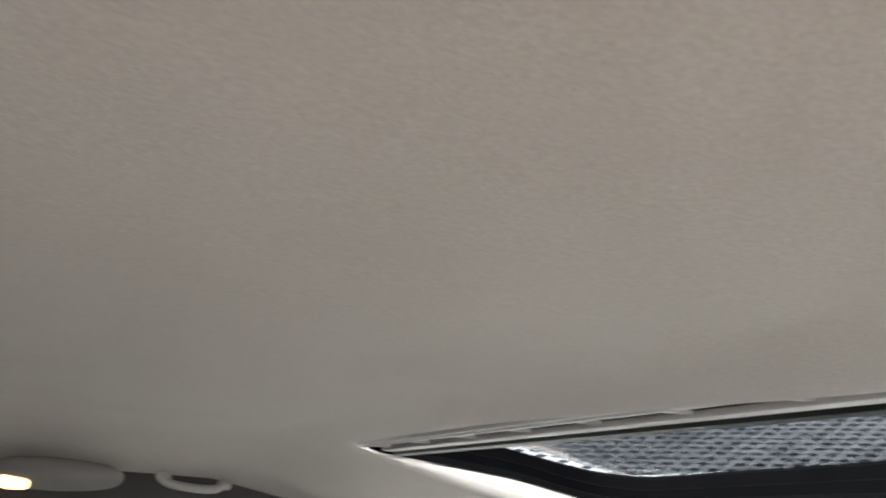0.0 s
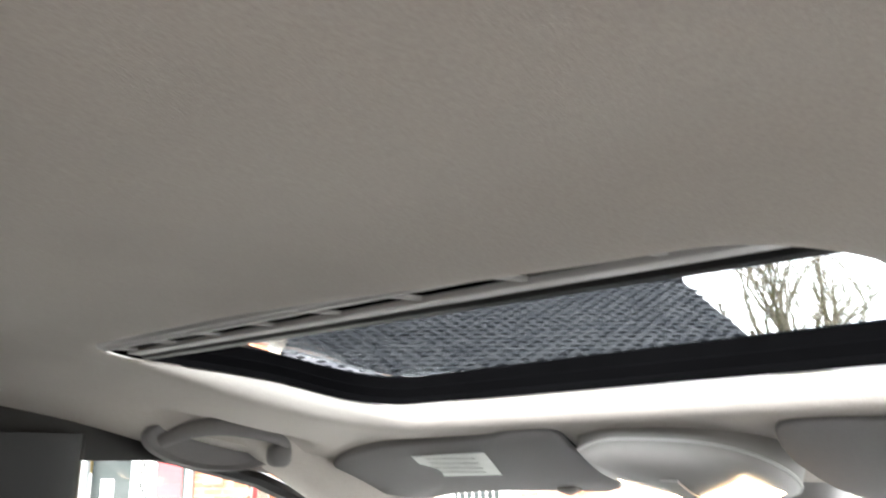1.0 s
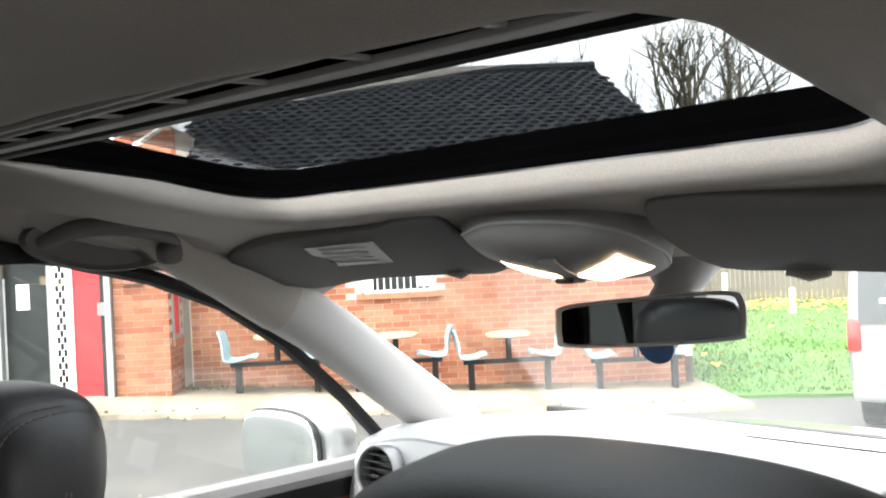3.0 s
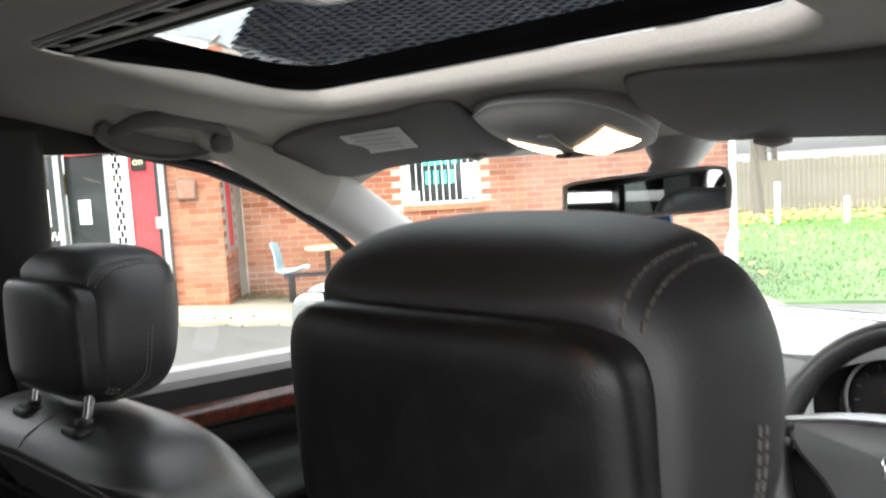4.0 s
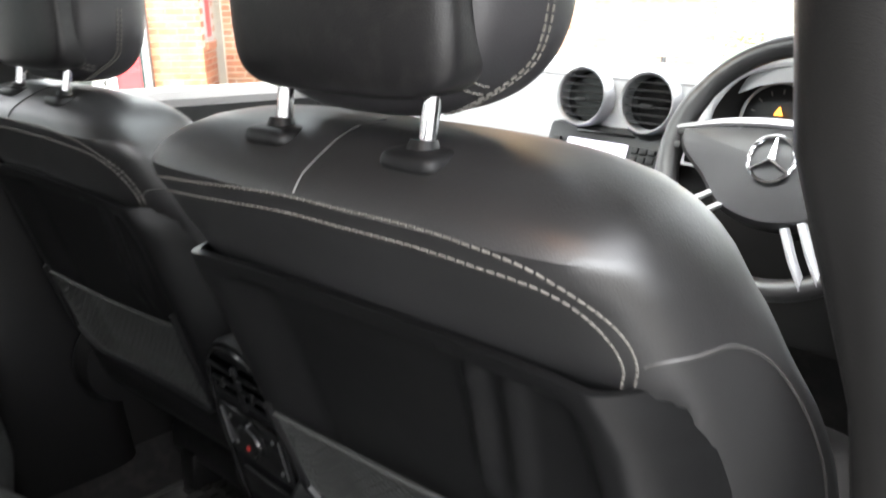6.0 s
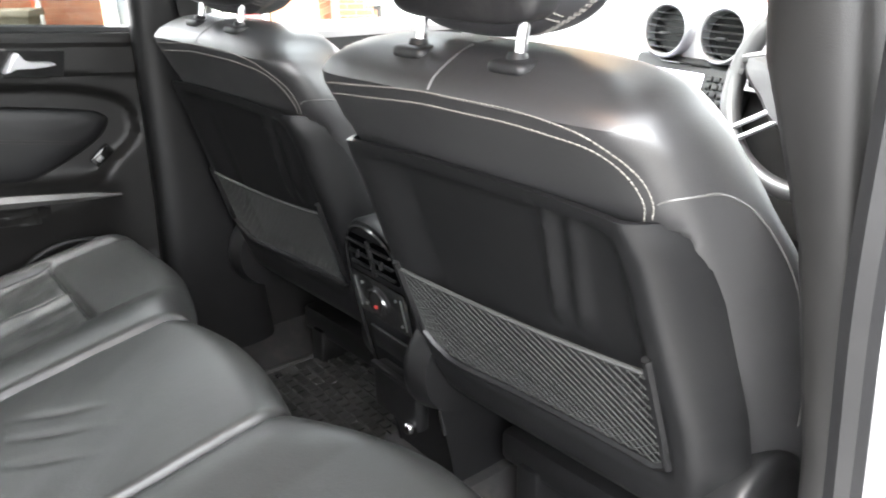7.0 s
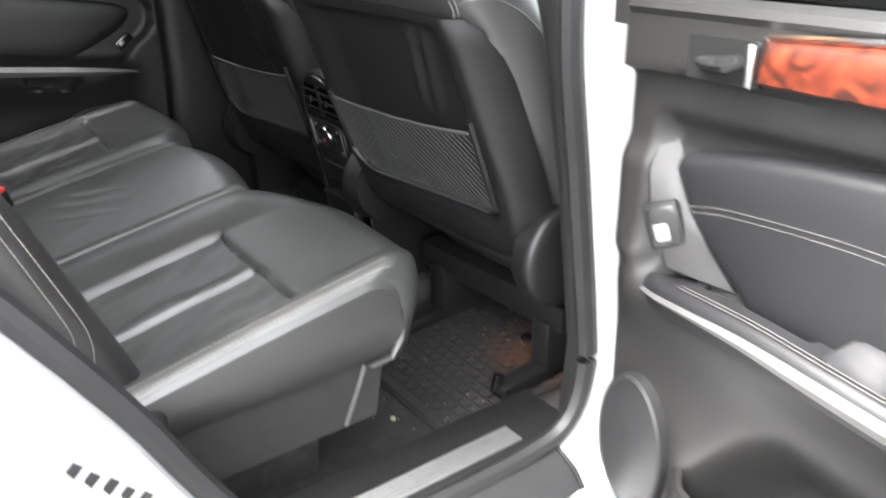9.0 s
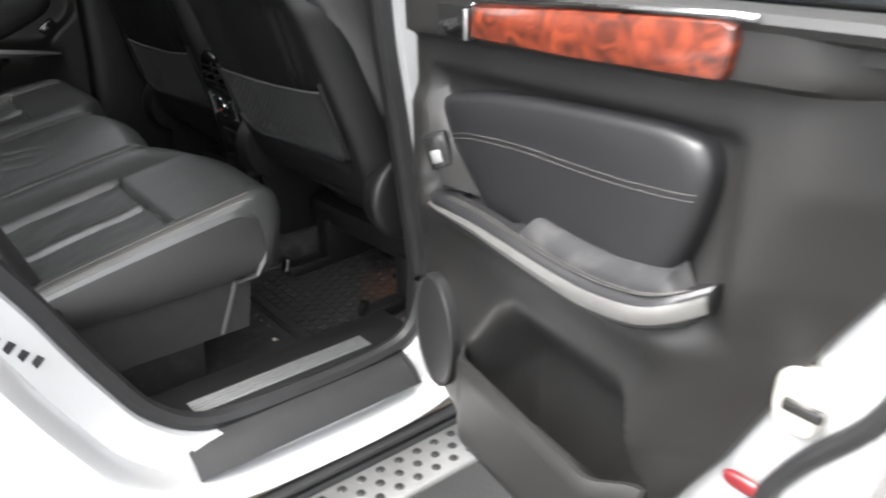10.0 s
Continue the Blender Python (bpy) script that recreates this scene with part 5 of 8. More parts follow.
# ---- closed doors of the passenger side ----
def front_left_door(y0, y1, belt0, belt1):
    th = thing("door_1", "closed passenger side door with dark trim and burr wood strip", "car door", kind="structure")
    def belt(y):
        return belt0 + (belt1 - belt0) * (y - y0) / (y1 - y0)
    def card_x(y, z):
        b = belt(y)
        w = 0.012 * smooth01((z - (b - 0.105)) / 0.012)
        w -= 0.02 * smooth01((y1 - 0.3 - y) / 0.05) * smooth01((z - 0.98) / 0.04) * smooth01((b - 0.13 - z) / 0.03)
        w += 0.05 * math.exp(-((z - 0.955) / 0.04) ** 2) * smooth01((y1 - 0.05 - y) / 0.1)
        w += 0.02 * smooth01((0.80 - z) / 0.1)
        return -0.735 + w
    bm = bmesh.new()
    grid = []
    for i in range(70):
        row = []
        for y in np.linspace(y0, y1, 50):
            z = 0.50 + (belt(y) - 0.50) * i / 69
            row.append((card_x(y, z), y, z))
        grid.append(row)
    slab(bm, grid, (-0.03, 0, 0))
    part("trim_card", bm, DOORPLASTIC, th, "dark moulded door trim")
    bm = bmesh.new()
    slab(bm, [[(-0.757, y, 0.42), (-0.80, y, 0.55), (-0.835, y, 0.95), (-0.82, y, 1.15), (-0.765, y, belt(y) - 0.005)] for y in np.linspace(y0, y1, 8)], (-0.01, 0, 0))
    part("outer_shell", bm, PAINT, th, "silver painted door shell")
    # the pale colour puts the daylight on this side's ledge into the material
    bm = bmesh.new()
    tube(bm, [(-0.738, y, belt(y) + 0.002) for y in np.linspace(y0, y1, 8)], 0.022, seg=8)
    part("window_ledge", bm, TRIMGREY, th, "window ledge seal")
    bm = bmesh.new()
    slab(bm, [[(x, y, belt(y) - 0.062 + h) for x, h in ((-0.722, -0.028), (-0.714, -0.012), (-0.716, 0.004), (-0.724, 0.014))] for y in np.linspace(y0 + 0.05, y1 - 0.06, 12)], (-0.01, 0, 0))
    part("wood_strip", bm, WOOD, th, "burr walnut strip")
    return th


def poly_depth(pts, u, v):
    """How far inside an outline a point lies (negative outside)."""
    best, inside = 1e9, False
    for (a, b), (c, d) in zip(pts, pts[1:] + pts[:1]):
        L = (c - a) ** 2 + (d - b) ** 2
        t = max(0.0, min(1.0, ((u - a) * (c - a) + (v - b) * (d - b)) / max(L, 1e-12)))
        best = min(best, math.hypot(u - a - (c - a) * t, v - b - (d - b) * t))
        if (b > v) != (d > v) and u < (c - a) * (v - b) / (d - b) + a:
            inside = not inside
    return best if inside else -best


def rear_left_door():
    th = thing("door_2", "closed passenger side rear door with charcoal trim and dark wood strip", "car door", kind="structure")
    y0, y1 = -0.88, 0.035
    belt = lambda y: 1.259 - 0.10 * y
    edge = lambda y: 1.1725 - 0.12 * y
    strip = lambda y: 0.931 - 0.133 * y
    hollow = curve2([(-1.0, edge(-1.0) - 0.014), (-0.5, edge(-0.5) - 0.014), (-0.16, edge(-0.16) - 0.016), (-0.06, 1.153), (-0.002, 1.124), (0.016, 1.080), (0.003, 1.036), (-0.043, 1.000), (-0.131, 0.958), (-0.5, 1.008), (-1.0, 1.07)], 3)

    def depth(y, z):
        w = 0.010 * smooth01((z - edge(y)) / 0.008)
        w -= 0.022 * smooth01((poly_depth(hollow, y, z) + 0.004) / 0.022)
        k = z - strip(y)
        run = smooth01((-0.03 - y) / 0.12)
        w += 0.045 * run * math.exp(-(max(0.0, k) / 0.022) ** 2) * math.exp(-(max(0.0, -k) / 0.075) ** 2)
        w -= 0.024 * smooth01((poly_depth([(-0.335, 0.964), (-0.325, 0.930), (-0.228, 0.914), (-0.198, 0.944)], y, z) + 0.003) / 0.009)
        w += 0.02 * smooth01((0.80 - z) / 0.1)
        return -0.735 + w
    bm = bmesh.new()
    grid = []
    for i in range(111):
        row = []
        for j in range(91):
            y = y0 + (y1 - y0) * j / 90
            z = 0.50 + (belt(y) - 0.50) * (i / 110) ** 0.8
            row.append((depth(y, z), y, z))
        grid.append(row)
    slab(bm, grid, (-0.03, 0, 0))
    card = part("trim_card", bm, DOORPLASTIC, th, "charcoal moulded door trim")
    bm = bmesh.new()
    slab(bm, [[(-0.757, y, 0.42), (-0.80, y, 0.55), (-0.835, y, 0.95), (-0.82, y, 1.15), (-0.765, y, belt(y) - 0.005)] for y in np.linspace(y0, y1, 8)], (-0.01, 0, 0))
    part("outer_shell", bm, PAINT, th, "silver painted door shell")
    bm = bmesh.new()
    tube(bm, [(-0.748, y, belt(y) + 0.002) for y in np.linspace(y0, y1, 8)], 0.012, seg=8)
    part("window_ledge", bm, RUBBER, th, "window ledge seal")
    bm = bmesh.new()
    tube(bm, [(-0.735, y, belt(y) - 0.018) for y in np.linspace(y0, y1, 8)], 0.014, seg=8)
    part("belt_roll", bm, DOORPLASTIC, th, "padded roll under the window")
    # wood, chrome line, handle
    bm = bmesh.new()
    slab(bm, [[(-0.722, y, edge(y) + 0.006), (-0.717, y, edge(y) + 0.02), (-0.717, y, edge(y) + 0.038), (-0.722, y, edge(y) + 0.048)] for y in np.linspace(y0, -0.235, 12)], (-0.01, 0, 0))
    part("wood_strip", bm, DARKWOOD, th, "very dark wood strip")
    bm = bmesh.new()
    tube(bm, [(-0.712, y, edge(y) + 0.053) for y in np.linspace(y0, -0.215, 8)], 0.0022, seg=6)
    part("chrome_line", bm, CHROME, th, "thin chrome line")
    bm = bmesh.new()
    cup_ = [(-0.232, 1.200), (-0.120, 1.188), (-0.110, 1.236), (-0.225, 1.250)]
    loft(bm, [[(x, y, z) for y, z in cup_] for x in (-0.735, -0.7225)])
    cup = part("handle_cup", bm, BLACKGLOSS, th, "dark handle recess")
    bm = bmesh.new()
    tri = curve2([(-0.205, 1.240), (-0.195, 1.243), (-0.182, 1.226), (-0.140, 1.219), (-0.136, 1.213), (-0.175, 1.212), (-0.205, 1.214), (-0.226, 1.208), (-0.222, 1.216)], 3)
    loft(bm, [[(x, -0.185 + (y + 0.185) * q, 1.222 + (z - 1.222) * q) for y, z in tri] for x, q in ((-0.722, 1.0), (-0.706, 1.0), (-0.701, 0.85))])
    part("handle_lever", bm, SPOKE, cup, "satin chrome handle lever")
    # padded insert with its seam
    ins = [(-0.95, 1.252), (-0.60, 1.196), (-0.438, 1.170), (-0.262, 1.145), (-0.10, 1.115), (-0.056, 1.100), (-0.046, 1.080), (-0.080, 1.043), (-0.20, 0.990), (-0.28, 0.993), (-0.6, 1.040), (-0.95, 1.09)]
    bm = bmesh.new()
    oo = curve2(ins, 4)
    loft(bm, [[(x, -0.35 + (y + 0.35) * q, 1.08 + (z - 1.08) * r) for y, z in oo] for x, q, r in ((-0.765, 1, 1), (-0.752, 1, 1), (-0.746, 0.99, 0.95), (-0.743, 0.97, 0.85), (-0.741, 0.9, 0.5), (-0.7405, 0.5, 0.1))])
    pd = part("padded_insert", bm, DOORLEATHER, th, "padded charcoal leather insert")
    tree_ = skin(pd)
    for o in (0.0, 0.006):
        line = [cast(tree_, (0, p.x, p.y - o), (-1, 0, 0), 0.0005) for p in spline([(-0.62, 1.142, 0), (-0.45, 1.113, 0), (-0.273, 1.084, 0), (-0.082, 1.046, 0)], 6)]
        part("stitching", dashes([p for p in line if p], 0.006, 0.0045, 0.0006), DARKTHREAD, pd, "dark thread seam")
    R = Matrix.Rotation(radians(38), 3, "X")
    bm = bmesh.new()
    box(bm, (-0.748, -0.070, 1.014), (0.016, 0.050, 0.024), 0.004, R)
    s_ = part("window_switch", bm, BLACKGLOSS, th, "black window switch")
    bm = bmesh.new()
    box(bm, (-0.738, -0.078, 1.010), (0.008, 0.014, 0.010), 0.002, R)
    part("switch_key", bm, ALU, s_)
    bm = bmesh.new()
    slab(bm, [[(-0.688, y, strip(y) + h0 + 0.004), (-0.684, y, strip(y) + 0.002), (-0.689, y, strip(y) - h0)] for y, h0 in ((-0.06, 0.001), (-0.13, 0.006), (-0.25, 0.010), (-0.45, 0.011), (-0.86, 0.011))], (-0.008, 0, 0))
    part("trim_strip", bm, STRIPALU, th, "satin aluminium trim strip")
    bm = bmesh.new()
    tube(bm, [(-0.715, -0.17 + 0.10 * math.cos(a), 0.80 + 0.055 * math.sin(a)) for a in np.linspace(0, math.pi, 14)], 0.006, seg=6)
    part("speaker_rim", bm, RUBBER, th)
    return th


front_door = front_left_door(0.20, 1.20, 1.228, 1.178)
driver_door = copy_thing(front_door, Matrix.Scale(-1, 4, (1, 0, 0)))
driver_door.name = "door_4"
# same ledge in dark rubber, as this side's unlit copy
for c in driver_door.children:
    if c.name.startswith("window_ledge"):
        c.data = c.data.copy()
        c.data.materials[0] = RUBBER
tagged(driver_door, "closed driver side front door with dark trim and burr wood strip", "car door", kind="structure")
bm = bmesh.new()
prism(bm, [(0.28, 1.225), (0.28, 1.65), (0.45, 1.61), (0.62, 1.55), (0.75, 1.455), (0.98, 1.215)], 0.742, 0.746, "x")
g = tagged(part("window_5", bm, GLASS), "clear side window of the driver door", "car window", kind="structure")
g.visible_shadow = False
rear_left_door()


# small things on the floor
def floor_bits():
    rc = thing("red_clip", "red plastic clip lying on the rubber mat", "clip")
    bm = bmesh.new()
    box(bm, (0, 0, 0.006), (0.055, 0.030, 0.012), 0.004)
    box(bm, (0.018, 0, 0.014), (0.020, 0.034, 0.012), 0.004)
    part("body", bm, REDPLASTIC, rc)
    bm = boxes(((-0.03, 0, 0.006), (0.018, 0.012, 0.006), 0.002))
    part("tongue", bm, RUBBER, rc)
    rc.matrix_world = pose(0.43, 0.425, 0.485, 0, 0, 20)
    cl = thing("black_strap", "crumpled black strap lying on the rubber mat", "strap")
    bm = bmesh.new()
    tube(bm, spline([(0.40, 0.36, 0.488), (0.43, 0.385, 0.50), (0.455, 0.375, 0.512), (0.48, 0.40, 0.50), (0.50, 0.385, 0.515), (0.515, 0.42, 0.495), (0.49, 0.43, 0.488)], 5), 0.012, seg=8, flat=0.45)
    part("webbing", bm, SEATCLOTH, cl)
    bm = boxes(((0.405, 0.355, 0.490), (0.03, 0.02, 0.012), 0.004))
    part("buckle", bm, BLACKGLOSS, cl)
    r = random.Random(8)
    bm = bmesh.new()
    for k in range(70):
        x, y = r.uniform(0.16, 0.60), r.uniform(-0.06, 0.48)
        z = 0.473 if y < 0.02 else 0.485
        pillow(bm, (x, y, z), (r.uniform(0.0015, 0.004), r.uniform(0.0015, 0.004), 0.002), n=1, power=2.0)
    pillow(bm, (0.455, -0.02, 0.474), (0.012, 0.010, 0.008), n=2, power=2.0)
    tagged(part("crumbs", bm, mat("pale_crumbs", (0.35, 0.30, 0.24), 0.9, noise_scale=90, vary=0.4)), "pale crumbs and grit on the car floor", "crumbs", kind="stuff")


floor_bits()

# unreadable emblem on the rear quarter
em = thing("quarter_emblem", "small grey emblem with unreadable marks on the silver quarter panel", "emblem")
side_trees = [skin(c) for c in body.children if c.name in ("body_side", "door_jamb")]
for k in range(5):
    f = k / 4
    p = max((q for q in (cast(tr_, (1.4, -0.600 + 0.062 * f, 0.862 - 0.075 * f), (-1, 0, 0), 0.001) for tr_ in side_trees) if q), key=lambda q: q.x, default=None)
    if p:
        bm = bmesh.new()
        box(bm, p, (0.002, 0.012, 0.020 if k % 2 else 0.024), 0.0005, Matrix.Rotation(radians(-48), 3, "X"))
        part("letter_bar", bm, DUSTYPAD, em)


# ---- roof fittings ----
def visor(sx, has_label):
    th = thing("sun_visor", "grey fabric sun visor with a pale sticker, folded up" if has_label else "plain grey fabric sun visor folded up", "sun visor", "sun visors")
    bm = bmesh.new()
    if sx < 0:
        o = curve2([(0.125, 0.548), (0.113, 0.512), (0.133, 0.501), (0.188, 0.505), (0.237, 0.518), (0.368, 0.527), (0.55, 0.534), (0.61, 0.550), (0.645, 0.585), (0.645, 0.63), (0.61, 0.675), (0.54, 0.703), (0.268, 0.691), (0.153, 0.681), (0.137, 0.595)], 4)
    else:
        o = curve2([(0.123, 0.589), (0.130, 0.545), (0.145, 0.517), (0.168, 0.505), (0.22, 0.506), (0.305, 0.523), (0.375, 0.532), (0.55, 0.542), (0.61, 0.56), (0.63, 0.61), (0.59, 0.67), (0.45, 0.695), (0.25, 0.679), (0.146, 0.665)], 4)
    cu, cv = 0.36, 0.605

    def zv(y, u=0.3):
        return (1.6325 - 0.385 * (y - 0.586) if sx < 0 else 1.629 - 0.43 * (y - 0.586)) - 0.024 * smooth01((u - 0.42) / 0.24)
    rings = []
    for s, dz in ((0.97, 0.004), (0.992, -0.001), (1.0, -0.005), (0.995, -0.009), (0.97, -0.0115), (0.5, -0.0125), (0.1, -0.013)):
        rings.append([(sx * (cu + (u - cu) * s), cv + (v - cv) * s, zv(cv + (v - cv) * s, cu + (u - cu) * s) + dz) for u, v in o])
    loft(bm, rings)
    part("panel", bm, VISOR, th)
    if has_label:
        bm = bmesh.new()
        slab(bm, [[(-0.425 + 0.158 * u - 0.55 * (y - 0.558), y - 0.010 * u, zv(y - 0.010 * u, 0.42 - 0.154 * u) - 0.0140) for u in (0, 0.5, 1)] for y in (0.558, 0.595, 0.633)], (0, 0, -0.0008))
        lb = part("sticker", bm, mat("pale_paper", (0.55, 0.56, 0.53), 0.7, noise_scale=60, vary=0.1), th, "pale warning sticker with unreadable lines")
        for k in range(4):
            bm = bmesh.new()
            y = 0.569 + 0.016 * k
            box(bm, (-0.346 - 0.55 * (y - 0.558), y - 0.005, zv(y - 0.005) - 0.0155), (0.10, 0.003, 0.0006))
            part("text_bar", bm, STICKERPRINT, lb)
    bm = bmesh.new()
    tube(bm, [(sx * 0.215, 0.676, zv(0.676) - 0.010), (sx * 0.235, 0.682, zv(0.682) - 0.014), (sx * 0.255, 0.680, zv(0.68) - 0.010)], 0.006, seg=8)
    part("hinge_clip", bm, CONSOLEGREY, th)
    return th


visor(-1, True)
visor(1, False)


def overhead_console():
    th = thing("overhead_console", "grey overhead console with two lit reading lamps", "overhead console")
    bm = bmesh.new()
    rings = []
    T = Matrix.Rotation(radians(-19), 4, "X")
    def put(x, y, z):
        p = T @ Vector((x, y, z))
        return (p.x, p.y + 0.60, p.z + 1.618)
    o = curve2([(-0.108, -0.062), (-0.05, -0.090), (0.015, -0.087), (0.065, -0.072), (0.098, -0.034), (0.106, 0.025), (0.090, 0.075), (0.05, 0.10), (-0.05, 0.10), (-0.098, 0.07), (-0.122, 0.0)], 5)
    for s, z in ((1.03, 0.03), (1.0, 0.004), (0.97, -0.008), (0.90, -0.015), (0.6, -0.026), (0.2, -0.033), (0.04, -0.034)):
        rings.append([put(u * s, v * s, z) for u, v in o])
    loft(bm, rings)
    part("housing", bm, CONSOLEGREY, th, "grey plastic housing")
    bm = bmesh.new()
    tube(bm, [put(u * 0.985, v * 0.985, -0.004) for u, v in o], 0.0022, seg=6, closed=True)
    part("rim", bm, PILLARTRIM, th, "pale rim of the console")
    dome = lambda u, v: lerp_table([(0.0, -0.034), (0.2, -0.033), (0.6, -0.026), (0.9, -0.015), (0.97, -0.008), (1.1, 0.004)], math.hypot(u / 0.112, v / 0.096))[0]
    lamp = mat("lit_lamp_lens", (0.9, 0.8, 0.6), 0.4, emit=(1.0, 0.70, 0.40), emit_strength=1.3)
    for s in (-1, 1):
        bm = bmesh.new()
        q = [(0.014, 0.010), (0.078, -0.018), (0.088, 0.044), (0.020, 0.074)]
        P2 = [Vector((s * u, v, 0)) for u, v in q]
        grid = [[P2[0].lerp(P2[1], a).lerp(P2[3].lerp(P2[2], a), b_) for a in np.linspace(0, 1, 9)] for b_ in np.linspace(0, 1, 7)]
        slab(bm, [[put(p.x, p.y, dome(p.x, p.y) - 0.0028) for p in row] for row in grid], (0, 0, 0.004))
        part("lamp_lens", bm, lamp, th, "lit warm reading lamp lens")
    bm = bmesh.new()
    slab(bm, [[put(u, v, dome(u, v) - 0.0025) for u in (-0.011, 0, 0.011)] for v in (-0.035, -0.01, 0.02, 0.05, 0.07)], (0, 0, 0.004))
    sw = part("switch_panel", bm, CONSOLEGREY, th, "grey switch panel")
    bm = bmesh.new()
    box(bm, put(-0.012, 0.034, dome(0, 0.034) - 0.003), (0.026, 0.030, 0.008), 0.003)
    part("switch", bm, PLASTIC, sw)
    return th


overhead_console()


def interior_mirror():
    th = thing("rear_view_mirror", "dark rear-view mirror with a pale rim on a short stem", "mirror")
    c = Vector((-0.011, 0.796, 1.511))
    a = radians(25)
    R = Matrix.Rotation(a, 4, "Z") @ Matrix.Rotation(radians(-2), 4, "X") @ Matrix.Rotation(radians(-2), 4, "Y")
    P = lambda x, y, z: c + (R @ Vector((x, y, z)))
    o = curve2([(-0.121, 0.014), (-0.108, 0.027), (0.0, 0.033), (0.102, 0.034), (0.122, 0.020), (0.121, -0.018), (0.108, -0.030), (0.0, -0.033), (-0.108, -0.030), (-0.122, -0.017)], 5)
    bm = bmesh.new()
    loft(bm, [[P(u * s, y, v * s) for u, v in o] for s, y in ((0.94, -0.004), (0.985, -0.008), (1.0, -0.004), (1.0, 0.008), (0.9, 0.026), (0.6, 0.036))])
    part("casing", bm, PILLARTRIM, th, "pale grey mirror casing")
    bm = bmesh.new()
    loft(bm, [[P(u * 0.925, y, v * 0.84) for u, v in o] for y in (-0.0045, -0.0085)])
    part("mirror_glass", bm, MIRROR, th, "dark mirror glass")
    bm = bmesh.new()
    tube(bm, [P(0.0, 0.03, 0.01), (0.0, 0.83, 1.545), (0.004, 0.85, 1.565), (0.006, 0.865, 1.60)], [0.012, 0.020, 0.040, 0.060], seg=16)
    part("stem", bm, TRIMGREY, th)
    bm = bmesh.new()
    cyl(bm, (-0.05, 0.885, 1.466), (-0.05, 0.892, 1.468), 0.028, seg=24)
    d = tagged(part("parking_disc", bm, mat("blue_disc", (0.04, 0.09, 0.2), 0.5, noise_scale=60, vary=0.4)), "round blue disc stuck to the windscreen", "sticker")
    return th


interior_mirror()


def grab_handle(m, label, size=1.0):
    th = thing("grab_handle", label, "grab handle", "grab handles")
    bm = bmesh.new()
    pts = [(0, -0.112, 0.030), (0.002, -0.100, 0.012), (0.004, -0.07, -0.002), (0.005, 0.0, -0.007), (0.004, 0.06, -0.002), (0.002, 0.085, 0.012), (0, 0.092, 0.030)]
    tube(bm, spline(pts, 4), 0.0135, seg=10)
    part("bar", bm, CONSOLEGREY, th)
    for s in (-1, 1):
        bm = bmesh.new()
        pillow(bm, (0, s * 0.096, 0.020), (0.03, 0.045, 0.03), n=4, power=3)
        part("mount", bm, CONSOLEGREY, th)
    th.matrix_world = m @ Matrix.Scale(size, 4)
    return th


def arch_handle():
    """Flush arch-shaped grab handle in a shallow oval recess."""
    th = thing("grab_handle", "grey plastic grab handle over the passenger door", "grab handle", "grab handles")
    path = spline([(-0.606, 0.262, 1.650), (-0.590, 0.276, 1.659), (-0.580, 0.300, 1.668), (-0.576, 0.340, 1.671), (-0.576, 0.385, 1.666), (-0.580, 0.428, 1.656), (-0.588, 0.447, 1.645), (-0.600, 0.450, 1.630)], 5)
    bm = bmesh.new()
    n = len(path)
    tube(bm, path, [0.009 + 0.004 * math.sin(math.pi * min(1.0, 1.4 * i / n)) for i in range(n)], seg=12)
    part("bar", bm, VISOR, th, "grey arched bar")
    bm = bmesh.new()
    pillow(bm, (-0.592, 0.440, 1.632), (0.030, 0.036, 0.034), n=5, power=3)
    part("mount", bm, VISOR, th, "rounded end mount")
    ring = lambda k, dx: [(-0.612 + dx + 0.35 * 0.042 * k * math.sin(a), 0.357 + 0.105 * k * math.cos(a), 1.648 - 0.10 * 0.105 * k * math.cos(a) + 0.036 * k * math.sin(a)) for a in np.linspace(0, 2 * math.pi, 40, endpoint=False)]
    # visor grey, darker than the headliner, paints the shade inside the recess
    bm = bmesh.new()
    loft(bm, [ring(1.04, -0.030), ring(1.0, -0.016), ring(0.92, -0.020), ring(0.8, -0.026), ring(0.4, -0.028), ring(0.05, -0.028)], cap=False)
    part("recess", bm, VISOR, th, "shallow recess behind the bar, dark grey for its shade")
    return th


arch_handle()
grab_handle(pose(-0.605, -0.04, 1.692, -3, -25, 0), "small grey plastic coat hook handle over the rear door", 0.40)


def rear_lamp(x, y, z, label, tilt, power=1.6):
    th = thing("rear_reading_lamp", label, "reading lamp", "rear reading lamps")
    bm = bmesh.new()
    pillow(bm, (0, 0, 0), (0.045, 0.145, 0.032), n=7, power=3, shape=lambda q: Vector((q.x, q.y, q.z * (1 - 4 * max(0, q.y)))))
    part("housing", bm, VISOR, th)
    bm = bmesh.new()
    pillow(bm, (0.0, -0.046, -0.008), (0.026, 0.034, 0.022), n=4, power=4)
    part("lamp_lens", bm, mat("lit_rear_lens", (0.9, 0.7, 0.5), 0.4, emit=(1.0, 0.45, 0.14), emit_strength=power), th, "lit orange lens")
    th.matrix_world = pose(x, y, z, 0, tilt, 0)
    return th


rear_lamp(-0.60, -0.20, 1.695, "lit orange reading lamp over the passenger side rear door", -22, 0.25)
rear_lamp(0.635, -0.18, 1.680, "lit orange reading lamp over the open rear door", 22, 6.0)


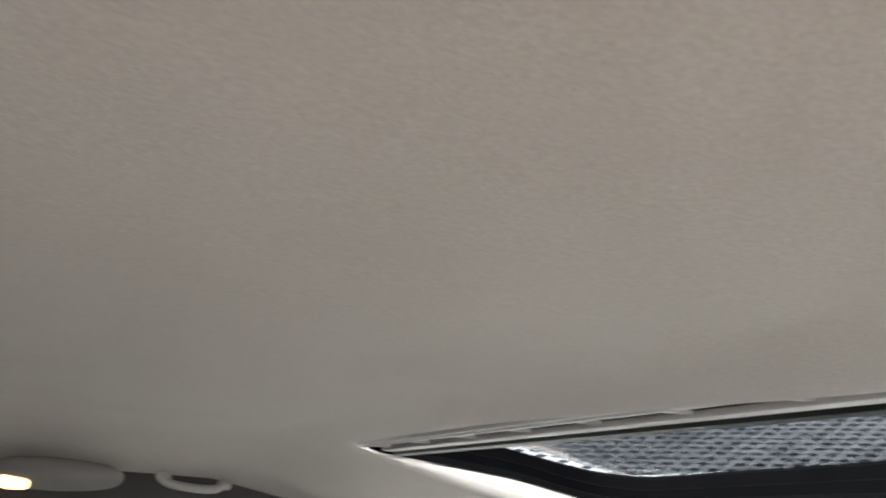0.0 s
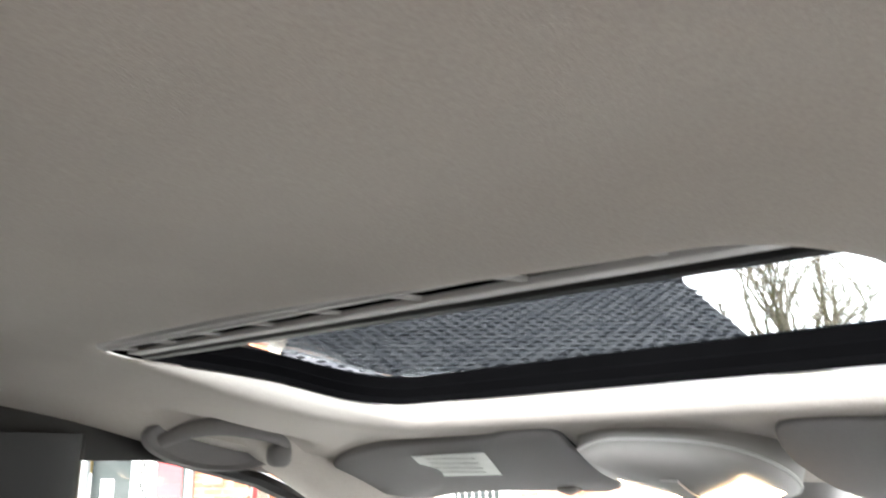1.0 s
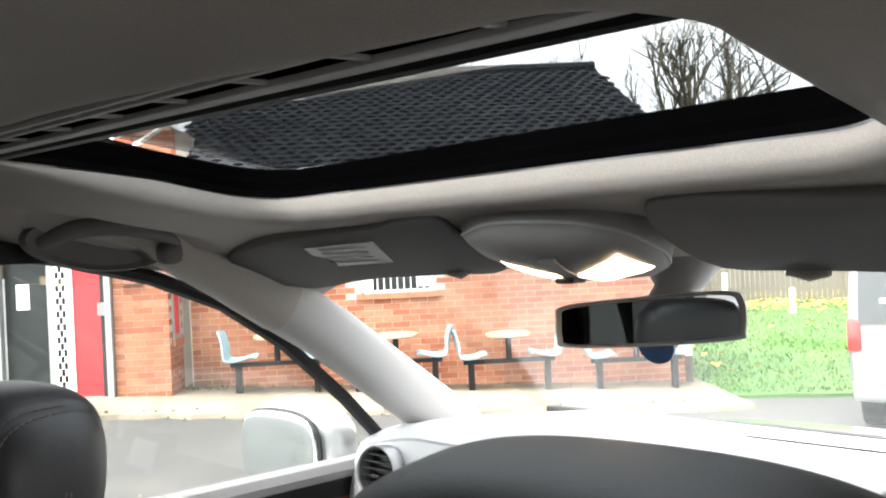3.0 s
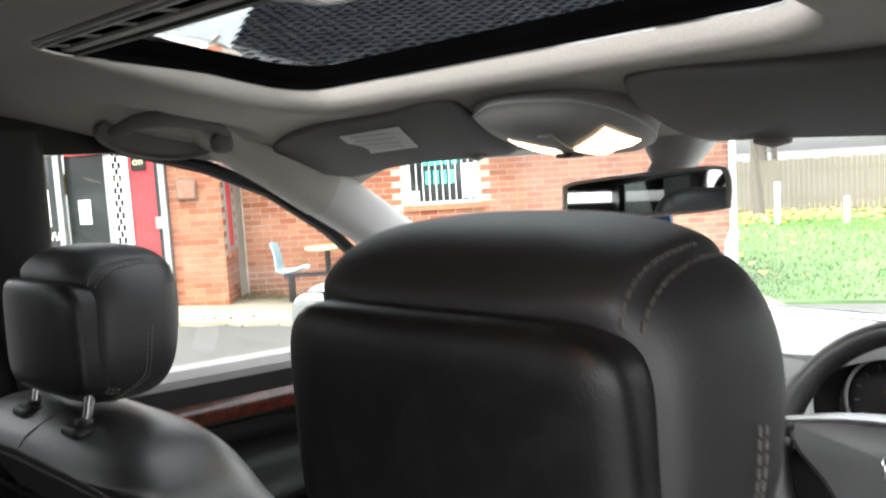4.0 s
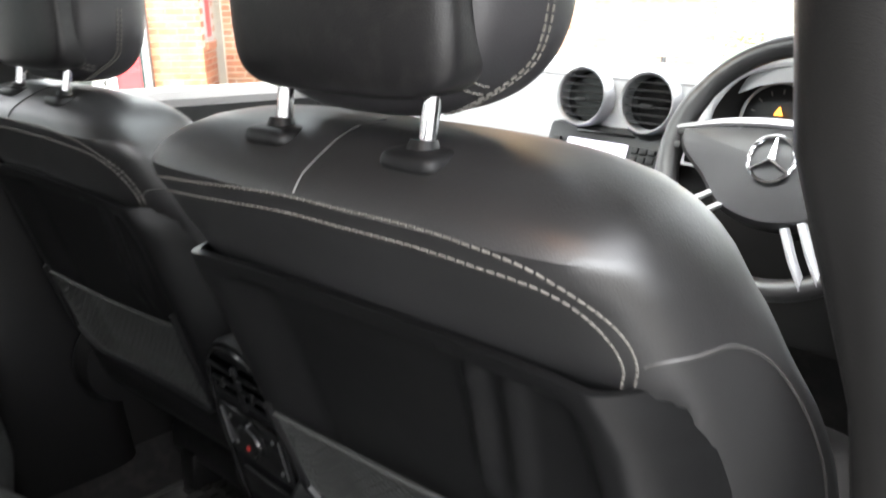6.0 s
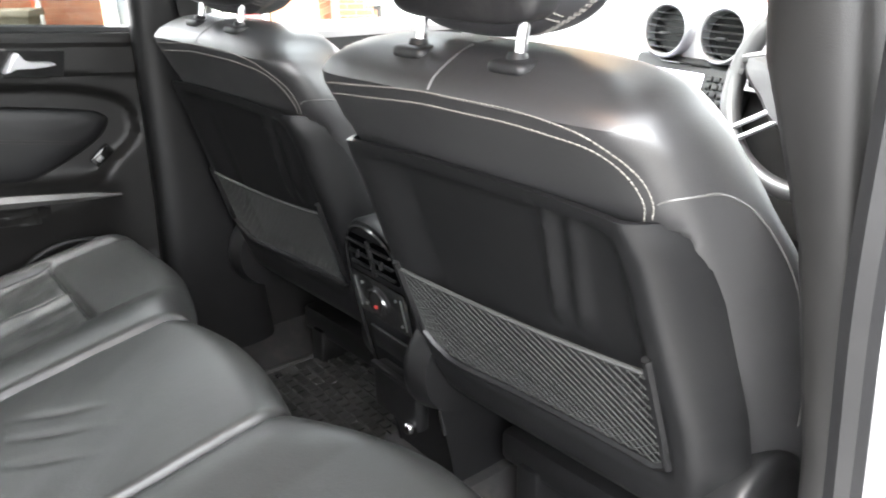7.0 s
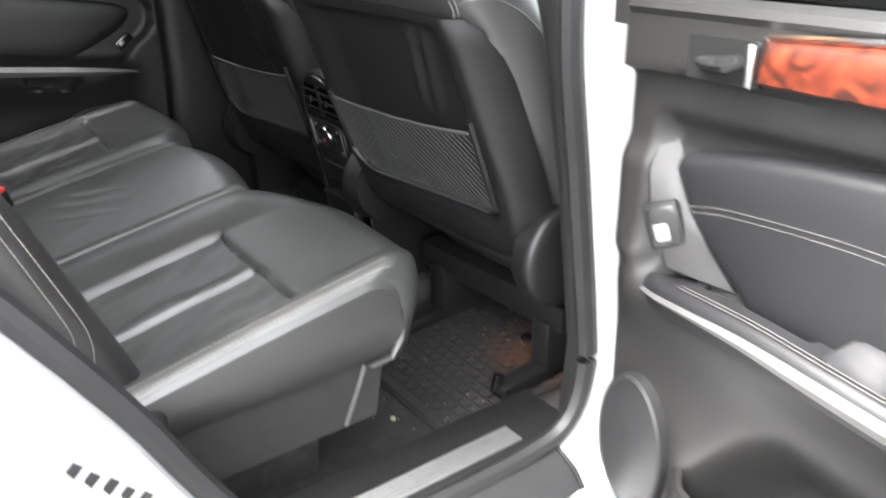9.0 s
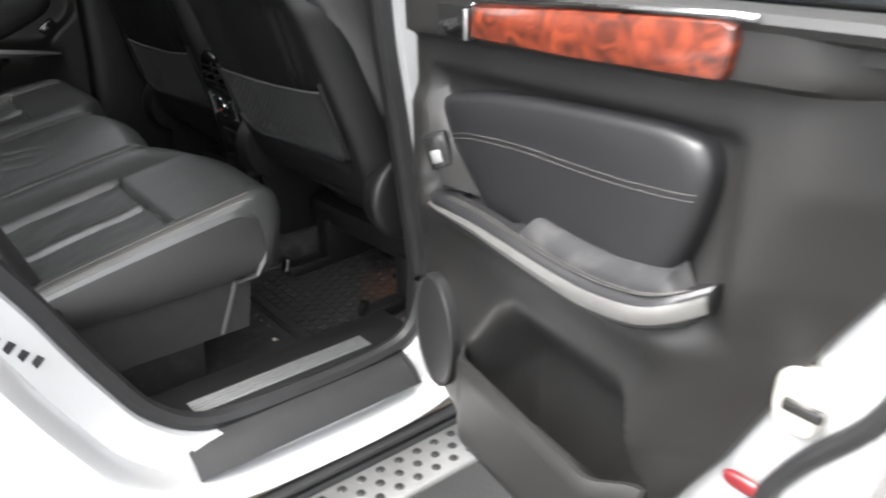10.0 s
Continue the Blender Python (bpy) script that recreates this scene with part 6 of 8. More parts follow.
# ---- dashboard ----
def dash_top(x, y):
    z = lerp_table([(0.90, 1.268), (0.95, 1.282), (1.02, 1.285), (1.2, 1.262), (1.40, 1.232), (1.58, 1.205)], y)[0]
    hood = math.exp(-((x - 0.375) / 0.15) ** 4) * smooth01((1.10 - y) / 0.12)
    return z + 0.045 * hood - 0.03 * smooth01((abs(x) - 0.55) / 0.2)


def vent_ring(th, x, y, z, tilt):
    R = Matrix.Rotation(radians(tilt), 4, "X")
    P = lambda a, b, c: Vector((x, y, z)) + R @ Vector((a, b, c))
    bm = bmesh.new()
    N = 32
    rings = [[P(r * math.cos(2 * math.pi * k / N), d, r * math.sin(2 * math.pi * k / N)) for k in range(N)] for r, d in ((0.052, 0.02), (0.053, -0.008), (0.050, -0.013), (0.0465, -0.010), (0.0445, 0.0), (0.044, 0.02))]
    loft(bm, rings, cap=False)
    ring = part("vent_ring", bm, SPOKE, th, "silver air vent ring")
    bm = bmesh.new()
    cyl(bm, P(0, 0.016, 0), P(0, 0.020, 0), 0.045, seg=28)
    part("vent_backing", bm, BLACKGLOSS, ring)
    for k in range(6):
        h = -0.033 + 0.0132 * k
        w = math.sqrt(max(0.0, 0.0435 ** 2 - h * h))
        bm = bmesh.new()
        box(bm, P(0, 0.0, h), (2 * w, 0.016, 0.0028), 0.001, R.to_3x3())
        part("slat", bm, PLASTIC, ring)
    bm = bmesh.new()
    box(bm, P(0, -0.008, -0.006), (0.024, 0.006, 0.007), 0.002, R.to_3x3())
    part("tab", bm, PLASTIC, ring)


def dashboard():
    th = thing("dashboard", "grey dashboard with round silver vents, screen and instrument hood", "dashboard")
    bm = bmesh.new()
    xs = np.linspace(-0.72, 0.72, 61)
    rows = []
    for y in np.linspace(0.905, 1.58, 24):
        rows.append([(x, y - (0.03 * math.exp(-((x - 0.375) / 0.16) ** 4) if y < 0.92 else 0), dash_top(x, y)) for x in xs])
    slab(bm, rows, (0, 0.0, -0.025))
    part("top", bm, DASH, th, "soft grey dash top")
    for x0, x1 in ((-0.72, 0.205), (0.545, 0.72)):
        bm = bmesh.new()
        ff = np.linspace(x0, x1, 24)
        slab(bm, [[(x, y, 1.268 + dz - 0.03 * smooth01((abs(x) - 0.55) / 0.2)) for x in ff] for y, dz in ((0.868, -0.125), (0.871, -0.10), (0.878, -0.07), (0.890, -0.025), (0.903, -0.004))], (0, 0.02, -0.004))
        part("fascia", bm, DASH, th, "soft grey dash fascia")
    bm = bmesh.new()
    box(bm, (0.0, 0.98, 1.015), (1.40, 0.16, 0.31), 0.02)
    part("lower_panel", bm, DOORPLASTIC, th, "dark lower dash")
    vent_ring(th, -0.042, 0.862, 1.238, -10)
    vent_ring(th, 0.089, 0.862, 1.238, -10)
    vent_ring(th, -0.62, 0.862, 1.205, -10)
    # centre stack
    R = Matrix.Rotation(radians(-22), 4, "X")
    P = lambda a, b, c: Vector((0.010, 0.862, 1.110)) + R @ Vector((a, b, c))
    def block(name, c, s, m, parent, lab="", bev=0.003):
        bm = bmesh.new()
        box(bm, P(*c), s, bev, R.to_3x3())
        return part(name, bm, m, parent, lab)
    st = block("radio_panel", (0, 0.0, 0), (0.25, 0.06, 0.155), PLASTIC, th, "black centre stack", 0.012)
    block("disc_slot", (0.0, -0.031, 0.062), (0.12, 0.004, 0.005), BLACKGLOSS, st)
    scr = mat("lit_screen", (0.5, 0.5, 0.55), 0.3, emit=(0.80, 0.78, 0.95), emit_strength=0.11)
    block("screen", (-0.012, -0.031, 0.008), (0.125, 0.004, 0.078), scr, st, "pale lit screen")
    block("screen_footer", (-0.012, -0.034, -0.026), (0.125, 0.003, 0.010), mat("lit_blue", (0.05, 0.1, 0.3), 0.3, emit=(0.1, 0.2, 0.55), emit_strength=0.10), st, "blue bar of the screen")
    for r in range(4):
        for c in range(3):
            block("key", (0.066 + 0.0165 * c, -0.032, 0.040 - 0.0145 * r), (0.013, 0.006, 0.0105), RUBBER, st, "", 0.0015)
    for r in range(4):
        block("key", (-0.098, -0.032, 0.040 - 0.017 * r), (0.016, 0.006, 0.012), RUBBER, st, "", 0.0015)
    for k in range(6):
        block("key", (-0.06 + 0.02 * k, -0.032, -0.050), (0.015, 0.006, 0.008), RUBBER, st, "", 0.0015)
    bm = bmesh.new()
    cyl(bm, P(0.088, -0.030, -0.032), P(0.088, -0.038, -0.032), 0.021, 0.019, seg=24)
    nav = part("control_wheel", bm, CHROME, st, "silver ringed control wheel")
    bm = bmesh.new()
    cyl(bm, P(0.088, -0.038, -0.032), P(0.088, -0.042, -0.032), 0.0165, 0.015, seg=24)
    part("control_centre", bm, PLASTIC, nav)
    # climate panel in burr wood
    Q = lambda a, b, c: Vector((0.015, 0.825, 1.008)) + R @ Vector((a, b, c))
    def block2(name, c, s, m, parent, lab="", bev=0.003):
        bm = bmesh.new()
        box(bm, Q(*c), s, bev, R.to_3x3())
        return part(name, bm, m, parent, lab)
    cl = block2("climate_panel", (0, -0.014, 0), (0.27, 0.022, 0.075), PLASTIC, th, "black climate control panel", 0.008)
    for s in (-1, 1):
        block2("wood_end", (s * 0.122, -0.012, 0), (0.026, 0.034, 0.07), DARKWOOD, cl, "burr walnut end piece", 0.006)
    block2("panel_face", (-0.01, -0.025, 0.006), (0.20, 0.006, 0.045), PLASTIC, cl, "black control face")
    for s in (-1, 1):
        bm = bmesh.new()
        cyl(bm, Q(0.085 * s, -0.027, 0), Q(0.085 * s, -0.042, 0), 0.024, 0.021, seg=24)
        kn = part("climate_dial", bm, CHROME, cl, "chrome ringed dial")
        bm = bmesh.new()
        cyl(bm, Q(0.085 * s, -0.042, 0), Q(0.085 * s, -0.046, 0), 0.018, 0.017, seg=24)
        part("dial_face", bm, PLASTIC, kn)
    for k in range(5):
        block2("key", (-0.052 + 0.026 * k, -0.030, 0.004), (0.020, 0.006, 0.014), RUBBER, cl, "", 0.0015)
    block2("warning_light", (-0.055, -0.030, 0.022), (0.008, 0.004, 0.004), mat("lit_yellow", (0.8, 0.7, 0.1), 0.4, emit=(1, 0.85, 0.1), emit_strength=1.5), cl, "lit yellow lamp")
    block2("hazard_light", (0.125, -0.026, 0.01), (0.008, 0.004, 0.014), mat("lit_red", (0.8, 0.1, 0.1), 0.4, emit=(1, 0.08, 0.05), emit_strength=1.0), cl, "lit red lamp")
    # instrument cluster
    R2 = Matrix.Rotation(radians(-18), 4, "X")
    C = lambda a, b, c: Vector((0.378, 0.905, 1.225)) + R2 @ Vector((a, b, c))
    bm = bmesh.new()
    o = curve2([(-0.155, -0.06), (-0.165, 0.0), (-0.12, 0.06), (0, 0.078), (0.12, 0.06), (0.165, 0.0), (0.155, -0.06), (0, -0.075)], 5)
    loft(bm, [[C(u * s, y, v * s) for u, v in o] for s, y in ((1.07, -0.05), (0.98, -0.02), (0.94, 0.0), (0.5, 0.002), (0.02, 0.002))], cap=False)
    cb = part("instrument_hood", bm, PLASTIC, th, "black instrument recess")
    bm = bmesh.new()
    tube(bm, [C(u * 1.085, -0.052, v * 1.085) for u, v in o], 0.009, seg=8, closed=True)
    part("hood_lip", bm, DASH, cb, "grey lip of the instrument hood")
    for gx in (-0.088, 0.088):
        bm = bmesh.new()
        tube(bm, [C(gx + 0.056 * math.cos(a), -0.012, 0.056 * math.sin(a)) for a in np.linspace(0, 2 * math.pi, 36, endpoint=False)], 0.0028, seg=6, closed=True)
        gg = part("gauge_ring", bm, ALU, cb, "silver gauge ring")
        bm = bmesh.new()
        for k in range(11):
            a = radians(215 - 25 * k)
            cyl(bm, C(gx + 0.040 * math.cos(a), -0.006, 0.040 * math.sin(a)), C(gx + 0.047 * math.cos(a), -0.006, 0.047 * math.sin(a)), 0.001, seg=5)
        tagged(part("gauge_marks", bm, STITCH, gg, "pale gauge marks"), kind="stuff")
        bm = bmesh.new()
        cyl(bm, C(gx, -0.006, 0), C(gx + 0.03, -0.006, -0.025), 0.0012, seg=5)
        part("needle", bm, STITCH, gg)
    bm = bmesh.new()
    prism_pts = [C(-0.088 + u, -0.008, 0.012 + v) for u, v in ((-0.007, -0.005), (0.007, -0.005), (0, 0.008))]
    loft(bm, [prism_pts, [p + Vector((0, -0.002, 0)) for p in prism_pts]])
    part("warning_triangle", bm, mat("lit_orange", (0.8, 0.3, 0.05), 0.4, emit=(1.0, 0.33, 0.03), emit_strength=0.25), cb, "lit orange warning triangle")
    bm = bmesh.new()
    box(bm, C(0, -0.006, -0.01), (0.055, 0.004, 0.06), 0.004, R2.to_3x3())
    part("display", bm, mat("dim_display", (0.12, 0.13, 0.13), 0.3, noise_scale=90, vary=0.3), cb, "dim grey display")
    # demister slot and speaker line on the top
    bm = bmesh.new()
    slab(bm, [[(x, y, dash_top(x, y) + 0.001) for x in np.linspace(-0.10, 0.16, 8)] for y in (1.30, 1.315)], (0, 0, 0.002))
    part("demister_slot", bm, PLASTIC, th, "dark demister slot")
    return th


dashboard()
bm = boxes(((0, 1.30, 0.83), (1.46, 0.04, 0.76), 0.0))
tagged(part("bulkhead", bm, CARPET), "black carpeted bulkhead under the dashboard", "bulkhead", kind="structure")


def steering_wheel():
    th = thing("steering_wheel", "black leather steering wheel with silver spokes and a round badge", "steering wheel")
    c = Vector((0.38, 0.722, 1.195))
    R = Matrix.Rotation(radians(-24), 4, "X")
    P = lambda a, b, z: c + R @ Vector((a, b, z))
    bm = bmesh.new()
    N = 64
    tube(bm, [P(0.166 * math.cos(2 * math.pi * k / N), 0, 0.004 + 0.166 * math.sin(2 * math.pi * k / N)) for k in range(N)], [0.0155 + 0.002 * (abs(math.sin(2 * math.pi * k / N)) < 0.55) for k in range(N)], seg=12, closed=True)
    part("rim", bm, LEATHER, th, "black leather rim")
    bm = bmesh.new()
    o = curve2([(-0.155, 0.034), (-0.10, 0.044), (0, 0.050), (0.10, 0.044), (0.155, 0.034), (0.145, 0.005), (0.105, -0.03), (0.065, -0.070), (0.0, -0.085), (-0.065, -0.070), (-0.105, -0.03), (-0.145, 0.005)], 5)
    loft(bm, [[P(u * s, y, v * s) for u, v in o] for s, y in ((0.97, 0.02), (1.0, 0.005), (0.98, -0.012), (0.9, -0.026), (0.6, -0.036), (0.2, -0.040))])
    hub = part("hub", bm, HUBPLASTIC, th, "black airbag hub")
    # silver bar on the hub's upper edge, standing in for a reflection
    bm = bmesh.new()
    pts = spline([P(-0.158, -0.012, 0.036), P(-0.08, -0.018, 0.050), P(0, -0.020, 0.055), P(0.08, -0.018, 0.050), P(0.158, -0.012, 0.036)], 6)
    tube(bm, pts, [0.005 + 0.004 * math.sin(math.pi * i / (len(pts) - 1)) for i in range(len(pts))], seg=8, flat=0.7)
    part("silver_arc", bm, SPOKE, hub, "silver bar standing in for the reflection along the hub")
    for s in (-1, 1):
        d0, d1 = (((-0.060, -0.050), (-0.132, -0.092)) if s < 0 else ((0.042, -0.074), (0.080, -0.144)))
        side = Vector((d1[1] - d0[1], 0, d0[0] - d1[0])).normalized() * 0.011
        for k in (-1, 1):
            bm = bmesh.new()
            a, b = P(d0[0] + k * side.x, -0.020, d0[1] + k * side.z), P(d1[0] + k * side.x, -0.008, d1[1] + k * side.z)
            tube(bm, [a, a.lerp(b, 0.5) + Vector((0, -0.004, 0)), b], 0.0075, seg=8, flat=0.6)
            part("spoke", bm, SPOKE, th, "bright silver spoke")
        for k in range(4):
            bm = bmesh.new()
            box(bm, P(s * (0.128 + 0.018 * (k % 2)), -0.022, 0.028 - 0.020 * (k // 2)), (0.010, 0.006, 0.010), 0.002, R.to_3x3())
            part("button", bm, RUBBER, hub)
    bm = bmesh.new()
    tube(bm, [P(0.030 * math.cos(a), -0.042, 0.002 + 0.030 * math.sin(a)) for a in np.linspace(0, 2 * math.pi, 36, endpoint=False)], 0.0032, seg=8, closed=True)
    badge = part("badge", bm, CHROME, hub, "round chrome badge")
    for k in range(3):
        a = radians(90 + 120 * k)
        bm = bmesh.new()
        tube(bm, [P(0, -0.045, 0.002), P(0.029 * math.cos(a), -0.043, 0.002 + 0.029 * math.sin(a))], [0.0055, 0.0016], seg=6, flat=0.6)
        part("badge_arm", bm, CHROME, badge)
    bm = bmesh.new()
    cyl(bm, P(0, 0.0, 0), P(0, 0.14, -0.02), 0.045, 0.055, seg=20)
    part("column", bm, PLASTIC, th, "black steering column shroud")
    bm = bmesh.new()
    tube(bm, [P(-0.04, 0.05, 0.0), P(-0.10, 0.04, 0.002), P(-0.155, 0.03, 0.004)], [0.010, 0.011, 0.012], seg=8, flat=0.8)
    lv = part("stalk", bm, PLASTIC, th, "black control stalk")
    bm = bmesh.new()
    box(bm, P(-0.12, 0.022, 0.010), (0.05, 0.006, 0.006), 0.002, R.to_3x3())
    part("stalk_mark", bm, ALU, lv)
    return th


steering_wheel()


# wing mirror of the passenger side
wm = thing("wing_mirror", "silver wing mirror outside the passenger window", "wing mirror")
bm = bmesh.new()
pillow(bm, (-0.925, 0.925, 1.212), (0.27, 0.12, 0.20), n=9, power=3.0, shape=lambda q: Vector((q.x, q.y + 0.10 * q.x, q.z * (1 - 0.25 * max(0.0, q.x / 0.135)))))
part("casing", bm, PAINT, wm, "silver mirror casing")
bm = bmesh.new()
pillow(bm, (-0.928, 0.864, 1.210), (0.246, 0.02, 0.176), n=6, power=3.0, shape=lambda q: Vector((q.x, q.y + 0.10 * q.x, q.z)))
part("rim", bm, RUBBER, wm)
bm = bmesh.new()
pillow(bm, (-0.928, 0.856, 1.210), (0.234, 0.014, 0.164), n=6, power=3.2, shape=lambda q: Vector((q.x, q.y + 0.10 * q.x, q.z)))
part("mirror_glass", bm, MIRROR, wm)
bm = bmesh.new()
box(bm, (-0.82, 0.93, 1.17), (0.10, 0.05, 0.05), 0.015)
part("arm", bm, PAINT, wm)

# driver's belt and a lap belt tongue at the pillar
sb = thing("seat_belt", "black seat belt webbing hanging at the passenger pillar", "seat belt")
bm = bmesh.new()
slab(bm, [[(-0.668 + 0.004 * k, 0.06 + 0.02 * k, 1.58 - 0.13 * k), (-0.668 + 0.004 * k, 0.105 + 0.02 * k, 1.58 - 0.13 * k)] for k in range(6)], (0.002, 0, 0))
part("webbing", bm, SEATCLOTH, sb)

# bonnet beyond the windscreen
bm = bmesh.new()
slab(bm, [[(x, y, z - 0.06 * x * x) for x in np.linspace(-0.80, 0.80, 13)] for y, z in ((1.62, 1.165), (1.9, 1.14), (2.2, 1.09), (2.45, 1.0), (2.5, 0.85))], (0, 0, -0.02))
tagged(part("bonnet", bm, PAINT), "silver car bonnet beyond the windscreen", "car bonnet", kind="structure")


# ---- outside: ground, cafe building, lawn, fence, trees, van ----
WD, WE, WN = Vector((-9.3, 4.5, 0)), Vector((0.703, 0.711, 0)), Vector((0.711, -0.703, 0))
ASPHALT = mat("weathered_asphalt", (0.055, 0.054, 0.051), 0.9, noise_scale=2.0, vary=0.25, bump=0.6, bump_scale=60, second=(0.085, 0.080, 0.072), second_scale=0.8, second_amount=0.6)
PAVING = mat("stained_concrete", (0.2, 0.172, 0.128), 0.9, noise_scale=1.5, vary=0.2, bump=0.4, bump_scale=40, second=(0.1, 0.082, 0.055), second_scale=1.3, second_amount=0.6)
MORTAR = mat("mortar", (0.46, 0.39, 0.32), 0.95, noise_scale=8, vary=0.15, bump=0.4, bump_scale=90)
WHITEPAINT = mat("white_paint", (0.78, 0.78, 0.75), 0.5, noise_scale=5, vary=0.05)
REDPAINT = mat("red_paint", (0.50, 0.03, 0.035), 0.45, noise_scale=5, vary=0.12)
ALUFRAME = mat("grey_door_frame", (0.35, 0.36, 0.36), 0.4, 0.5, noise_scale=9, vary=0.1)
DARKGLASS = mat("dark_window_glass", (0.03, 0.035, 0.035), 0.08, noise_scale=2, vary=0.4)
WOODGREY = mat("weathered_timber", (0.13, 0.112, 0.08), 0.9, noise_scale=6, vary=0.25, bump=0.5, bump_scale=50)
GRASS = mat("lawn_grass", (0.048, 0.135, 0.012), 0.9, noise_scale=3, vary=0.35, bump=0.5, bump_scale=30, second=(0.085, 0.14, 0.022), second_scale=1.0, second_amount=0.6)
LEAFY = mat("yellow_leaves", (0.50, 0.36, 0.05), 0.8, noise_scale=4, vary=0.4)
BARK = mat("bark", (0.075, 0.062, 0.046), 0.95, noise_scale=8, vary=0.35, bump=0.8, bump_scale=30)
DRYWEED = mat("dry_weeds", (0.10, 0.085, 0.035), 0.9, noise_scale=4, vary=0.5)
PLASTICBLUE = mat("faded_blue_plastic", (0.27, 0.42, 0.47), 0.45, noise_scale=5, vary=0.1)
TILEMAT = None


def piece_mat(name, a, b, rough=0.9, bump=0.5, bump_scale=60):
    """Colour that differs from piece to piece."""
    m = bpy.data.materials.new(name)
    m.use_nodes = True
    n, l = m.node_tree.nodes, m.node_tree.links
    p = n["Principled BSDF"]
    p.inputs["Roughness"].default_value = rough
    p.inputs["Specular IOR Level"].default_value = 0.15
    oi, geo = n.new("ShaderNodeObjectInfo"), n.new("ShaderNodeNewGeometry")
    add = n.new("ShaderNodeMath")
    add.operation = "ADD"
    l.new(oi.outputs["Random"], add.inputs[0])
    l.new(geo.outputs["Random Per Island"], add.inputs[1])
    fr = n.new("ShaderNodeMath")
    fr.operation = "FRACT"
    l.new(add.outputs[0], fr.inputs[0])
    mx = n.new("ShaderNodeMix")
    mx.data_type = "RGBA"
    mx.inputs["A"].default_value, mx.inputs["B"].default_value = (*a, 1), (*b, 1)
    l.new(fr.outputs[0], mx.inputs["Factor"])
    t = n.new("ShaderNodeTexNoise")
    t.inputs["Scale"].default_value, t.inputs["Detail"].default_value = 14, 6
    l.new(geo.outputs["Position"], t.inputs["Vector"])
    mx2 = n.new("ShaderNodeMix")
    mx2.data_type, mx2.blend_type = "RGBA", "MULTIPLY"
    mr = n.new("ShaderNodeMapRange")
    mr.inputs["To Min"].default_value, mr.inputs["To Max"].default_value = 0.65, 1.3
    l.new(t.outputs["Fac"], mr.inputs["Value"])
    cb = n.new("ShaderNodeCombineColor")
    for k in range(3):
        l.new(mr.outputs[0], cb.inputs[k])
    mx2.inputs["Factor"].default_value = 1.0
    l.new(mx.outputs["Result"], mx2.inputs["A"])
    l.new(cb.outputs[0], mx2.inputs["B"])
    l.new(mx2.outputs["Result"], p.inputs["Base Color"])
    t2, bp = n.new("ShaderNodeTexNoise"), n.new("ShaderNodeBump")
    t2.inputs["Scale"].default_value = bump_scale
    bp.inputs["Strength"].default_value, bp.inputs["Distance"].default_value = bump, 0.004
    l.new(geo.outputs["Position"], t2.inputs["Vector"])
    l.new(t2.outputs["Fac"], bp.inputs["Height"])
    l.new(bp.outputs[0], p.inputs["Normal"])
    return m


BRICK = piece_mat("red_brick", (0.26, 0.088, 0.046), (0.38, 0.172, 0.100))
TILEMAT = piece_mat("grey_roof_tile", (0.017, 0.018, 0.021), (0.030, 0.031, 0.034), 0.95, 0.1)
TILEMAT.node_tree.nodes["Principled BSDF"].inputs["Specular IOR Level"].default_value = 0.03


def ground_z(x, y):
    s = (x - WD.x) * WE.x + (y - WD.y) * WE.y
    return 0.05 - 0.042 * max(-8.0, min(9.0, s))


def wp(s, n, h):
    return WD + WE * s + WN * n + Vector((0, 0, h))


WR = Matrix((WE, -WN, Vector((0, 0, 1)))).transposed()


def wbox(bm, s0, s1, n0, n1, h0, h1, bevel=0.0):
    box(bm, wp((s0 + s1) / 2, (n0 + n1) / 2, (h0 + h1) / 2), (abs(s1 - s0), abs(n1 - n0), abs(h1 - h0)), bevel, WR)


bm = bmesh.new()
axis = [-400, -150, -60, -30, -18, -14, -12, -10, -8, -6, -4, -2, 0, 2, 4, 6, 8, 10, 12, 14, 18, 30, 60, 150, 400]
slab(bm, [[(x, y, ground_z(x, y)) for x in axis] for y in axis], (0, 0, -0.3))
tagged(part("ground", bm, ASPHALT), "worn pale grey tarmac yard", "ground", kind="structure")

bm = bmesh.new()
ss = np.linspace(-6, 7.3, 90)
rows = []
for n_, dz in ((1.66, -0.05), (1.62, 0.05), (1.55, 0.062), (0.8, 0.065), (-0.3, 0.07)):
    rows.append([wp(s, n_ + (0.05 * math.sin(s * 5.0) + 0.13 * noise.noise((s * 2.7, 0.4, 0)) + 0.05 * noise.noise((s * 11, 3.4, 0))) * (n_ > 1), ground_z(*wp(s, n_, 0).xy) + dz) for s in ss])
slab(bm, rows, (0, 0, -0.1))
tagged(part("pavement", bm, PAVING), "stained cracked concrete pavement with a broken edge", "pavement", kind="structure")

dirt_patch(PAVING, wp(1.5, 0.1, 0.0), 0.95, (0.045, 0.038, 0.020), 0.75)
dirt_patch(PAVING, wp(0.2, 1.55, 0.05), 0.5, (0.055, 0.05, 0.03), 0.6)
dirt_patch(BRICK, wp(1.15, 0.0, 0.0), 0.55, (0.085, 0.055, 0.028), 0.7)


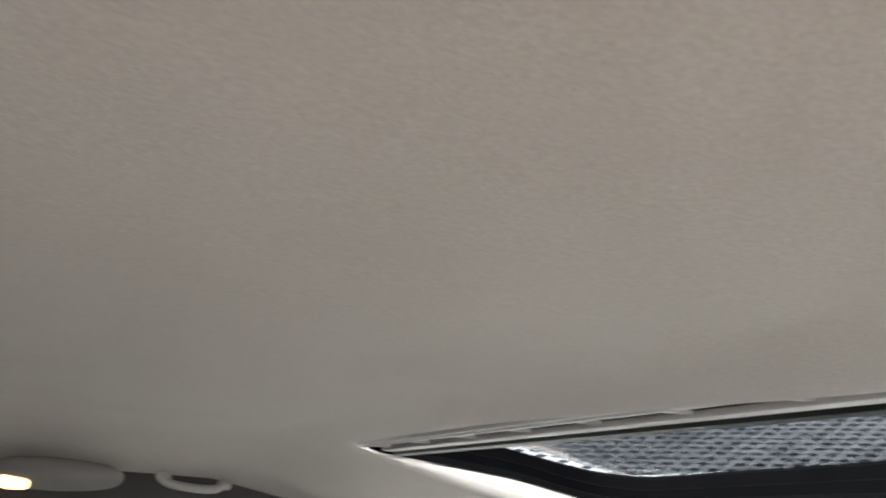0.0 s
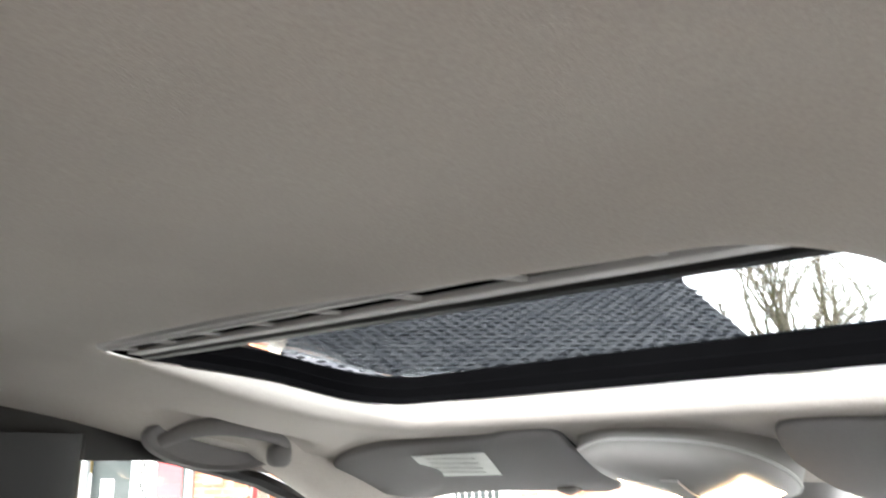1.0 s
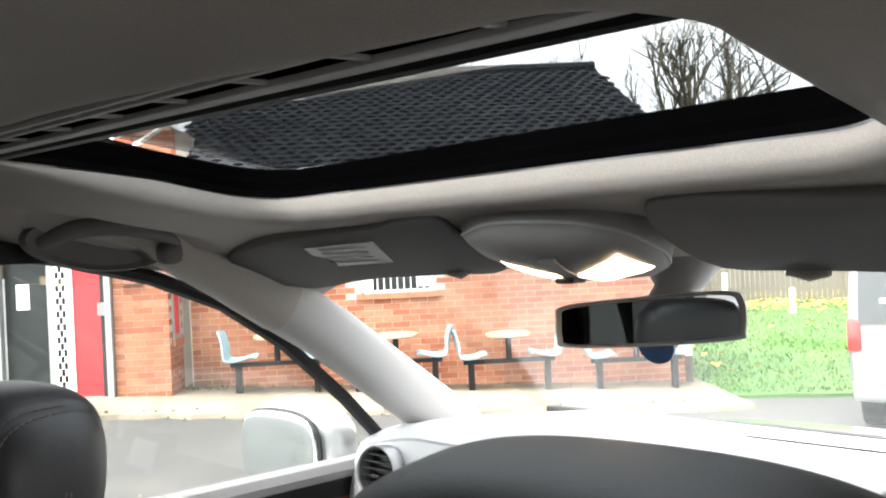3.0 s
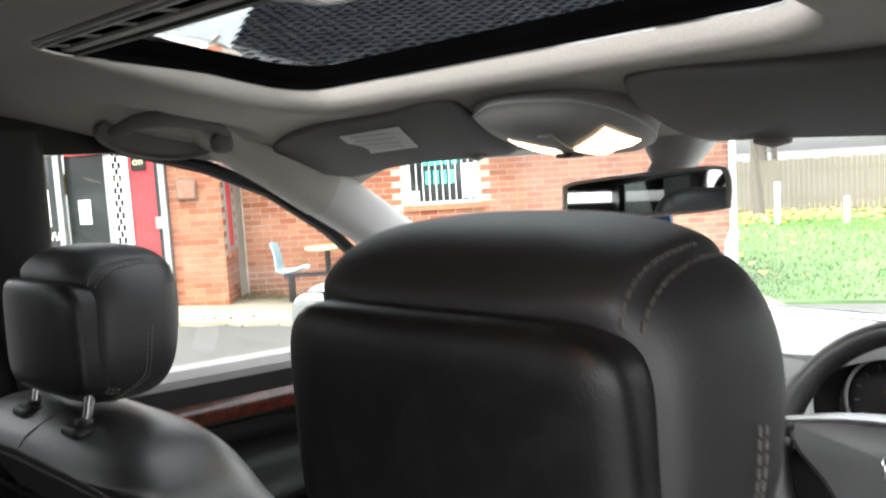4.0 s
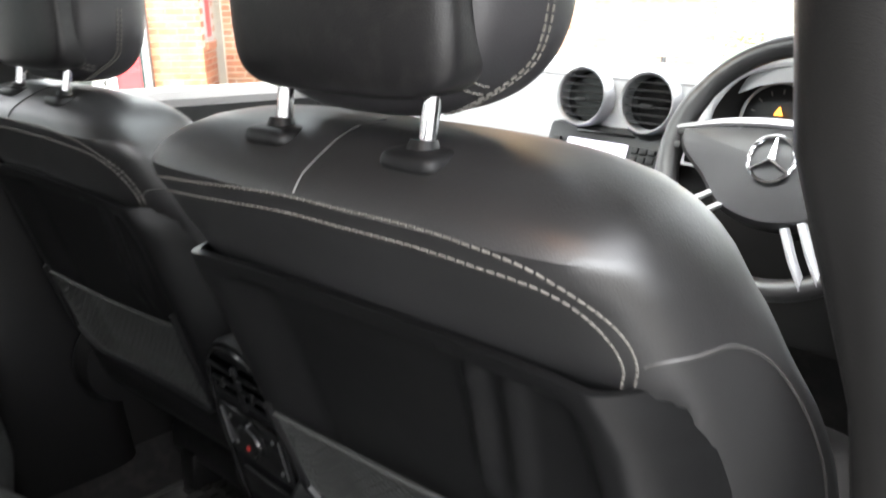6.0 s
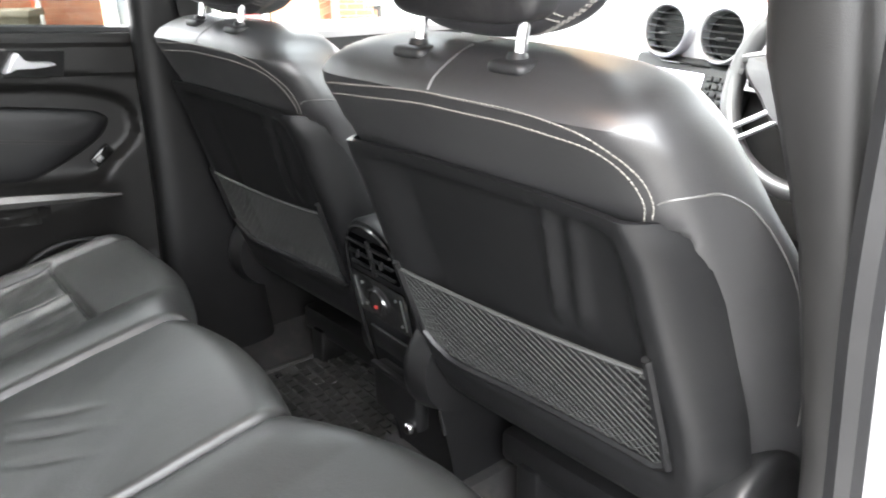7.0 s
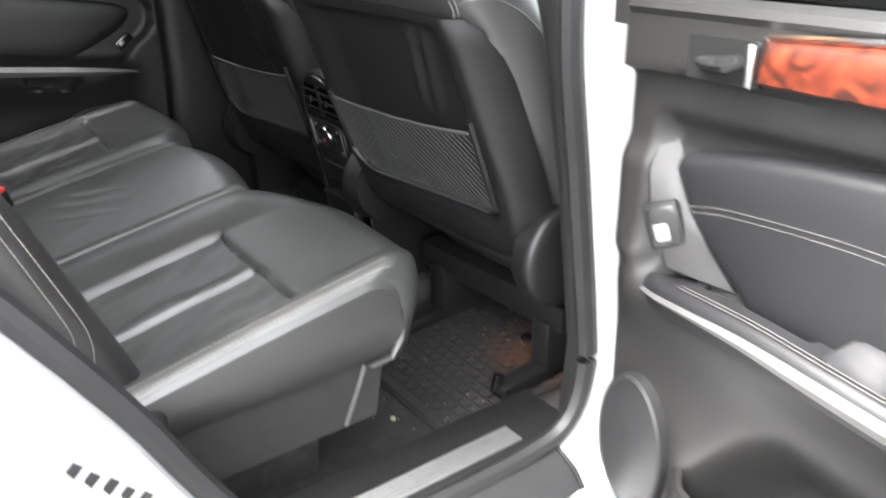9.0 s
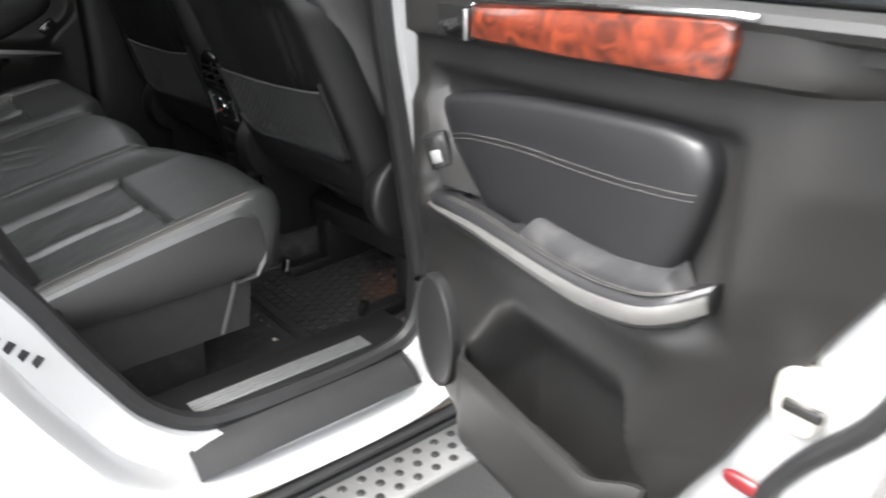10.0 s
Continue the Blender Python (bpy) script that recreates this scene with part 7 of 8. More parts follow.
def yard_dirt():
    r = random.Random(21)
    bm = bmesh.new()
    for k in range(420):
        s = 0.9 + r.random() ** 1.6 * 5.8
        n_ = 0.02 + r.random() ** 2 * 0.22
        p = wp(s, n_, 0)
        q = Vector((p.x, p.y, ground_z(p.x, p.y) + 0.062))
        a, h = r.random() * 6.28, r.uniform(0.02, 0.09) * (1.2 if s < 2.0 else 0.5)
        d = Vector((math.cos(a), math.sin(a), 0)) * r.uniform(0.006, 0.014)
        up = Vector((r.uniform(-0.05, 0.05), r.uniform(-0.05, 0.05), h))
        bm.faces.new((bm.verts.new(q - d), bm.verts.new(q + d), bm.verts.new(q + up)))
    tagged(part("weeds", bm, DRYWEED), "dry brown weeds along the foot of the brick wall", "weeds", kind="stuff")
    bm = bmesh.new()
    for k in range(90):
        s, n_ = r.uniform(-1.5, 7.0), 1.62 + r.gauss(0, 0.10)
        p = wp(s, n_, 0)
        w = r.uniform(0.012, 0.04)
        m = Matrix.Rotation(r.random() * 3, 3, "Z") @ Matrix.Rotation(r.uniform(-0.4, 0.4), 3, "X")
        box(bm, (p.x, p.y, ground_z(p.x, p.y) + 0.02 + (0.055 if n_ < 1.6 else 0)), (w, w * r.uniform(0.5, 1), w * 0.6), w * 0.12, m, 1)
    tagged(part("rubble", bm, PAVING), "crumbled concrete bits along the pavement edge", "rubble", kind="stuff")


yard_dirt()
rng = random.Random(4)


def lawn():
    bm = bmesh.new()
    rows = []
    for n_ in np.linspace(0.9, -16, 22):
        rows.append([wp(s, n_, ground_z(*wp(s, n_, 0).xy) + 0.05 + 0.03 * noise.noise((s * 1.3, n_ * 1.3, 0))) for s in np.linspace(7.32, 22, 24)])
    slab(bm, rows, (0, 0, -0.12))
    tagged(part("lawn", bm, GRASS), "rough green lawn with fallen leaves", "lawn", kind="structure")
    bm = bmesh.new()
    for k in range(14000):
        s, n_ = 7.34 + rng.random() ** 1.3 * 11, 0.85 - rng.random() ** 1.2 * 13
        p = wp(s, n_, 0)
        z = ground_z(p.x, p.y) + 0.05
        a = rng.random() * 6.28
        w, h = 0.008 + rng.random() * 0.010, 0.03 + rng.random() * 0.05
        q = Vector((p.x, p.y, z))
        d, up = Vector((math.cos(a), math.sin(a), 0)) * w, Vector((rng.uniform(-0.05, 0.05), rng.uniform(-0.05, 0.05), h))
        bm.faces.new((bm.verts.new(q - d), bm.verts.new(q + d), bm.verts.new(q + up)))
    tagged(part("grass_blades", bm, GRASS), "tufts of uncut green grass", "grass", kind="stuff")
    bm = bmesh.new()
    for k in range(2500):
        s, n_ = 7.6 + rng.random() * 13, -9.5 - rng.random() * 6 if k % 14 else -rng.random() * 12
        p = wp(s, n_, 0)
        z = ground_z(p.x, p.y) + 0.10 + rng.random() * 0.05
        a = rng.random() * 6.28
        d, e = Vector((math.cos(a), math.sin(a), 0.3)) * 0.07, Vector((-math.sin(a), math.cos(a), rng.uniform(-0.4, 0.4))) * 0.06
        q = Vector((p.x, p.y, z))
        bm.faces.new([bm.verts.new(c) for c in (q - d, q - e, q + d, q + e)])
    tagged(part("fallen_leaves", bm, LEAFY), "yellow fallen autumn leaves", "leaves", kind="stuff")


lawn()


# cafe building
def brick_field(bm_or_list, s0, s1, h0, h1, n, holes=(), pick=None, flip=None):
    """Bricks in stretcher bond on the plane n; returns places."""
    out = []
    r = 0
    h = h0
    while h + 0.065 <= h1 + 1e-6:
        s = s0 - (0.1125 if r % 2 else 0)
        while s < s1:
            a, b = max(s, s0), min(s + 0.215, s1)
            if b - a > 0.03 and not any(b > x0 - 0.004 and a < x1 + 0.004 and h + 0.065 > y0 and h < y1 for x0, x1, y0, y1 in holes):
                out.append((a, b, h))
            s += 0.225
        h += 0.075
        r += 1
    return out


cafe = thing("cafe_building", "single storey red brick cafe with a dark tiled roof", "building", kind="structure")
WIN = (3.05, 3.95, 1.12, 2.0)
bm = bmesh.new()
for a in ((0.93, WIN[0], -0.4, 2.5), (WIN[1], 7.2, -0.4, 2.5), (WIN[0], WIN[1], -0.4, WIN[2]), (WIN[0], WIN[1], WIN[3], 2.5)):
    wbox(bm, a[0], a[1], -0.22, -0.012, a[2], a[3])
wbox(bm, 7.0, 7.19, -6.0, -0.22, -0.4, 2.5)
main_wall = part("wall", bm, MORTAR, cafe, "mortar of the brick wall", smooth=False)
bm = bmesh.new()
wbox(bm, 0.22, 0.84, 0.10, 0.588, -0.2, 2.5)
wbox(bm, 0.22, 0.828, -3.0, 0.10, -0.2, 3.3)
wbox(bm, -6.5, -1.9, 0.1, 0.588, -0.2, 2.5)
pier_wall = part("pier_wall", bm, MORTAR, cafe, "mortar of the entrance pier", smooth=False)

bmesh_brick = bmesh.new()
box(bmesh_brick, (0, 0, 0), (0.215, 0.024, 0.065), 0.0)
BRICK_ME = mesh_of("brick", bmesh_brick, BRICK, False)
rest = bmesh.new()
for a, b, h in brick_field(None, 0.95, 7.2, -0.36, 2.5, 0, [WIN]):
    c = wp((a + b) / 2, -0.017 + rng.uniform(-0.002, 0.002), h + 0.0325)
    if a > 4.3 and -0.1 < h < 1.45 and b - a > 0.2:
        o = new("brick", BRICK_ME)
        o.matrix_world = Matrix.Translation(c) @ WR.to_4x4()
        o.parent = main_wall
    else:
        box(rest, c, (b - a, 0.024, 0.065), 0, WR)
tagged(part("bricks", rest, BRICK, main_wall, "red bricks", smooth=False), kind="stuff")
rest = bmesh.new()
for a, b, h in brick_field(None, 0.22, 0.84, -0.15, 2.5, 0.6):
    box(rest, wp((a + b) / 2, 0.583, h + 0.0325), (b - a, 0.024, 0.065), 0, WR)
for a, b, h in brick_field(None, -6.5, -1.9, -0.15, 2.5, 0.6, [(-6.3, -2.62, 0.9, 2.2)]):
    box(rest, wp((a + b) / 2, 0.583, h + 0.0325), (b - a, 0.024, 0.065), 0, WR)
# the return wall with the narrow window
for a, b, h in brick_field(None, 0.03, 0.60, -0.15, 2.5, 0, [(0.16, 0.46, 0.72, 1.95)]):
    box(rest, wp(0.835, (a + b) / 2, h + 0.0325), (0.024, b - a, 0.065), 0, WR)
for a, b, h in brick_field(None, 0.10, 0.83, 2.5, 3.3, 0):
    box(rest, wp((a + b) / 2 + 0.05, 0.105, h + 0.0325), (b - a, 0.024, 0.065), 0, WR)
tagged(part("bricks", rest, BRICK, pier_wall, "red bricks", smooth=False), kind="stuff")

bm = bmesh.new()
wbox(bm, 0.845, 0.862, 0.16, 0.46, 0.72, 1.95)
nw = part("narrow_window", bm, ALUFRAME, cafe, "narrow window with a red blind")
bm = bmesh.new()
wbox(bm, 0.862, 0.868, 0.24, 0.42, 0.78, 1.90)
part("blind", bm, REDPAINT, nw, "red window blind")
bm = bmesh.new()
wbox(bm, 0.85, 0.885, 0.12, 0.50, 0.64, 0.72)
part("sill", bm, BRICK, nw, "brick window sill", smooth=False)

win = thing("window_3", "barred cafe window with a teal neon-like sign", "window", kind="structure")
bm = bmesh.new()
for a in ((WIN[0], WIN[0] + 0.04, WIN[2], WIN[3]), (WIN[1] - 0.04, WIN[1], WIN[2], WIN[3]), (WIN[0], WIN[1], WIN[2], WIN[2] + 0.035), (WIN[0], WIN[1], WIN[3] - 0.035, WIN[3])):
    wbox(bm, a[0], a[1], -0.12, -0.05, a[2], a[3])
part("window_frame", bm, WHITEPAINT, win, "white window frame", smooth=False)
bm = bmesh.new()
wbox(bm, WIN[0] + 0.05, WIN[1] - 0.05, -0.10, -0.09, WIN[2] + 0.04, WIN[3] - 0.04)
part("pane", bm, DARKGLASS, win, "dark window pane")
bm = bmesh.new()
wbox(bm, WIN[0] - 0.06, WIN[1] + 0.06, -0.02, 0.04, WIN[2] - 0.07, WIN[2])
part("window_sill", bm, BRICK, win, "red brick sill")
for k in range(9):
    bm = bmesh.new()
    s = WIN[0] + 0.12 + 0.083 * k
    cyl(bm, wp(s, -0.03, WIN[2] + 0.02), wp(s, -0.03, WIN[3] - 0.02), 0.008, seg=8)
    part("bar", bm, WHITEPAINT, win, "white security bar")
TEAL = mat("lit_teal", (0.05, 0.5, 0.42), 0.5, emit=(0.05, 0.75, 0.6), emit_strength=0.8)
for r, (a, b) in enumerate(((3.28, 3.66), (3.32, 3.62))):
    n_l = 5 if r == 0 else 4
    for k in range(n_l):
        bm = bmesh.new()
        s = a + (b - a) * k / (n_l - 1)
        wbox(bm, s - 0.03, s + 0.03, -0.085, -0.08, 1.62 - 0.24 * r, 1.78 - 0.24 * r)
        part("sign_bar", bm, TEAL, win, "lit teal sign bar")
bm = bmesh.new()
wbox(bm, 3.74, 3.90, -0.085, -0.08, 1.18, 1.62)
part("notice", bm, WHITEPAINT, win, "white paper notice")
bm = bmesh.new()
wbox(bm, 3.08, 3.20, -0.085, -0.08, 1.16, 1.30)
part("notice", bm, WHITEPAINT, win, "white paper notice")

# drainpipe and plaque
dp_ = thing("drainpipe", "white and brown drainpipe on the wall corner", "drainpipe")
bm = bmesh.new()
cyl(bm, wp(7.13, 0.05, 0.15), wp(7.13, 0.05, 2.45), 0.045, seg=14)
part("upper_pipe", bm, WHITEPAINT, dp_, "white plastic pipe")
bm = bmesh.new()
cyl(bm, wp(7.13, 0.05, -0.3), wp(7.13, 0.05, 0.15), 0.05, seg=14)
part("lower_pipe", bm, BARK, dp_, "brown painted foot of the pipe")
for h in (0.5, 1.4, 2.2):
    bm = bmesh.new()
    cyl(bm, wp(7.13, 0.05, h), wp(7.13, 0.05, h + 0.03), 0.055, seg=14)
    part("bracket", bm, ALUFRAME, dp_)
pl = thing("wall_plaque", "reddish framed plaque on the brick pier", "plaque")
bm = bmesh.new()
wbox(bm, 0.33, 0.57, 0.606, 0.63, 1.38, 1.62, 0.01)
part("frame", bm, WOODGREY, pl)
bm = bmesh.new()
wbox(bm, 0.355, 0.545, 0.63, 0.635, 1.405, 1.595)
part("face", bm, mat("plaque_face", (0.42, 0.12, 0.08), 0.6, noise_scale=14, vary=0.5), pl, "worn red face")

# entrance
ent = thing("door_3", "cafe entrance with a red door leaf, chequered trim and glazed panels", "door", kind="structure")
def epart(name, m, *spec, label=""):
    bm = bmesh.new()
    wbox(bm, *spec)
    return part(name, bm, m, ent, label)
epart("door_leaf", REDPAINT, -0.25, 0.06, 0.50, 0.545, 0.10, 2.10, label="red painted door leaf")
epart("door_frame", ALUFRAME, 0.14, 0.21, 0.40, 0.66, 0.05, 2.15, label="grey aluminium door frame")
epart("glass_leaf", DARKGLASS, 0.06, 0.14, 0.52, 0.56, 0.10, 2.10, label="dark glazed leaf edge")
epart("lock_plate", ALU, 0.03, 0.15, 0.56, 0.575, 1.05, 1.20, label="steel lock plate")
epart("post", WHITEPAINT, -0.46, -0.25, 0.50, 0.56, 0.05, 2.12, label="white post")
for k in range(26):
    for c in range(3):
        if (k + c) % 2 == 0:
            bm = bmesh.new()
            wbox(bm, -0.44 + 0.035 * c, -0.405 + 0.035 * c, 0.56, 0.564, 0.15 + 0.075 * k, 0.225 + 0.075 * k)
            part("check", bm, PLASTIC, ent)
epart("header", WHITEPAINT, -1.95, 0.22, 0.30, 0.60, 2.12, 2.55, label="white header panel")
sg = epart("red_sign", REDPAINT, -0.98, -0.50, 0.60, 0.615, 1.98, 2.12, label="red sign over the door")
for k in range(5):
    bm = bmesh.new()
    wbox(bm, -0.93 + 0.08 * k, -0.885 + 0.08 * k, 0.615, 0.618, 2.02, 2.085)
    part("sign_bar", bm, mat("pale_pink", (0.75, 0.5, 0.5), 0.6), sg)
for a, b in ((-1.92, -1.84), (-1.15, -1.08), (-0.54, -0.46)):
    epart("mullion", ALUFRAME, a, b, 0.46, 0.56, 0.05, 2.12, label="grey mullion")
epart("pane", DARKGLASS, -1.84, -1.15, 0.49, 0.50, 0.05, 2.0, label="dark glass pane")
epart("pane", DARKGLASS, -1.08, -0.54, 0.40, 0.41, 0.05, 2.0, label="dark glass pane")
epart("notice", WHITEPAINT, -1.58, -1.26, 0.505, 0.51, 1.15, 1.60, label="white paper notice")
epart("notice", WHITEPAINT, -0.95, -0.80, 0.415, 0.42, 1.15, 1.45, label="white paper notice")
epart("yellow_board", mat("ochre_board", (0.45, 0.28, 0.06), 0.6, noise_scale=5, vary=0.3), -1.70, -0.60, 0.30, 0.31, 1.52, 1.78, label="ochre menu board inside")
for k in range(10):
    for c in range(2):
        bm = bmesh.new()
        s = -1.78 + 0.07 * k + 0.035 * (c % 2)
        wbox(bm, s, s + 0.035, 0.51, 0.514, 0.98 + 0.05 * c, 1.03 + 0.05 * c)
        part("check", bm, WHITEPAINT, ent)
so = epart("off_sign", BLACKGLOSS, -0.21, -0.03, 0.548, 0.56, 1.76, 1.98, label="black sign that reads off")
fc = bpy.data.curves.new("letters", "FONT")
fc.body, fc.size, fc.extrude = "off", 0.13, 0.002
fc.align_x = "CENTER"
tx = new("letters", fc)
tx.data.materials.append(mat("cream_letters", (0.8, 0.75, 0.45), 0.6))
tx.matrix_world = Matrix.Translation(wp(-0.12, 0.563, 1.83)) @ Matrix((WE, Vector((0, 0, 1)), WN)).transposed().to_4x4()
tx.parent = so

# low wall and red post by the far entrance
lw = thing("low_wall", "low brick wall with a pale coping", "low wall")
bm = bmesh.new()
wbox(bm, -6.0, -2.55, 1.1, 1.35, -0.1, 0.42)
part("masonry", bm, WOODGREY, lw, "grey masonry")
bm = bmesh.new()
wbox(bm, -6.05, -2.5, 1.06, 1.39, 0.42, 0.50, 0.01)
part("coping", bm, PAVING, lw, "pale coping stone")
rp = thing("red_bollard", "orange-red post with a white foot beside the low wall", "bollard")
bm = bmesh.new()
cyl(bm, wp(-2.72, 0.85, 0.42), wp(-2.72, 0.85, 1.5), 0.06, seg=14)
part("pole", bm, mat("orange_paint", (0.75, 0.12, 0.03), 0.5), rp)
bm = bmesh.new()
cyl(bm, wp(-2.68, 0.88, 0.20), wp(-2.68, 0.88, 0.62), 0.05, 0.03, seg=14)
part("foot", bm, WHITEPAINT, rp)
fw = thing("window_4", "dark framed shop window", "window", kind="structure")
bm = bmesh.new()
wbox(bm, -6.3, -2.62, 0.595, 0.61, 0.9, 2.2)
part("pane", bm, DARKGLASS, fw)
for s in (-6.3, -5.0, -3.8, -2.65):
    bm = bmesh.new()
    wbox(bm, s, s + 0.07, 0.60, 0.64, 0.9, 2.2)
    part("mullion", bm, BARK, fw, "brown mullion")

# roof
rf = thing("cafe_roof", "dark grey interlocking tiled roof", "roof", kind="structure")
def roof_p(s, t, up=0.0):
    """t metres up the slope from the eaves."""
    return wp(s, 0.42 - 0.88 * t, 2.42 + 0.475 * t + up)
bm = bmesh.new()
loft(bm, [[roof_p(0.6, 0), roof_p(7.42, 0), roof_p(7.0, 4.6), roof_p(0.6, 4.6)], [roof_p(0.6, 0, -0.12), roof_p(7.42, 0, -0.12), roof_p(7.0, 4.6, -0.12), roof_p(0.6, 4.6, -0.12)]])
deck = part("deck", bm, TILEMAT, rf, "roof deck", smooth=False)
slope = Vector(roof_p(0, 1)) - Vector(roof_p(0, 0))
RR = Matrix((WE, slope.normalized(), WE.cross(slope.normalized()))).transposed()
tb = bmesh.new()
pts = [(-0.105, 0.002), (-0.065, 0.020), (-0.02, 0.024), (0.03, 0.008), (0.07, 0.0), (0.105, 0.002)]
loft(tb, [[(x, -0.09, z) for x, z in pts] + [(x, -0.09, z - 0.024) for x, z in pts[::-1]], [(x, 0.11, z - 0.024) for x, z in pts] + [(x, 0.11, z - 0.04) for x, z in pts[::-1]]])
TILE_ME = mesh_of("tile", tb, TILEMAT, False)
verts, faces, count = [], [], 0
row = 0
t = 0.09
while t < 4.6:
    s = 0.66 + (0.1 if row % 2 else 0)
    while s < 7.36 - 0.085 * t:
        M = Matrix.Translation(Vector(roof_p(s, t, 0.02))) @ RR.to_4x4()
        if t < 2.0 and s > 3.2 and count < 290:
            o = new("tile", TILE_ME)
            o.matrix_world = M
            o.parent = deck
            count += 1
        else:
            b0 = len(verts)
            verts += [tuple(M @ v.co) for v in TILE_ME.vertices]
            faces += [tuple(b0 + i for i in p.vertices) for p in TILE_ME.polygons]
        s += 0.205
    t += 0.165
    row += 1
me = bpy.data.meshes.new("tiles")
me.from_pydata(verts, [], faces)
me.materials.append(TILEMAT)
o = new("tiles", me)
o.parent = deck
tagged(o, "dark grey roof tiles", kind="stuff")
bm = bmesh.new()
wbox(bm, 0.5, 7.45, 0.40, 0.50, 2.30, 2.42)
part("gutter", bm, WHITEPAINT, rf, "white gutter board")
bm = bmesh.new()
tube(bm, [roof_p(0.6, 4.6, 0.03), roof_p(7.0, 4.6, 0.03)], 0.09, seg=10)
part("ridge", bm, TILEMAT, rf)
bm = bmesh.new()
tube(bm, [wp(-0.3, 0.2, 2.6), wp(0.9, 0.2, 3.35)], 0.03, seg=4)
part("bargeboard", bm, WHITEPAINT, rf, "white bargeboard")


# tables with fixed seats
def picnic_set(s, label):
    th = thing("fixed_table_set", label, "outdoor table", "cafe tables")
    g = ground_z(*wp(s, 0.5, 0).xy) + 0.06
    n = 0.45
    bm = bmesh.new()
    wbox(bm, s - 0.55, s + 0.55, n - 0.03, n + 0.03, g + 0.33, g + 0.38)
    part("crossbar", bm, PLASTIC, th, "dark steel crossbar")
    bm = bmesh.new()
    cyl(bm, wp(s, n, g + 0.35), wp(s, n, g + 0.66), 0.035, seg=12)
    part("post", bm, PLASTIC, th)
    bm = bmesh.new()
    loft(bm, [[wp(s + 0.27 * k * math.cos(a), n + 0.30 * k * math.sin(a), g + h) for a in np.linspace(0, 2 * math.pi, 36, endpoint=False)] for k, h in ((0.96, 0.655), (1.0, 0.663), (1.0, 0.683), (0.97, 0.690))])
    part("tabletop", bm, mat("cream_laminate", (0.36, 0.29, 0.17), 0.5, noise_scale=6, vary=0.2), th, "faded brown laminate top")
    for e in (-1, 1):
        bm = bmesh.new()
        wbox(bm, s + e * 0.46 - 0.035, s + e * 0.46 + 0.035, n - 0.04, n + 0.04, g - 0.02, g + 0.40)
        part("leg", bm, PLASTIC, th)
        bm = bmesh.new()
        grid = []
        side = spline([(ds, 0, dh) for ds, dh in ((0.25, 0.425), (0.30, 0.432), (0.40, 0.405), (0.50, 0.395), (0.575, 0.42), (0.615, 0.50), (0.635, 0.60), (0.655, 0.69), (0.675, 0.745), (0.690, 0.765))], 3)
        for i, p in enumerate(side):
            t = i / (len(side) - 1)
            w = 0.205 * (1 - 0.18 * smooth01((t - 0.55) / 0.3)) * math.sqrt(1 - 0.55 * smooth01((t - 0.82) / 0.18) ** 2) * (1 - 0.12 * smooth01((0.12 - t) / 0.12))
            grid.append([wp(s + e * (p.x - 0.035 * u * u * smooth01((t - 0.45) / 0.2)), n + u * w, g + p.z + 0.03 * u * u * smooth01((0.55 - t) / 0.2)) for u in np.linspace(-1, 1, 9)])
        slab(bm, grid, WE * e * 0.012 + Vector((0, 0, -0.012)))
        part("bucket_seat", bm, PLASTICBLUE, th, "pale blue plastic bucket seat")
    return th


for s_, lab in ((2.05, "fixed table with two pale blue plastic seats by the brick corner"), (3.45, "fixed table with two pale blue plastic seats under the window"), (4.80, "fixed table with two pale plastic seats along the brick wall"), (6.35, "fixed table with two pale plastic seats beside the drainpipe")):
    picnic_set(s_, lab)


# fence
fn = thing("timber_fence", "weathered vertical board fence behind the lawn", "fence")
fa, fb = Vector((-13.5, 22.0, 0)), Vector((4.5, 27.5, 0))
fd = (fb - fa).normalized()
FR = Matrix((fd, Vector((-fd.y, fd.x, 0)), Vector((0, 0, 1)))).transposed()
bb = bmesh.new()
box(bb, (0, 0, 0), (0.12, 0.02, 1.55), 0.006)
BOARD = mesh_of("board", bb, WOODGREY, False)
k = 0
while k * 0.135 < (fb - fa).length:
    p = fa + fd * (k * 0.135)
    o = new("board", BOARD)
    o.matrix_world = Matrix.Translation((p.x, p.y, -0.33 + 0.78 + rng.uniform(-0.03, 0.03))) @ FR.to_4x4()
    o.parent = fn
    k += 1
for h in (0.1, 0.9):
    bm = bmesh.new()
    m_ = (fa + fb) / 2
    box(bm, (m_.x, m_.y + 0.04, h), ((fb - fa).length, 0.05, 0.08), 0, FR)
    part("rail", bm, WOODGREY, fn)
for i, (x, y) in enumerate(((-8.06, 19.4), (-6.65, 19.95))):
    po = thing("lawn_post", "short white post standing on the lawn", "post", "white posts")
    bm = bmesh.new()
    box(bm, (x, y, 0.19 - 0.2 * i), (0.11, 0.11, 1.1 - 0.4 * i), 0.015)
    part("shaft", bm, WHITEPAINT, po)


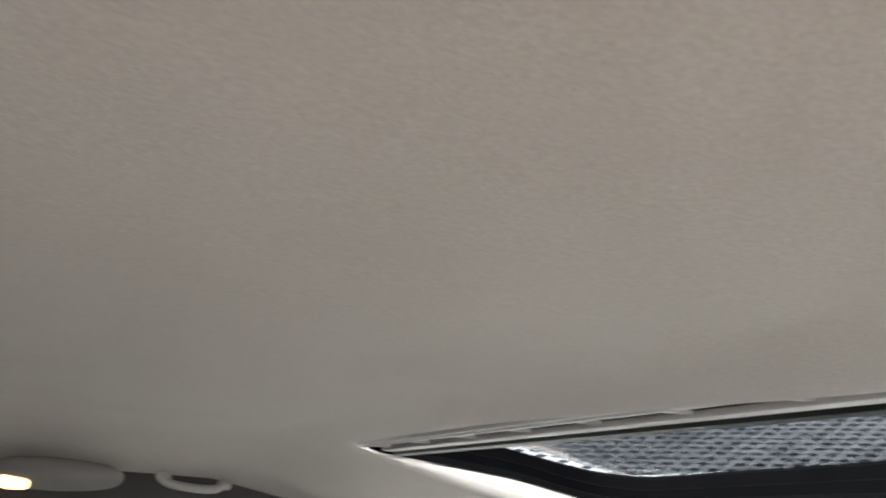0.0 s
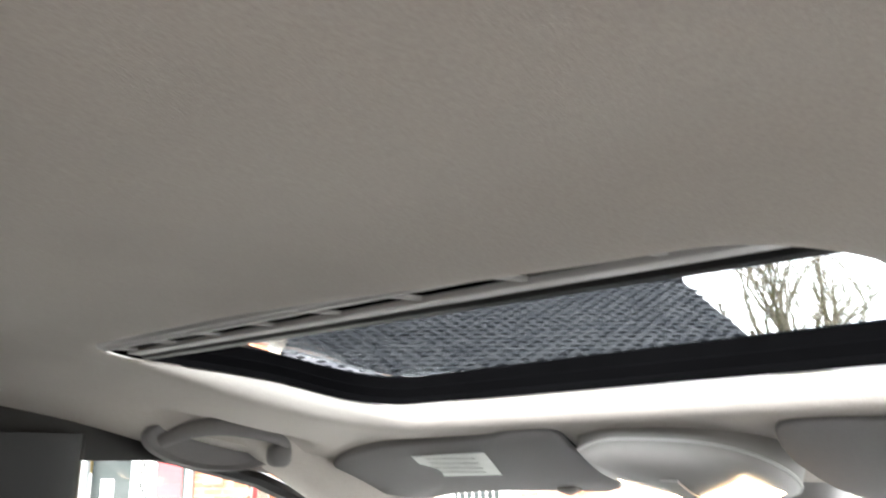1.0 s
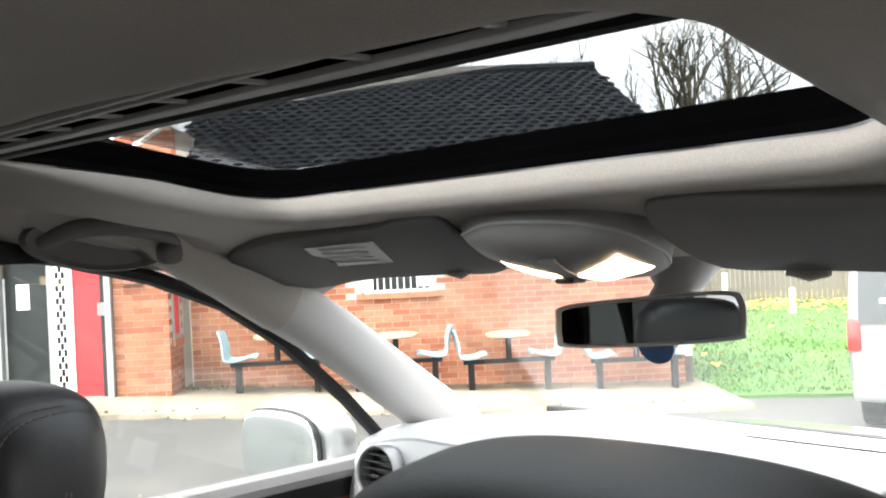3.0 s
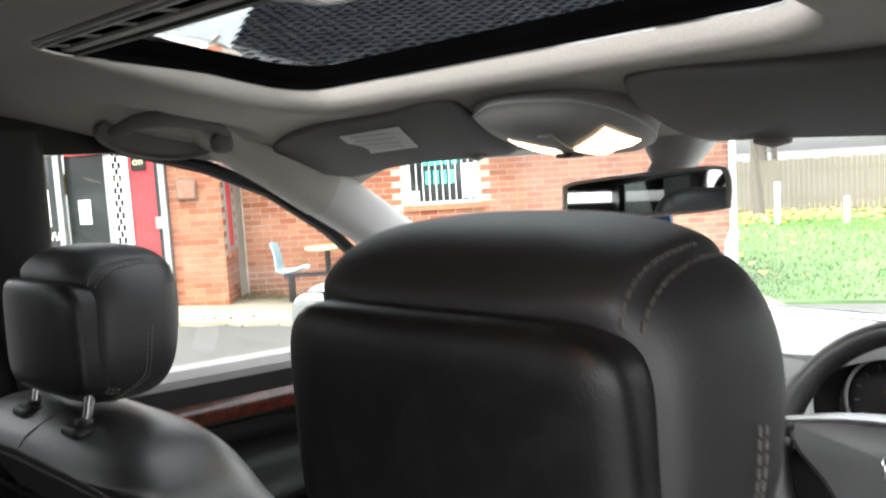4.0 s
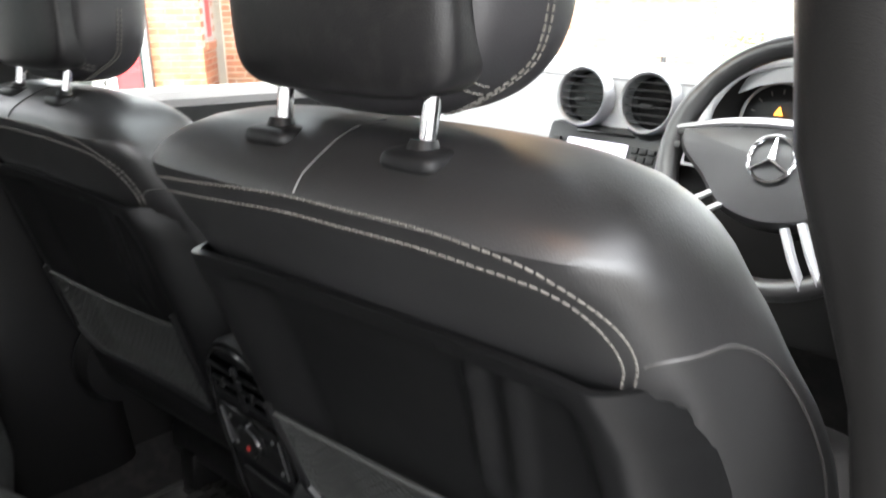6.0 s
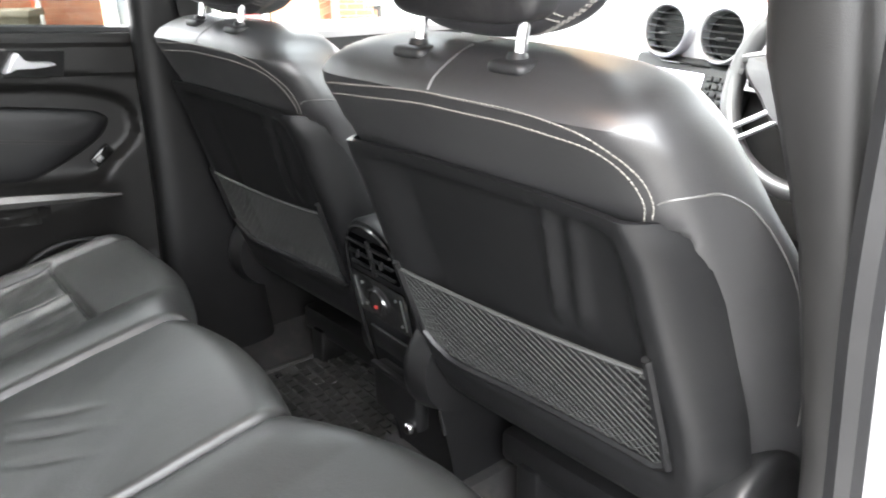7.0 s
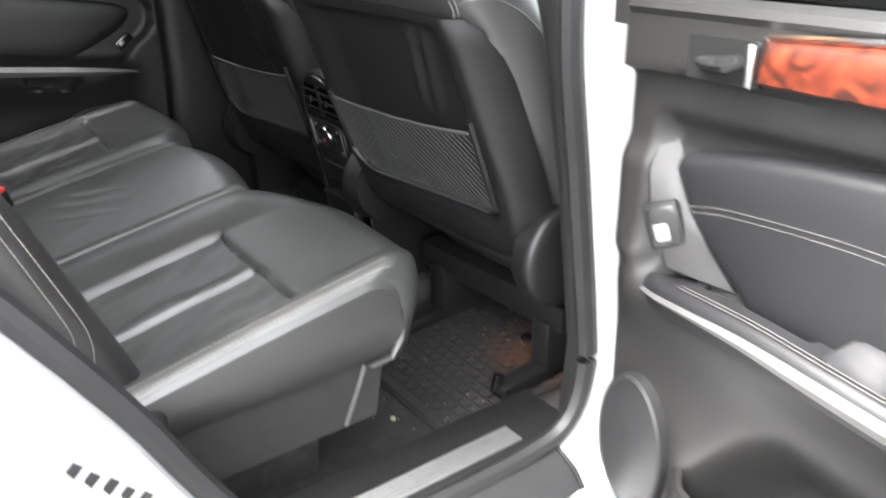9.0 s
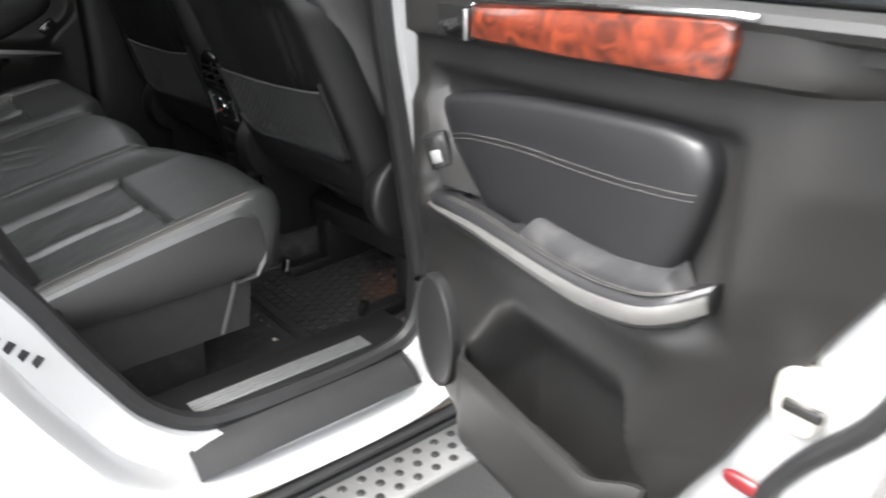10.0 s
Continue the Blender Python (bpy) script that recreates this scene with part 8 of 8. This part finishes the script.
# trees
def tree(x, y, h, seed, leaves=0, label="", spread=0.5):
    r = random.Random(seed)
    th = thing("tree", label, "tree", "trees behind")
    tr, cr = bmesh.new(), bmesh.new()
    tips = []
    def branch(bm, p, d, L, rad, depth):
        pts = [p]
        q = p
        for i in range(3):
            d = (d + Vector((r.uniform(-1, 1), r.uniform(-1, 1), r.uniform(-0.3, 0.5))) * 0.14).normalized()
            q = q + d * L / 3
            pts.append(q)
        tube(bm, pts, [rad, rad * 0.85, rad * 0.72, rad * 0.55], seg=6 if depth < 2 else 4)
        tips.append(q)
        if depth < (5 if leaves else 6):
            for i in range(3 if depth < 4 else 2):
                a = Vector((r.uniform(-1, 1), r.uniform(-1, 1), r.uniform(-0.1, 0.9))).normalized()
                branch(cr, pts[r.choice((1, 2, 3))] if depth else pts[2 + (i % 2)], (d * (1 - spread) + a * spread).normalized(), L * r.uniform(0.58, 0.78), rad * 0.58, depth + 1)
    g = ground_z(x, y)
    branch(tr, Vector((x, y, g)), Vector((0, 0, 1)), h * 0.36, h * 0.018, 0)
    part("trunk", tr, BARK, th, "grey-brown trunk")
    part("crown", cr, BARK, th, "bare twiggy crown")
    if leaves:
        bm = bmesh.new()
        for k in range(leaves):
            p = r.choice(tips[1:]) + Vector((r.gauss(0, 0.35), r.gauss(0, 0.35), r.gauss(0, 0.3)))
            a = Vector((r.gauss(0, 1), r.gauss(0, 1), r.gauss(0, 1))).normalized() * 0.085
            b = a.orthogonal().normalized() * 0.06
            bm.faces.new([bm.verts.new(c) for c in (p - a, p - b, p + a, p + b)])
        part("foliage", bm, LEAFY, th, "yellow autumn leaves")


tree(-11.2, 26.5, 8.0, 3, 4200, "tree with yellow autumn leaves behind the fence", 0.6)
tree(-8.5, 29.5, 8.5, 5, 3200, "tree with thin yellow leaves behind the fence", 0.55)
tree(-12.5, 19.5, 9.5, 11, 0, "tall bare tree behind the cafe roof", 0.5)
tree(-16.5, 18.0, 8.5, 12, 0, "bare twiggy tree behind the cafe roof", 0.5)
tree(-9.5, 21.5, 10.5, 14, 0, "bare twiggy tree beside the cafe", 0.5)
tree(-22.0, 19.0, 9.5, 17, 0, "distant bare tree behind the cafe", 0.5)
tree(-19.0, 20.5, 10.5, 23, 0, "tall twiggy bare tree behind the cafe ridge", 0.5)
tree(-11.0, 25.0, 12.0, 29, 0, "tall bare tree beyond the yellow trees", 0.5)


# silver van
def van(m):
    th = thing("parked_van", "silver people carrier parked on the drive, seen from behind", "van")
    bm = bmesh.new()
    rings = []
    for y, hw, zt, zb in ((0.0, 0.86, 1.25, 0.42), (0.06, 0.90, 1.45, 0.36), (0.22, 0.92, 1.80, 0.32), (0.5, 0.93, 1.90, 0.30), (2.0, 0.95, 1.93, 0.30), (3.2, 0.94, 1.88, 0.30), (4.2, 0.90, 1.15, 0.32), (4.8, 0.82, 0.95, 0.36)):
        rings.append([(a, y, (zt + zb) / 2 + b) for a, b in superloop(hw, (zt - zb) / 2, 32, 5)])
    loft(bm, rings)
    part("body", bm, VANPAINT, th, "silver painted body")
    bm = bmesh.new()
    slab(bm, [[(x, y, z) for x in (-0.80, -0.4, 0.4, 0.80)] for y, z in ((-0.002, 1.08), (0.04, 1.38), (0.13, 1.68))], (0, -0.02, 0.004))
    rw = part("rear_window", bm, DARKGLASS, th, "dark rear window")
    for k in range(2):
        bm = boxes(((-0.60, 0.0 + 0.01, 1.22 + 0.07 * k), (0.05, 0.012, 0.045)))
        part("sticker", bm, WHITEPAINT, rw, "white sticker")
    for s in (-1, 1):
        bm = boxes(((s * 0.84, 0.03, 0.98), (0.12, 0.10, 0.30), 0.03))
        part("tail_lamp", bm, REDPLASTIC, th, "red tail lamp")
        for y in (0.95, 3.75):
            bm = bmesh.new()
            cyl(bm, (s * 0.72, y, 0.32), (s * 0.92, y, 0.32), 0.32, seg=28)
            wh = part("wheel", bm, RUBBER, th, "black tyre")
            bm = bmesh.new()
            cyl(bm, (s * 0.90, y, 0.32), (s * 0.93, y, 0.32), 0.20, seg=20)
            part("rim", bm, ALU, wh)
        bm = bmesh.new()
        slab(bm, [[(s * (0.925 - 0.02 * q), y, 1.18 + 0.5 * q) for y in (0.4, 1.6, 2.9)] for q in (0, 1)], (s * 0.012, 0, 0))
        part("side_window", bm, DARKGLASS, th, "dark side window")
    bm = boxes(((0, -0.02, 0.50), (1.72, 0.16, 0.20), 0.05))
    part("bumper", bm, VANPAINT, th, "silver bumper")
    bm = boxes(((0, -0.105, 0.66), (0.52, 0.01, 0.11)))
    part("plate_bar", bm, mat("yellow_plate", (0.7, 0.55, 0.08), 0.5), th, "plain yellow plate")
    th.matrix_world = m
    return th


VX, VY = -0.93, 7.8
van(pose(VX, VY, ground_z(VX, VY), 0, 0, 6))
